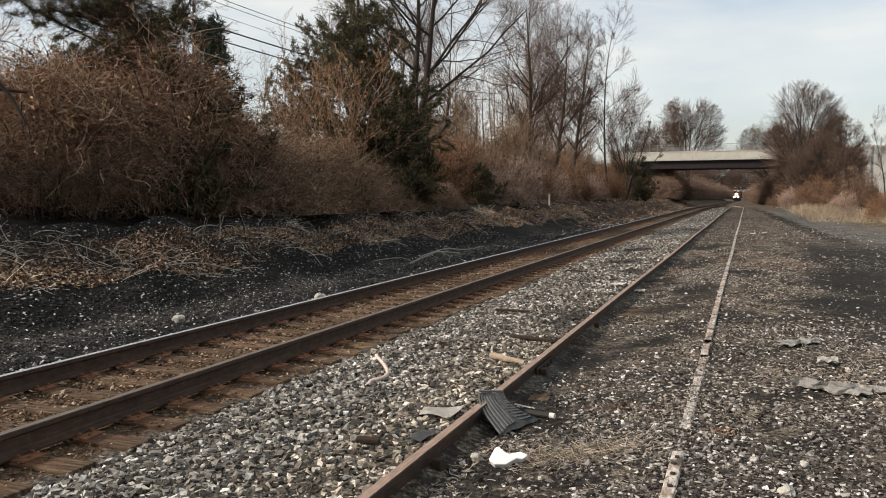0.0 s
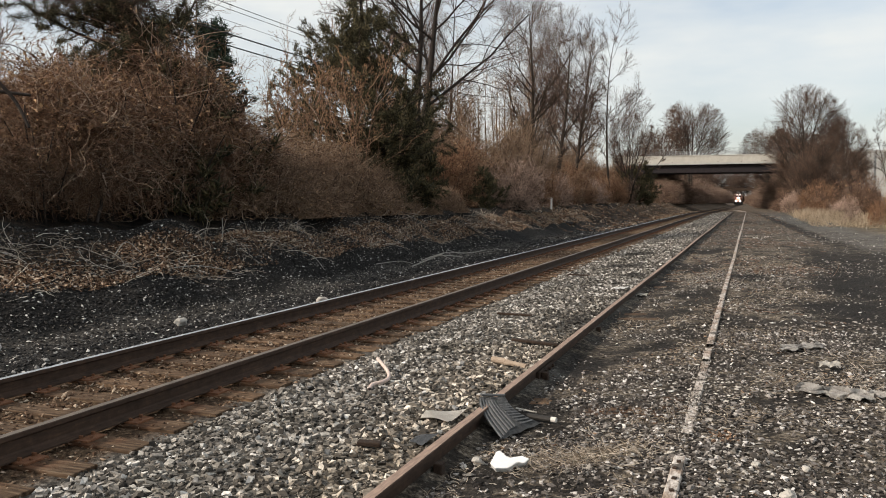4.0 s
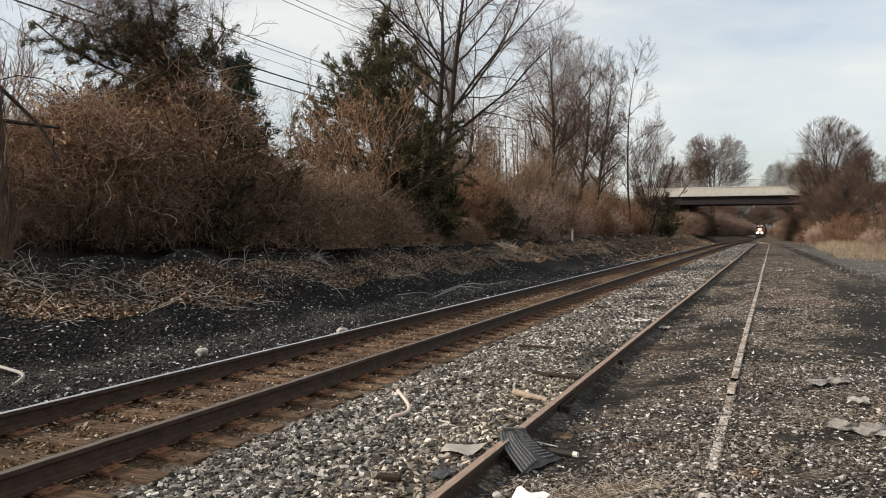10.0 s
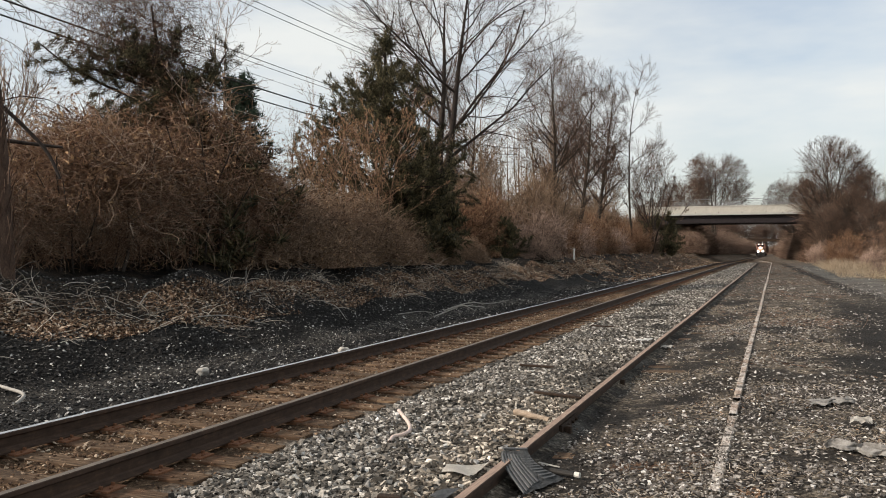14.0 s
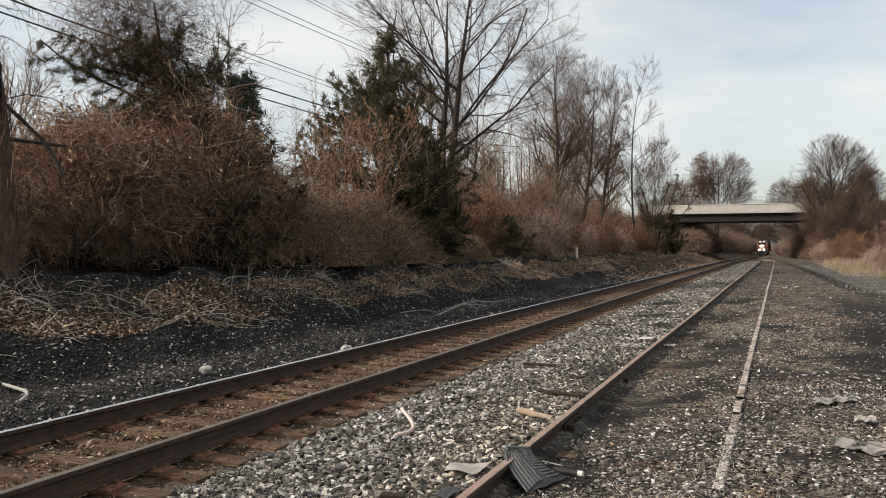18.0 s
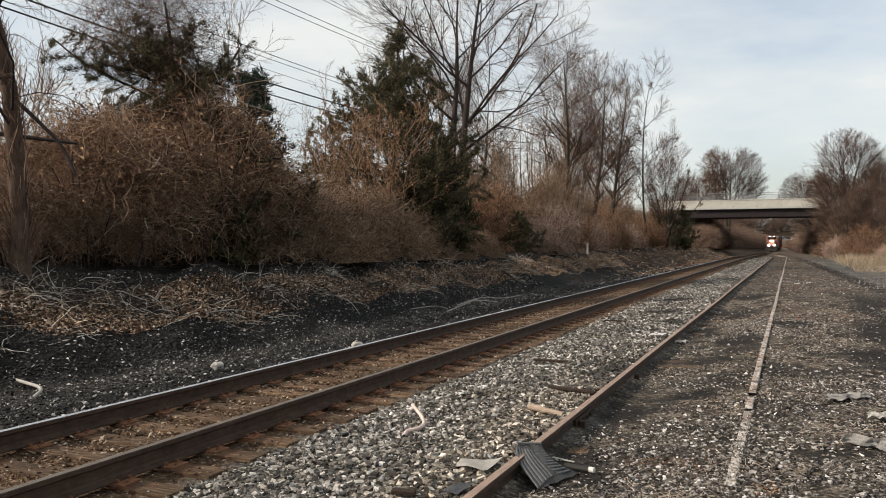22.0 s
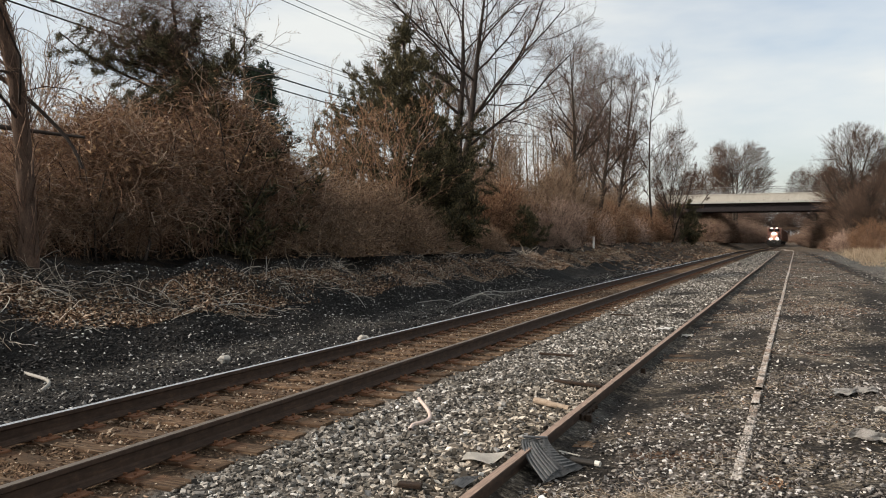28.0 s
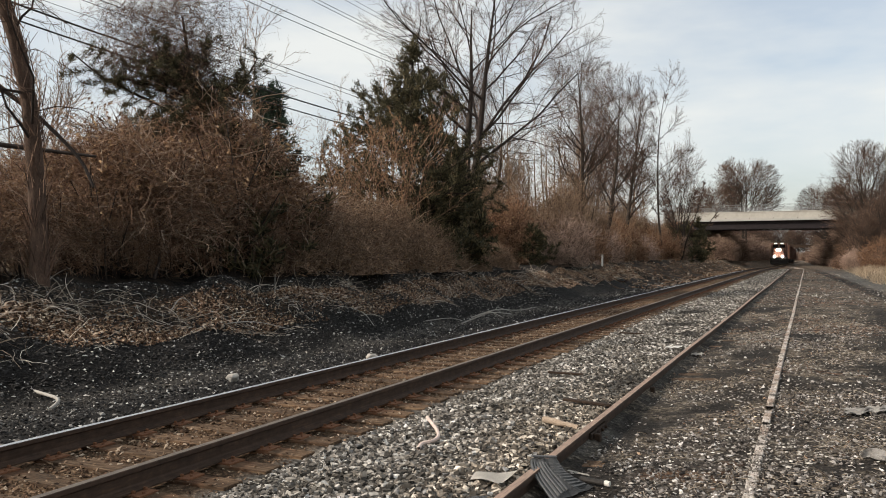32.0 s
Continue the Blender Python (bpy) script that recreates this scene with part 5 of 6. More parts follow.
for x, y, turn, size in ((5.2, 108, 84, 1.2), (7.5, 104, 80, 1.5), (11.5, 100, 70, 1.8), (6.8, 93, 95, 1.0), (9.6, 86, 80, 1.2), (14.0, 88, 60, 1.1), (5.6, 124, 92, 1.7),
                         (9.0, 112, 80, 1.9), (14, 110, 60, 1.1), (19, 104, 70, 0.9), (6.6, 134, 90, 1.5), (7.0, 144, 86, 1.5), (7.6, 76, 80, 0.8), (9.2, 67, 70, 0.7), (7.3, 55, 60, 0.42), (6.4, 60, 80, 0.4),
                         (9.6, 59, 100, 0.6), (12.5, 70, 50, 0.9), (16, 78, 50, 1.3), (6.0, 84, 80, 0.7), (11.5, 62, 60, 0.7)):
    plant("brush", (BUSH_DARK, BUSH_RUSSET, BRAMBLE_C, BUSH_DARK, BUSH_PALE)[int(x * 7 + y) % 5], at(x, y, turn, size), "tangle of russet and tan winter brush beside the lane", "bush", "brush beside the lane")
# far brush wears the twig colour paled for haze
far_brush = [(6.6 + 0.9 * math.sin(k * 2.1), 160 + 16 * k, 90 + 14 * math.sin(k), 1.6 + 0.05 * k) for k in range(17)]
far_brush += [(-14.4 + 0.9 * math.sin(k * 1.7), 150 + 16 * k, 90 + 14 * math.sin(k), 1.4 + 0.05 * k) for k in range(18)]
far_brush += [(11 + 5 * (k % 2), 165 + 22 * k, 40 * k, 2.4) for k in range(11)] + [(-19 - 5 * (k % 2), 160 + 22 * k, 40 * k, 2.4) for k in range(11)]
far_brush += [(-40 + 7 * k, 560 + 9 * (k % 3), 33 * k, 2.0) for k in range(11)]
for x, y, turn, size in far_brush:
    plant("brush", SCRUB_HAZE, at(x, y, turn, size), "dry brush along the far line, paled to stand for haze", "bush", "brush along the far line")
far_trees = [(-20 + 1.5 * math.sin(k), 165 + 24 * k, 77 * k, 0.8 + 0.03 * k) for k in range(11)] + [(7 + 2 * math.sin(k * 2), 175 + 24 * k, 91 * k, 0.7 + 0.03 * k) for k in range(10)]
far_trees += [(-40 + 5.0 * k, 590 + 12 * (k % 3), 70 * k, 1.55 + 0.15 * (k % 3)) for k in range(16)]
far_trees += [(-30 + 24 * (k % 2), 215 + 30 * k, 50 * k, 1.0) for k in range(8) if k % 2 == 0]
for x, y, turn, size in far_trees:
    plant("bare_tree", ROUND, at(x, y, turn, size), "leafless tree far down the line", "tree", "trees far down the line")



def build_grass():
    r = np.random.default_rng(51)
    n = 2600
    t = 0.62 * r.uniform(0, 1, n) ** 1.3
    x = 4.2 + 2.9 * t + r.normal(0, 0.15, n)
    y = 70 - 14 * t + 4 * r.uniform(0, 1, n) ** 1.6 + r.normal(0, 0.4, n)
    keep = np.sin(x * 4.3 + 1) * np.sin(y * 1.1 + x) + 0.4 * np.sin(y * 3.7) > -0.15
    x, y = x[keep], y[keep]
    n = len(x)
    s = np.stack([x, y, land(x, y) - 0.02], 1)
    P = polyline(s, r.normal(0, 0.22, (n, 3)) + np.array([0, 0, 1]), r.uniform(0.25, 1.05, n) ** 1.3, 4, 0.14, -0.06, r)
    R = np.full((n, 1), 0.012) * np.array([[1, 0.9, 0.7, 0.25]])
    tagged(new("tall_grass", fast_mesh("tall_grass", *tubes(P, R, 3), M_GRASS)), "stand of tall straw-coloured dry grass by the lane", "grass", kind="stuff")


build_grass()


# ---- overhead cables ----
def build_cables():
    """Each runs along the line at x: its height at y = 30, its slope, its sag and its radius."""
    for x, z, slope, sag, rr in CABLES:
        y = np.linspace(-14, 72, 60)
        P = np.stack([np.full(60, x), y, z + slope * (y - 30) + sag * (y - 30) ** 2], 1)[None]
        me = fast_mesh("overhead_cable", *tubes(P, np.full((1, 60), rr), 5), M_WIRE)
        tagged(new("overhead_cable", me), "black overhead cable strung behind the trees", "cable", "overhead cables")


CABLES = [(-22, 9.16, -0.007, 0.0013, 0.034), (-22, 8.64, -0.009, 0.0013, 0.030), (-22, 10.48, 0.0, 0.0004, 0.017), (-22.3, 10.38, 0.0, 0.0004, 0.014), (-22, 9.74, -0.004, 0.0005, 0.010),
          (-22, 13.10, 0.010, 0.0007, 0.017), (-22, 12.80, 0.010, 0.0008, 0.017), (-22, 14.26, 0.0, 0.0004, 0.014), (-22.2, 14.52, 0.006, 0.0005, 0.014), (-22, 15.15, 0.0, 0.0003, 0.012), (-22.3, 15.6, 0.0, 0.0003, 0.012)]
build_cables()


# ---- the train ----
def emit(name, color, strength):
    k = Mat(name, 0.3)
    k.b.inputs["Base Color"].default_value = (*color, 1)
    k.b.inputs["Emission Color"].default_value = (*color, 1)
    k.b.inputs["Emission Strength"].default_value = strength
    return k.m


M_ORANGE = simple("orange_red_paint", (0.16, 0.078, 0.058), (0.23, 0.12, 0.092), 2.0, 0.5, 0.0, 0.05, 0.01)
M_BLACK = simple("black_grimy_steel", (0.012, 0.011, 0.010), (0.04, 0.036, 0.032), 3.0, 0.7, 0.2, 0.1, 0.01)
M_WAGON = simple("brown_wagon_paint", (0.07, 0.035, 0.024), (0.13, 0.065, 0.042), 1.4, 0.8, 0.0, 0.1, 0.01)
M_GLASS = Mat("dark_cab_glass", 0.08, 0.0, 0.6)
M_GLASS.b.inputs["Base Color"].default_value = (0.01, 0.012, 0.014, 1)
M_GLASS = M_GLASS.m
M_LAMP = emit("headlamp_glow", (1.0, 0.93, 0.82), 60.0)


def build_locomotive():
    """Front of the engine at y = 0, its body behind it, along +y."""
    loco = thing("locomotive", pose(0, 0, 0), "orange-red diesel locomotive with three glowing headlamps", "locomotive")
    bm = bmesh.new()
    add_box(bm, (2.7, 19.0, 0.35), (0, 9.6, 1.35), bevel=0.05)
    add_box(bm, (2.9, 0.25, 1.1), (0, 0.1, 0.85), bevel=0.05)
    part("frame", bm, M_BLACK, loco, "black underframe and pilot plate")
    bm = bmesh.new()
    add_box(bm, (2.0, 2.2, 1.75), (0, 1.7, 2.4), bevel=0.18, taper=0.86)
    part("nose", bm, M_ORANGE, loco, "sloping orange-red short nose")
    bm = bmesh.new()
    add_box(bm, (3.05, 2.5, 2.75), (0, 4.0, 2.95), bevel=0.16, taper=0.94)
    part("cab", bm, M_ORANGE, loco, "orange-red driver's cab")
    bm = bmesh.new()
    add_box(bm, (1.9, 13.2, 2.55), (0, 12.0, 2.8), bevel=0.12)
    add_box(bm, (2.6, 3.0, 0.8), (0, 16.6, 4.0), bevel=0.1)
    part("hood", bm, M_ORANGE, loco, "long engine hood")
    for sx in (-1, 1):
        bm = bmesh.new()
        add_box(bm, (0.95, 0.05, 0.62), (sx * 0.62, 2.72, 3.72), (8, 0, 0), bevel=0.02)
        part("windscreen", bm, M_GLASS, loco, "dark windscreen pane")
        box_part("number_board", (0.5, 0.08, 0.2), (sx * 0.55, 2.80, 4.22), M_LAMP_DIM, loco, "lit number board")
    bm = bmesh.new()
    for sx in (-0.22, 0.22):
        add_rod(bm, 0.19, 0.10, (sx, 0.62, 2.95), (90, 0, 0), 16)
    part("headlight", bm, M_LAMP, loco, "twin white headlight on the nose")
    for sx in (-1, 1):
        rod_part("ditch_light", 0.21, 0.10, (sx * 0.72, -0.06, 1.72), M_LAMP, loco, "glowing ditch light", (90, 0, 0), 16)
        bm = bmesh.new()
        add_rod(bm, 0.022, 1.1, (sx * 1.35, 0.1, 2.0), (0, 0, 0), 6)
        add_rod(bm, 0.022, 0.8, (sx * 0.97, 0.1, 2.5), (0, 90, 0), 6)
        part("handrail", bm, M_BLACK, loco)
    bm = bmesh.new()
    add_box(bm, (0.35, 0.5, 0.35), (0, -0.15, 0.85), bevel=0.06)
    part("coupler", bm, M_BLACK, loco, "black knuckle coupler")
    bm = bmesh.new()
    add_box(bm, (2.6, 0.2, 0.5), (0, 0.0, 0.4), (-14, 0, 0), bevel=0.04)
    part("snow_plough", bm, M_BLACK, loco)
    for ty in (4.0, 15.5):
        bogie = box_part("bogie", (2.3, 3.9, 0.55), (0, ty, 0.72), M_BLACK, loco, "", bevel=0.06)
        for wy in (-1.5, 0, 1.5):
            for sx in (-1, 1):
                rod_part("wheel", 0.5, 0.13, (sx * 0.75, ty + wy, 0.5), M_RUST_DK, bogie, "", (0, 90, 0), 20)
    bm = bmesh.new()
    add_rod(bm, 0.5, 3.6, (0, 9.8, 0.95), (90, 0, 0), 14)
    part("fuel_tank", bm, M_BLACK, loco)
    return loco


M_LAMP_DIM = emit("number_board_glow", (1.0, 0.9, 0.8), 1.4)


def build_wagon():
    wagon = thing("goods_wagon", pose(0, 0, 0), "brown high-sided goods wagon behind the locomotive", "wagon", "wagons of the train")
    bm = bmesh.new()
    add_box(bm, (3.0, 15.5, 3.0), (0, 8.2, 2.75), bevel=0.05)
    part("body", bm, M_WAGON, wagon)
    for i in range(11):
        for sx in (-1, 1):
            box_part("rib", (0.08, 0.14, 2.9), (sx * 1.53, 0.9 + i * 1.46, 2.75), M_WAGON, wagon)
    box_part("frame", (1.4, 16.4, 0.4), (0, 8.2, 1.05), M_BLACK, wagon)
    for ty in (2.2, 14.2):
        bogie = box_part("bogie", (2.1, 2.3, 0.35), (0, ty, 0.62), M_BLACK, wagon)
        for wy in (-0.85, 0.85):
            for sx in (-1, 1):
                rod_part("wheel", 0.42, 0.13, (sx * 0.75, ty + wy, 0.42), M_RUST_DK, bogie, "", (0, 90, 0), 16)
    return wagon


LOCO = build_locomotive()
WAGONS = [build_wagon()]
for _ in range(4):
    WAGONS.append(copy_thing(WAGONS[0], pose(0, 0, 0)))

TRAIN_AT = [(0, 366), (6, 338), (12, 306), (18, 268), (24, 226), (28, 196), (32, 164)]


def motions():
    xc = (MAIN_L + MAIN_R) / 2
    fine = []
    for (t0, y0), (t1, y1) in zip(TRAIN_AT[:-1], TRAIN_AT[1:]):
        fine += [(t0 + (t1 - t0) * k / 4, y0 + (y1 - y0) * k / 4) for k in range(4)]
    fine.append(TRAIN_AT[-1])
    for ob, back in [(LOCO, 0.0)] + [(w, 20.6 + i * 17.2) for i, w in enumerate(WAGONS)]:
        walk(ob, [(t, pose(xc + float(bend_x(y + back)), y + back, MAIN_TOP + float(dip(y + back)), 0, 0, 0)) for t, y in fine])



# ---- litter and cast-off things ----
M_RUBBER = simple("grey_worn_rubber", (0.055, 0.056, 0.057), (0.14, 0.142, 0.143), 30.0, 0.8, 0.0, 0.4, 0.004)
M_FOAM = simple("white_foam", (0.74, 0.73, 0.70), (0.88, 0.87, 0.85), 25.0, 0.8, 0.0, 0.3, 0.004)
M_CARD = simple("dirty_white_board", (0.48, 0.45, 0.40), (0.68, 0.645, 0.59), 14.0, 0.85, 0.0, 0.2, 0.003)
M_PINK = simple("faded_pink_hose", (0.46, 0.34, 0.29), (0.68, 0.56, 0.50), 20.0, 0.6, 0.0, 0.2, 0.003)
M_WOOD = simple("split_bare_wood", (0.20, 0.145, 0.10), (0.40, 0.32, 0.245), 18.0, 0.85, 0.0, 0.5, 0.006)
M_SLATE = simple("grey_sheet", (0.085, 0.09, 0.095), (0.16, 0.165, 0.17), 12.0, 0.8, 0.0, 0.2, 0.003)
M_BAG = simple("grimy_pale_plastic", (0.27, 0.25, 0.23), (0.54, 0.52, 0.485), 16.0, 0.6, 0.0, 0.6, 0.01)
M_PIPE = simple("pale_grey_conduit", (0.24, 0.225, 0.20), (0.40, 0.38, 0.345), 12.0, 0.6, 0.0, 0.1, 0.003)
M_ROCK = simple("pale_rock", (0.30, 0.28, 0.25), (0.50, 0.47, 0.42), 12.0, 0.9, 0.0, 0.6, 0.01)
M_POST = simple("white_post_paint", (0.55, 0.54, 0.51), (0.74, 0.73, 0.70), 8.0, 0.8, 0.0, 0.1, 0.004)


def sheet_mesh(name, corners, thick, mat, nu=18, nv=12, bulge=None):
    """A bent sheet between four corners (a, b along its head; d, c along its foot)."""
    a, b, c, d = [Vector(p) for p in corners]
    bm = bmesh.new()
    grid = []
    for i in range(nu + 1):
        u = i / nu
        row = []
        for j in range(nv + 1):
            v = j / nv
            p = (a.lerp(b, v)).lerp(d.lerp(c, v), u)
            if bulge:
                p = p + bulge(u, v)
            row.append(bm.verts.new(p))
        grid.append(row)
    for i in range(nu):
        for j in range(nv):
            bm.faces.new((grid[i][j], grid[i + 1][j], grid[i + 1][j + 1], grid[i][j + 1]))
    bmesh.ops.solidify(bm, geom=bm.faces[:], thickness=thick)
    bmesh.ops.recalc_face_normals(bm, faces=bm.faces[:])
    me = bpy.data.meshes.new(name)
    bm.to_mesh(me)
    bm.free()
    me.materials.append(mat)
    return me


def build_tyre():
    tyre = thing("tyre_scrap", pose(-1.7, 5.7, 0), "torn grey tyre tread draped over the rusty siding rail", "tyre")
    o = Vector((1.7, -5.7, 0))
    a, b, c, d = [Vector(p) + o for p in ((-1.975, 5.93, 0.172), (-1.80, 6.05, 0.170), (-1.455, 5.84, 0.035), (-1.625, 5.37, 0.030))]

    def skin(u, v):
        p = a.lerp(b, v).lerp(d.lerp(c, v), u)
        sag = math.sin(math.pi * u)
        return p + Vector((-sag * (0.055 - 0.03 * v), -sag * (0.02 + 0.07 * v), sag * (0.035 - 0.02 * v) + 0.004 * math.sin(17 * v + 3 * u)))

    def ribbon(v_of, width, height, u0, u1, steps, name):
        bm = bmesh.new()
        prev = None
        for i in range(steps + 1):
            u = u0 + (u1 - u0) * i / steps
            v = v_of(u)
            row = []
            for dv, dz in ((0, -0.002), (0.18 * width, height), (0.82 * width, height), (width, -0.002)):
                p = skin(u, min(v + dv, 1.0))
                row.append(bm.verts.new(p + Vector((0.35 * dz, -0.35 * dz, dz))))
            if prev:
                for j in range(3):
                    bm.faces.new((prev[j], row[j], row[j + 1], prev[j + 1]))
            prev = row
        bmesh.ops.recalc_face_normals(bm, faces=bm.faces[:])
        part(name, bm, M_RUBBER, tyre)

    me = sheet_mesh("carcass", (a, b, c, d), 0.010, M_RUBBER, 22, 16, lambda u, v: skin(u, v) - a.lerp(b, v).lerp(d.lerp(c, v), u))
    child("carcass", me, tyre)
    for n in range(6):
        v0 = 0.01 + n * 0.083
        ribbon(lambda u: v0 + 0.055 * (n + 1) * 0.35 * math.sin(math.pi * u), 0.062, 0.008, 0.10 + 0.015 * n, 0.985 - 0.02 * n, 14, "tread_rib")
    # fine lugs across the inner half
    for n in range(9):
        u0 = 0.20 + n * 0.082
        bm = bmesh.new()
        quad = [skin(u0, 0.64), skin(u0 + 0.03, 0.64), skin(u0 + 0.03, 0.97), skin(u0, 0.97)]
        low = [bm.verts.new(q) for q in quad]
        top = [bm.verts.new(q + Vector((0.001, -0.001, 0.006))) for q in quad]
        bm.faces.new(top)
        for k in range(4):
            bm.faces.new((low[k], low[(k + 1) % 4], top[(k + 1) % 4], top[k]))
        bmesh.ops.recalc_face_normals(bm, faces=bm.faces[:])
        part("tread_lug", bm, M_RUBBER, tyre)
    bm = bmesh.new()
    add_box(bm, (0.20, 0.035, 0.016), (-0.185, 0.30, 0.182), (0, 4, 34), bevel=0.006)
    part("bead", bm, M_RUBBER, tyre, "folded dark edge of the tread")


build_tyre()


bent_rod("hose_piece", [(-3.49, 7.22, 0.13), (-3.22, 6.90, 0.085), (-3.10, 6.66, 0.08), (-3.09, 6.50, 0.08), (-3.17, 6.43, 0.07), (-3.12, 6.28, 0.06)], 0.017,
         M_PINK, "bent piece of faded pink hose lying on the crushed stone", "hose")
bent_rod("conduit_piece", [(-10.3, 7.9, -0.12), (-9.6, 7.66, -0.12), (-9.1, 7.52, -0.13), (-8.92, 7.40, -0.15), (-8.93, 7.28, -0.22)], 0.024,
         M_PIPE, "curved pale conduit lying in black cinders", "pipe")


def build_small_things():
    # wood billet with a rough end
    billet = thing("wood_billet", pose(-2.214, 7.594, 0.105, 0, 3, -22), "split tan wood billet beside the rusty rail", "wood")
    bm = bmesh.new()
    vs = add_rod(bm, 0.034, 0.43, (0, 0, 0), (0, 90, 0), 10, 0.028)
    bmesh.ops.subdivide_edges(bm, edges=[e for e in bm.edges if abs(e.verts[0].co.x - e.verts[1].co.x) > 0.3], cuts=6)
    for v in bm.verts:
        v.co += 0.008 * Vector((noise.noise(v.co * 30), noise.noise(v.co * 21), noise.noise(v.co * 27)))
    part("billet", bm, M_WOOD, billet)
    bm = bmesh.new()
    add_box(bm, (0.07, 0.05, 0.035), (0.205, 0.005, -0.01), (20, 10, 0), bevel=0.01)
    part("charred_end", bm, M_RUST_DK, billet, "dark charred end")
    # scrap of board, folded
    me = sheet_mesh("board_scrap", [(-0.13, -0.09, 0), (-0.14, 0.05, 0.012), (0.14, 0.19, 0.035), (0.10, -0.08, 0.0)], 0.012, M_CARD, 10, 8,
                    lambda u, v: Vector((0, 0, 0.014 * math.sin(4 * u + 2 * v))))
    thing("board_scrap", pose(-2.13, 5.48, 0.115), "scrap of dirty white board on the crushed stone", "debris", data=me)
    me = sheet_mesh("slate_scrap", [(-0.06, -0.05, 0), (-0.05, 0.05, 0.01), (0.08, 0.16, 0.02), (0.05, -0.08, 0.0)], 0.008, M_SLATE, 4, 4,
                    lambda u, v: Vector((0, 0, 0.006 * math.sin(5 * u))))
    thing("sheet_scrap", pose(-2.06, 4.9, 0.11), "thin grey sheet scrap beside the siding rail", "debris", data=me)
    # torn foam
    bm = bmesh.new()
    outline = ((-0.13, 0.0), (-0.09, 0.085), (-0.065, 0.10), (-0.03, 0.065), (0.0, 0.05), (0.075, 0.07), (0.125, 0.05), (0.09, 0.015), (0.05, 0.02), (-0.02, -0.03), (-0.095, -0.035))
    front = [bm.verts.new((u, -0.028 + 0.012 * math.sin(9 * u), v)) for u, v in outline]
    back = [bm.verts.new((u * 0.92, 0.028 + 0.012 * math.sin(7 * u), v * 0.93 + 0.002)) for u, v in outline]
    bm.faces.new(front)
    bm.faces.new(back[::-1])
    for k in range(len(outline)):
        bm.faces.new((front[k - 1], back[k - 1], back[k], front[k]))
    bmesh.ops.recalc_face_normals(bm, faces=bm.faces[:])
    bmesh.ops.bevel(bm, geom=bm.edges[:], offset=0.008, segments=2, affect="EDGES", profile=0.6)
    bmesh.ops.transform(bm, verts=bm.verts[:], matrix=pose(0, 0, 0.0, -50, 0, 18))
    me = bpy.data.meshes.new("foam")
    bm.to_mesh(me)
    bm.free()
    me.materials.append(M_FOAM)
    thing("foam_scrap", pose(-1.39, 4.79, 0.045), "torn scrap of bright white foam on dark dirt", "debris", data=me)
    # tube beside the tyre
    tube = thing("cable_end", pose(-1.49, 5.93, 0.055, 0, 0, -12), "short black cable end with a dirty white plug", "cable")
    rod_part("sleeve", 0.022, 0.20, (0, 0, 0), M_BLACK, tube, "black rubber sleeve", (0, 90, 0), 10)
    rod_part("plug", 0.021, 0.045, (0.12, 0.004, 0), M_CARD, tube, "white plug", (0, 90, 0), 10)
    me = sheet_mesh("splinter", [(-0.1, 0.0, 0), (-0.1, 0.025, 0.004), (0.1, 0.02, 0.0), (0.1, -0.012, 0.0)], 0.012, M_CARD, 5, 2)
    thing("wood_splinter", pose(-1.64, 6.08, 0.06, 0, 0, -18), "pale flat wood splinter beside the tyre scrap", "wood", data=me)
    # paper and plastic on the dirt
    me = sheet_mesh("white_wrapper", [(-0.11, -0.05, 0), (-0.1, 0.08, 0.01), (0.16, 0.2, 0.02), (0.12, 0.05, 0)], 0.006, M_FOAM, 8, 6,
                    lambda u, v: Vector((0, 0, 0.02 * abs(math.sin(7 * u + 4 * v)))))
    thing("wrapper", pose(-2.16, 14.25, 0.135), "flat white wrapper between the tracks", "debris", data=me)
    me = sheet_mesh("rag", [(-0.22, -0.2, 0), (-0.2, 0.05, 0.01), (0.22, 0.42, 0.01), (0.2, 0.2, 0)], 0.008, M_BAG, 16, 12,
                    lambda u, v: Vector((0.03 * math.sin(11 * v), 0.03 * math.sin(13 * u), 0.032 * abs(math.sin(9 * u + 5 * v)))))
    thing("rag", pose(0.53, 9.1, 0.14), "torn whitish rag trodden into the dirt", "debris", data=me)
    me = sheet_mesh("bag", [(-0.36, -0.02, 0), (-0.26, 0.08, 0.02), (0.40, 0.06, 0.0), (0.15, -0.20, 0.0)], 0.012, M_BAG, 40, 30,
                    lambda u, v: Vector((0.03 * math.sin(13 * v + 5 * u), 0.035 * math.sin(17 * u), 0.055 * abs(math.sin(4 * u + 9 * v)) * (1 - abs(2 * v - 1) * 0.7) + 0.02 * math.sin(13 * u + 27 * v) * math.sin(19 * v))))
    thing("plastic_bag", pose(0.72, 7.2, 0.135), "flattened grimy pale plastic bag on gravel", "bag", data=me)
    for x, y in ((0.22, 33.6), (0.65, 34.7), (0.73, 8.26), (-1.75, 14.3)):
        me = sheet_mesh("paper", [(-0.09, -0.06, 0), (-0.08, 0.09, 0.01), (0.1, 0.1, 0.02), (0.09, -0.08, 0)], 0.006, M_CARD, 6, 4,
                        lambda u, v: Vector((0, 0, 0.03 * abs(math.sin(6 * u + 3 * v)))))
        thing("paper_scrap", pose(x, y, float(land(x, y)) + 0.03), "crumpled pale paper scrap on the dirt", "debris", "paper scraps", data=me)
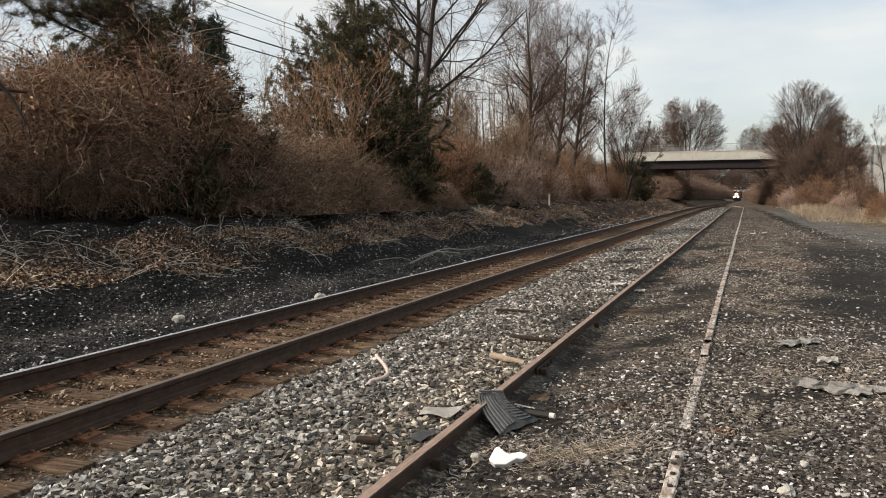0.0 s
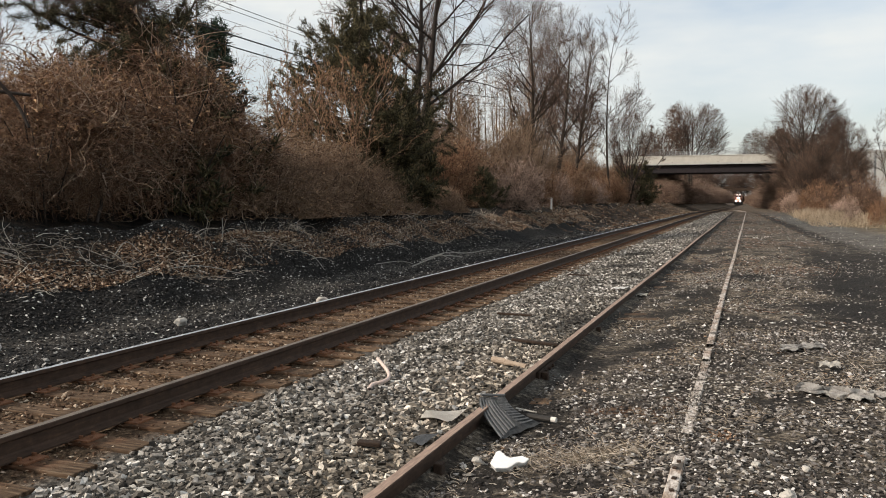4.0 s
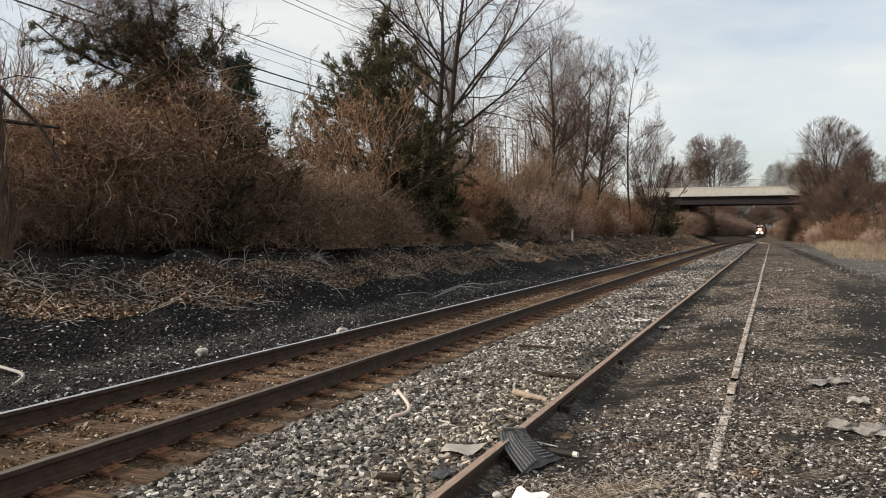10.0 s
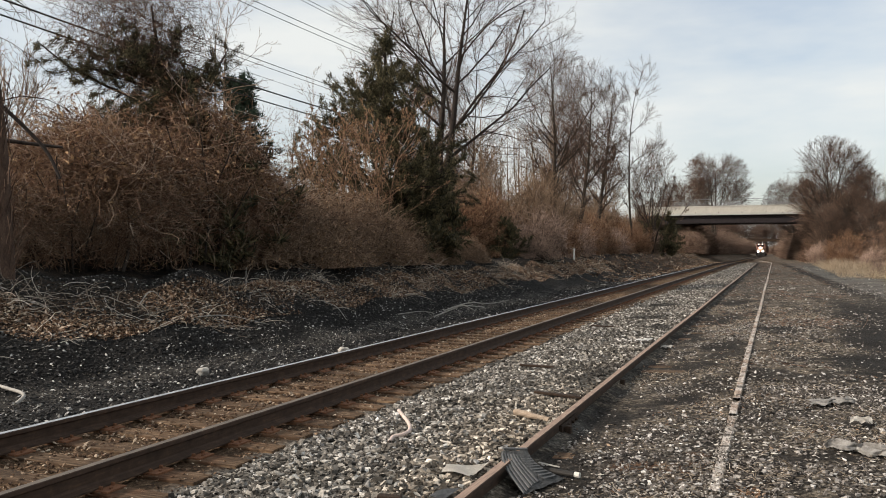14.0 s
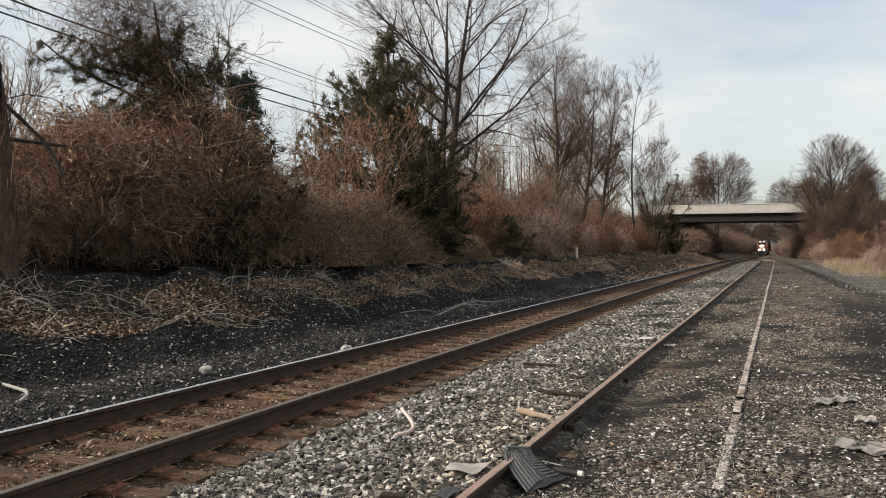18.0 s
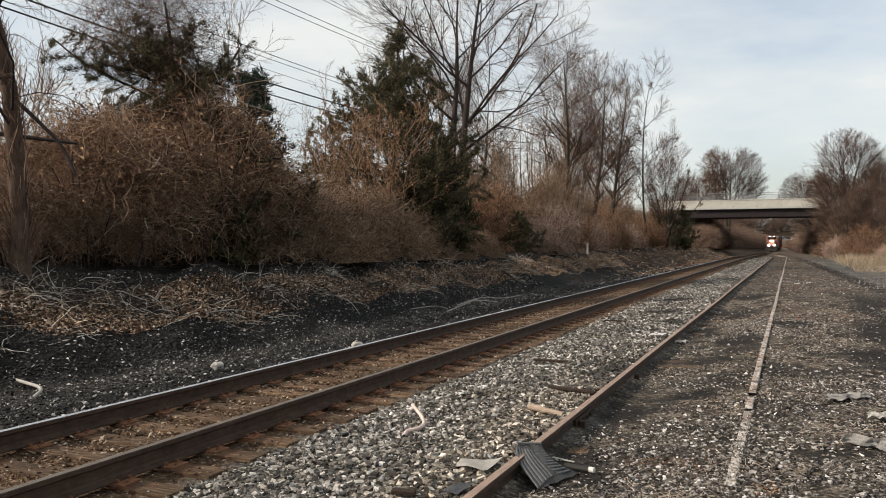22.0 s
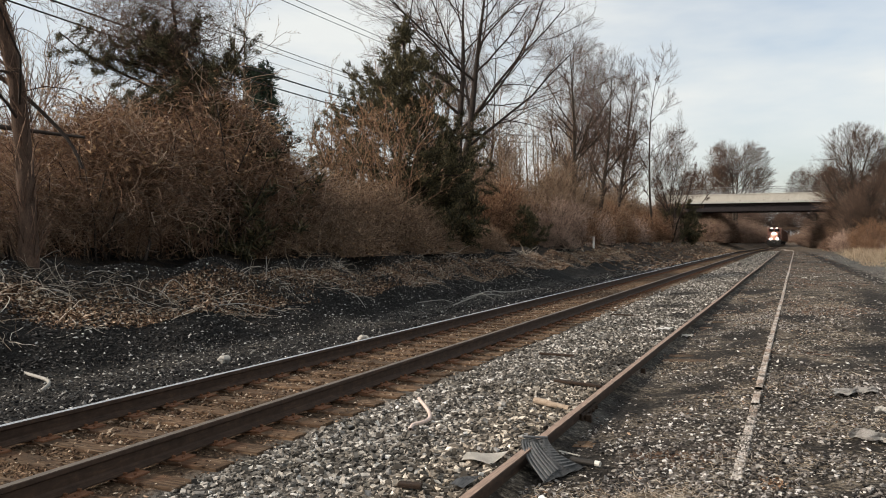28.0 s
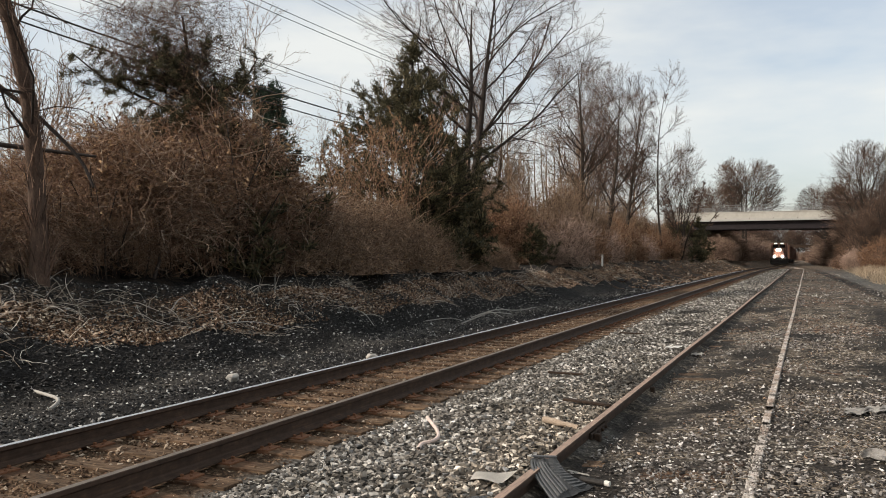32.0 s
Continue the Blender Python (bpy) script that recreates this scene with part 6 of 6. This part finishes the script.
    # single rocks
    for x, y, s, z in ((-7.55, 9.2, 0.085, 0.0), (0.063, 5.1, 0.026, 0.135), (0.344, 5.12, 0.026, 0.135), (0.229, 4.6, 0.044, 0.135), (-1.635, 4.865, 0.036, 0.03), (-6.46, 11.3, 0.10, 0.10)):
        bm = bmesh.new()
        bmesh.ops.create_icosphere(bm, subdivisions=3, radius=s)
        for v in bm.verts:
            v.co *= 1 + 0.42 * noise.noise(v.co / s * 1.1 + Vector((x * 7, y, 0))) + 0.10 * noise.cell(v.co / s * 1.6 + Vector((x * 3, y, 1)))
            v.co.z *= 0.72
        me = bpy.data.meshes.new("rock")
        bm.to_mesh(me)
        bm.free()
        me.materials.append(M_ROCK)
        thing("rock", pose(x, y, z), "pale rounded rock lying beside the track", "rock", "loose rocks", data=me)
    # marker post on the bank
    post = thing("marker_post", pose(-12.4, 52.5, float(land(-12.4, 52.5)) - 0.1), "short white marker post on the bank", "post")
    rod_part("shaft", 0.062, 0.95, (0, 0, 0.45), M_POST, post, "", (0, 0, 0), 10)
    rod_part("cap", 0.08, 0.10, (0, 0, 0.95), M_POST, post, "", (0, 0, 0), 10)
    # dark planks on the ballast
    for x, y, a, l in ((-3.16, 11.1, 8, 0.5), (-2.25, 8.75, -5, 0.55), (-3.4, 17.5, 10, 0.7), (-2.35, 4.72, 15, 0.16)):
        me_bm = bmesh.new()
        add_box(me_bm, (l, 0.07, 0.03), (0, 0, 0.02), (0, 2, 0), bevel=0.008)
        me = bpy.data.meshes.new("plank")
        me_bm.to_mesh(me)
        me_bm.free()
        me.materials.append(M_RUST_DK)
        thing("plank", pose(x, y, float(land(x, y)) + 0.02, 0, 0, a), "dark rotten plank lying on crushed stone", "wood", "rotten planks", data=me)
    # rail anchors on the siding rail
    for y in (7.4, 10.3, 4.6):
        bm = bmesh.new()
        add_box(bm, (0.06, 0.07, 0.10), (0, 0, 0), bevel=0.01)
        me = bpy.data.meshes.new("rail_anchor")
        bm.to_mesh(me)
        bm.free()
        me.materials.append(M_RUST_DK)
        thing("rail_anchor", pose(-1.80, y, 0.035), "rusty anchor clip against the siding rail", "clip", "rail anchors", data=me)


build_small_things()

# fallen branches, stakes and stalks on the bank
for pts, rr, lab in (([(-8.6, 20.0, -0.10), (-8.2, 20.5, 0.10), (-7.9, 20.3, 0.22), (-7.5, 21.0, 0.12)], 0.020, "bleached fallen branch by the rail"),
                     ([(-7.95, 20.35, 0.18), (-7.7, 19.8, 0.28), (-7.35, 19.9, 0.10)], 0.014, "bleached fallen branch by the rail"),
                     ([(-8.9, 21.4, -0.05), (-8.3, 21.9, 0.20), (-8.0, 22.8, 0.08), (-7.5, 23.2, 0.18)], 0.018, "bleached fallen branch by the rail"),
                     ([(-8.3, 21.9, 0.18), (-8.1, 21.3, 0.30), (-7.7, 21.5, 0.15)], 0.012, "bleached fallen branch by the rail"),
                     ([(-9.6, 19.8, -0.05), (-9.0, 20.2, 0.04), (-8.6, 20.0, -0.02)], 0.013, "bleached fallen branch by the rail"),
                     ([(-11.9, 32.6, 0.75), (-10.6, 31.0, 0.5), (-9.9, 29.9, 0.30)], 0.05, "fallen grey limb on the bank"),
                     ([(-12.0, 16.2, 0.5), (-12.0, 16.22, 1.3)], 0.014, "thin grey stake standing in dead leaves"),
                     ([(-11.7, 12.3, 0.6), (-11.65, 12.6, 0.98), (-11.5, 12.9, 0.62)], 0.013, "bent dry stalk on the bank"),
                     ([(-11.0, 12.9, 0.35), (-10.6, 13.6, 0.40), (-10.2, 14.6, 0.1)], 0.013, "bent dry stalk on the bank"),
                     ([(-10.9, 17.9, 0.4), (-10.3, 17.7, 0.3), (-9.8, 17.3, 0.0)], 0.013, "bent dry stalk on the bank")):
    bent_rod("fallen_branch", pts, rr, M_PIPE if rr < 0.03 else M_BARK, lab, "branch", 6, 0.5, "fallen branches")


# ---- stones, straw and leaves, nearest last ----
def patch(x, y, s, o):
    """A smooth field between 0 and 1."""
    v = np.sin(x * s + o) * np.sin(y * s * 0.83 + 2 * o) + 0.6 * np.sin(x * s * 2.3 - y * s * 1.7 + o * 3) + 0.4 * np.sin(y * s * 3.9 + x * s * 0.7 + o)
    return np.clip(v * 0.33 + 0.5, 0, 1)


def clear_of_stains_shade(x, y):
    """1 on clean ground, near 0 on oil and cinders and the rail's painted shadow."""
    d = np.full(np.shape(x), 9.0)
    wx, wy = x + 0.16 * np.sin(y * 5.1) + 0.1 * np.sin(x * 9 + y * 3), y + 0.25 * np.sin(x * 4.3 + 1)
    for cx, cy, rx, ry in YARD_STAINS_SHADE:
        d = np.minimum(d, np.hypot((wx - cx) / rx, (wy - cy) / ry))
    soil = np.clip((x + 0.3 * np.sin(y * 0.9) - 0.95) / 0.5, 0, 1) * np.clip((y - 8.6) / 1.6, 0, 1) * np.clip((32 - y) / 6.0, 0, 1)
    return np.clip((d - 0.75) / 0.45, 0.07, 1) * (1 - 0.9 * soil)


def strew(r, x0, x1, y0, y1, density, lo, hi, lift=0.25, keep=None):
    n = int((x1 - x0) * (y1 - y0) * density)
    x, y = r.uniform(x0, x1, n), r.uniform(y0, y1, n)
    s = lo + (hi - lo) * r.uniform(0, 1, n) ** 1.6
    if keep is not None:
        ok = keep(x, y) > r.uniform(0, 1, n)
        x, y, s = x[ok], y[ok], s[ok]
    z = land_rough(x, y) + s * lift * r.uniform(-0.4, 1.8, len(x))
    return np.stack([x, y, z], 1), s


def build_stones():
    r = np.random.default_rng(77)
    bed = thing("ballast_bed", pose(0, 0, 0), "bed of grey and white crushed stone between the tracks", "ballast", kind="structure")
    fields = []
    for x0, x1, y0, y1, den, lo, hi, far in ((-4.05, -1.92, -7, 2.6, 150, 0.02, 0.035, True), (-4.02, -1.92, 2.6, 9, 1150, 0.009, 0.031, False), (-4.02, -1.92, 9, 18, 560, 0.012, 0.034, True),
                                             (-4.25, -1.92, 18, 34, 230, 0.020, 0.036, True), (-4.25, -1.92, 34, 62, 90, 0.020, 0.036, True), (-4.25, -1.92, 62, 110, 30, 0.026, 0.042, True)):
        fields.append(pebbles(*strew(r, x0, x1, y0, y1, den, lo, hi), r, 0.8, far))
    tagged(child("crushed_stone", fast_mesh("crushed_stone", *join_arrays(fields), M_STONE), bed), "joined crushed stone", kind="stuff")
    shapes = []
    for i in range(8):
        V, F = pebbles(np.zeros((1, 3)), np.array([0.021]), r)
        shapes.append(fast_mesh("stone", V, F, M_STONE_ONE))
    P, S = strew(r, -4.0, -2.0, 3.4, 7.5, 20, 0.018, 0.024, 0.8)
    for i in range(min(150, len(P))):
        child("stone", shapes[i % 8], bed, "", pose(*P[i], 0, 0, float(r.uniform(0, 360))))
    # sooty stone beyond the main line
    dark = thing("sooty_shoulder", pose(0, 0, 0), "shoulder of soot-black stone and cinders with white chips", "ballast", kind="structure")
    band = lambda x, y: 1 - 0.85 * np.clip(1 - np.abs(x + 9.1 + 0.15 * np.sin(y)) / 0.55, 0, 1) ** 0.5 - 0.8 * np.clip(1 - np.abs(x + 7.65 + 0.12 * np.sin(y * 0.7)) / 0.6, 0, 1) ** 0.5
    fields = [pebbles(*strew(r, -9.9, -6.3, -7, 4, 60, 0.02, 0.035), r, 0.8, True), pebbles(*strew(r, -9.9, -6.3, 4, 14, 720, 0.009, 0.030, 0.4, band), r, 0.8, True), pebbles(*strew(r, -9.9, -6.3, 14, 34, 220, 0.014, 0.034, 0.4, band), r, 0.8, True),
              pebbles(*strew(r, -9.6, -6.3, 34, 70, 40, 0.03, 0.05), r, 0.8, True), pebbles(*strew(r, -13.4, -9.9, 5, 34, 520, 0.009, 0.032, 0.4), r, 0.8, True)]
    tagged(child("cinder_stone", fast_mesh("cinder_stone", *join_arrays(fields), M_STONE_DARK), dark), kind="stuff")
    fields = [pebbles(*strew(r, -6.95, -6.3, 4, 40, 210, 0.010, 0.028, 0.6), r, 0.8, True), pebbles(*strew(r, -9.7, -8.6, 4, 30, 160, 0.008, 0.022, 0.5), r, 0.8, True)]
    tagged(child("grey_stone", fast_mesh("grey_stone", *join_arrays(fields), M_STONE), dark), kind="stuff")
    # tan chips in the cribs of the main line
    crib = thing("crib_stone", pose(0, 0, 0), "tan stone chips lying between the timber ties", "ballast", kind="structure")
    fields = [pebbles(*strew(r, -6.0, -4.7, -2, 30, 420, 0.008, 0.026, 0.8), r, 0.8, True), pebbles(*strew(r, -4.55, -4.05, 2.4, 30, 200, 0.009, 0.020, 0.4), r, 0.8, True)]
    P, S = strew(r, -6.6, -4.1, 2, 26, 110, 0.006, 0.018, 0.0)
    P[:, 2] = -0.002
    fields.append(pebbles(P, S, r, 0.7, True))
    tagged(child("tan_chips", fast_mesh("tan_chips", *join_arrays(fields), M_STONE_RUST), crib), kind="stuff")
    # grit and gravel over the siding and the dirt
    yard = thing("yard_gravel", pose(0, 0, 0), "loose gravel and pale chips trodden into dark dirt", "gravel", kind="structure")
    keep = lambda x, y: (0.06 + 1.3 * np.clip(patch(x, y, 1.7, 0.7) - 0.33, 0, 1)) * clear_of_stains_shade(x, y)
    pale = lambda x, y: 2.4 * np.clip(patch(x, y, 0.62, 2.7) - 0.42, 0, 1) * clear_of_stains_shade(x, y)
    fields = [pebbles(*strew(r, -1.78, 3.0, -5, 2.8, 90, 0.008, 0.022, 0.3, keep), r, 0.7, True), pebbles(*strew(r, -1.78, 3.0, 2.8, 8.5, 700, 0.004, 0.016, 0.35, keep), r, 0.6, True), pebbles(*strew(r, -1.8, 3.4, 8.5, 20, 330, 0.007, 0.019, 0.3, keep), r, 0.6, True),
              pebbles(*strew(r, -1.8, 6.0, 20, 40, 60, 0.012, 0.026, 0.3, keep), r, 0.7, True), pebbles(*strew(r, -1.8, 7.0, 40, 85, 9, 0.02, 0.04, 0.3, keep), r, 0.7, True)]
    P, S = strew(r, -0.45, -0.31, 5.3, 8.2, 1500, 0.003, 0.011, 0.0)
    P[:, 2] = SIDE_TOP + 0.002
    fields.append(pebbles(P, S, r, 0.7, True))
    tagged(child("grit", fast_mesh("grit", *join_arrays(fields), M_STONE_TAN), yard), kind="stuff")
    chips = lambda x, y: (np.where(y < 8, 0.42, 0.16) + np.where(y < 8, 0.9, 1.5) * np.clip(patch(x, y, 1.1, 4.2) - 0.28, 0, 1)) * (0.45 + 1.1 * patch(x, y, 0.62, 2.7)) * (0.22 + 0.78 * clear_of_stains_shade(x, y)) * np.where(x < -1.25, 0.45, 1.0)
    fields = [pebbles(*strew(r, -1.75, 2.8, 3.2, 6.6, 2600, 0.005, 0.019, 0.35, chips), r, 0.75), pebbles(*strew(r, -1.75, 3.0, 6.6, 10.5, 1500, 0.006, 0.020, 0.35, chips), r, 0.7, True),
              pebbles(*strew(r, -1.78, 3.2, 10.5, 22, 300, 0.009, 0.026, 0.35, chips), r, 0.7, True), pebbles(*strew(r, -1.78, 4.0, 22, 45, 50, 0.014, 0.032, 0.35, chips), r, 0.7, True)]
    tagged(child("gravel", fast_mesh("gravel", *join_arrays(fields), M_STONE_YARD), yard), kind="stuff")
    fields = [pebbles(*strew(r, -1.78, 3.0, 3.0, 9, 380, 0.006, 0.022, 0.4, pale), r, 0.5, True),
              pebbles(*strew(r, -1.8, 3.4, 9, 24, 260, 0.008, 0.022, 0.4, pale), r, 0.5, True)]
    tagged(child("pale_chips", fast_mesh("pale_chips", *join_arrays(fields), M_STONE_PALE), yard), kind="stuff")


def mat_stone_one():
    k = Mat("single_stone", 0.85, 0, 0.3)
    k.color(k.mix(1.0, k.ramp(k.rand(), [(0.0, (0.12, 0.115, 0.11)), (0.6, (0.27, 0.26, 0.245)), (1.0, (0.6, 0.59, 0.56))]),
                  k.ramp(k.noise(45, 3, 0.6), [(0.3, (0.65, 0.65, 0.65)), (0.7, (1.2, 1.2, 1.2))]), "MULTIPLY"))
    return k.m


M_STONE_ONE = mat_stone_one()
build_stones()


def build_litter():
    r = np.random.default_rng(88)

    def spots(n, x0, x1, y0, y1, s, o, power=1.5, thr=0.0):
        x, y = r.uniform(x0, x1, n), y0 + (y1 - y0) * r.uniform(0, 1, n) ** power
        ok = np.clip(patch(x, y, s, o) - thr, 0, 1) * 1.5 * clear_of_stains_shade(x, y) > r.uniform(0, 1, n)
        return x[ok], y[ok]

    # straw over the dirt
    x, y = spots(46000, -1.75, 2.8, 2.0, 26, 1.1, 0.3, 1.5, 0.42)
    n = len(x)
    s = np.stack([x, y, land_rough(x, y) + r.uniform(0.004, 0.03, n)], 1)
    P = polyline(s, r.normal(0, 1, (n, 3)) * np.array([1, 1, 0.16]), r.uniform(0.025, 0.10, n), 3, 0.3, -0.02, r)
    P[..., 2] = np.maximum(P[..., 2], land_rough(P[..., 0], P[..., 1]) + 0.004)
    R = np.repeat(r.uniform(0.0012, 0.0032, n)[:, None], 3, 1)
    tagged(new("straw", fast_mesh("straw", *tubes(P, R, 3), M_STRAW)), "dry straw scattered over trodden dirt", "straw", kind="stuff")
    # leaves on the dirt and in the siding
    x, y = spots(8000, -1.8, 3.0, 3.0, 24, 1.4, 1.9, 1.7, 0.42)
    c = np.stack([x, y, land_rough(x, y) + 0.02], 1)
    tagged(new("dead_leaf_scatter", leaf_mesh(c, r, 0.017, M_LEAF_LITTER, 0.7)), "brown dead leaves scattered on the dirt", "leaves", kind="stuff")
    # a drift of straw in the siding and a knot of red leaves beside it
    n = 800
    x, y = r.normal(-0.95, 0.2, n), r.normal(5.05, 0.10, n)
    y = y + 0.5 * (x + 1.0)
    P = polyline(np.stack([x, y, land_rough(x, y) + r.uniform(0.004, 0.035, n)], 1), r.normal(0, 1, (n, 3)) * np.array([1, 0.6, 0.15]), r.uniform(0.03, 0.11, n), 3, 0.25, -0.02, r)
    tagged(new("straw", fast_mesh("straw", *tubes(P, np.repeat(r.uniform(0.001, 0.0026, n)[:, None], 3, 1), 3), M_STRAW)), "drift of tan straw lying in the siding", "straw", kind="stuff")
    c = np.stack([r.normal(-0.13, 0.05, 60), r.normal(5.62, 0.07, 60), np.full(60, 0.135) + r.uniform(0, 0.03, 60)], 1)
    tagged(new("red_leaves", leaf_mesh(c, r, 0.02, M_LEAF_LITTER, 0.4)), "small knot of dead red leaves on gravel", "leaves", kind="stuff")
    # leaf litter on the bank
    x, y = spots(80000, -12.3, -10.6, 4, 60, 0.9, 0.9, 1.3, 0.22)
    c = np.stack([x, y, land_rough(x, y) + r.uniform(0.0, 0.06, len(x))], 1)
    tagged(new("leaf_litter", leaf_mesh(c, r, 0.042, M_LEAF_LITTER, 0.5)), "brown leaf litter covering the bank", "leaves", kind="stuff")
    # dry stalks on the bank, many fallen over
    x, y = spots(6500, -12.6, -10.5, 4, 60, 0.8, 2.6, 1.3, 0.36)
    n = len(x)
    s = np.stack([x, y, land_rough(x, y)], 1)
    way = r.normal(0, 1, (n, 3)) * np.array([1, 1, 0.35]) + np.array([0.2, 0, 0.45])
    P = polyline(s, way, r.uniform(0.2, 0.85, n), 5, 0.22, -0.17, r)
    P[..., 2] = np.maximum(P[..., 2], land_rough(P[..., 0], P[..., 1]) + 0.01)
    R = r.uniform(0.003, 0.010, n)[:, None] * np.linspace(1, 0.5, 5)[None]
    tagged(new("dry_stalks", fast_mesh("dry_stalks", *tubes(P, R, 3), M_STALK)), "pale dry stalks lying over the bank", "stalks", kind="stuff")
    # leaves and broken sticks strewn over the far shoulder
    x, y = r.uniform(-14.5, -7.2, 9000), r.uniform(48, 135, 9000)
    c = np.stack([x, y, land_rough(x, y) + r.uniform(0.0, 0.06, len(x))], 1)
    c = c[patch(x, y, 0.6, 1.7) > 0.38]
    tagged(new("far_litter", leaf_mesh(c, r, 0.11, M_LEAF_LITTER, 0.5)), "brown leaf litter and bark strewn along the far shoulder", "leaves", kind="stuff")
    n = 200
    x, y = r.uniform(-14.0, -8.6, n), r.uniform(44, 130, n)
    P = polyline(np.stack([x, y, land_rough(x, y) + 0.05], 1), r.normal(0, 1, (n, 3)) * np.array([1, 1, 0.15]), r.uniform(0.3, 1.8, n), 5, 0.2, -0.03, r)
    P[..., 2] = np.maximum(P[..., 2], land_rough(P[..., 0], P[..., 1]) + 0.02)
    tagged(new("broken_sticks", fast_mesh("broken_sticks", *tubes(P, r.uniform(0.008, 0.025, n)[:, None] * np.linspace(1, 0.5, 5)[None], 4), M_VINE)), "grey broken sticks lying along the far shoulder", "sticks", kind="stuff")
    # heap of pale stalks where the bank begins
    n = 90
    x, y = r.normal(-12.5, 0.35, n), r.normal(10.2, 1.0, n)
    s = np.stack([x, y, land_rough(x, y)], 1)
    P = polyline(s, r.normal(0, 1, (n, 3)) * np.array([1, 1, 0.3]) + np.array([0.5, 0, 0.7]), r.uniform(0.2, 0.6, n), 5, 0.16, -0.2, r)
    P[..., 2] = np.maximum(P[..., 2], land_rough(P[..., 0], P[..., 1]) + 0.01)
    tagged(new("stalk_heap", fast_mesh("stalk_heap", *tubes(P, r.uniform(0.003, 0.007, n)[:, None] * np.linspace(1, 0.5, 5)[None], 3), M_STALK)),
           "heap of pale dry stalks hanging over the bank", "stalks", kind="stuff")
    # low brown tufts and trodden grass along the siding
    x, y = spots(9000, -1.7, 2.4, 12, 90, 0.7, 1.3, 1.4, 0.40)
    n = len(x)
    s = np.stack([x, y, land_rough(x, y)], 1)
    P = polyline(s, r.normal(0, 1.0, (n, 3)) * np.array([1, 1, 0.2]) + np.array([0, 0, 0.35]), r.uniform(0.08, 0.3, n), 4, 0.25, -0.15, r)
    P[..., 2] = np.maximum(P[..., 2], land_rough(P[..., 0], P[..., 1]) + 0.006)
    tagged(new("brown_tufts", fast_mesh("brown_tufts", *tubes(P, np.full((n, 4), 0.004), 3), M_SCRUB)), "low brown tufts of dead grass along the siding", "grass", kind="stuff")
    # weeds along the foot of the brush beside the lane
    n = 2500
    x, y = r.uniform(3.5, 9, n), r.uniform(50, 90, n)
    s = np.stack([x, y, land(x, y)], 1)
    P = polyline(s, r.normal(0, 0.4, (n, 3)) + np.array([0, 0, 0.8]), r.uniform(0.2, 0.8, n), 4, 0.2, -0.08, r)
    tagged(new("dry_weeds", fast_mesh("dry_weeds", *tubes(P, np.full((n, 4), 0.01), 3), M_GRASS)), "low dry weeds beside the lane", "weeds", kind="stuff")


build_litter()


motions()
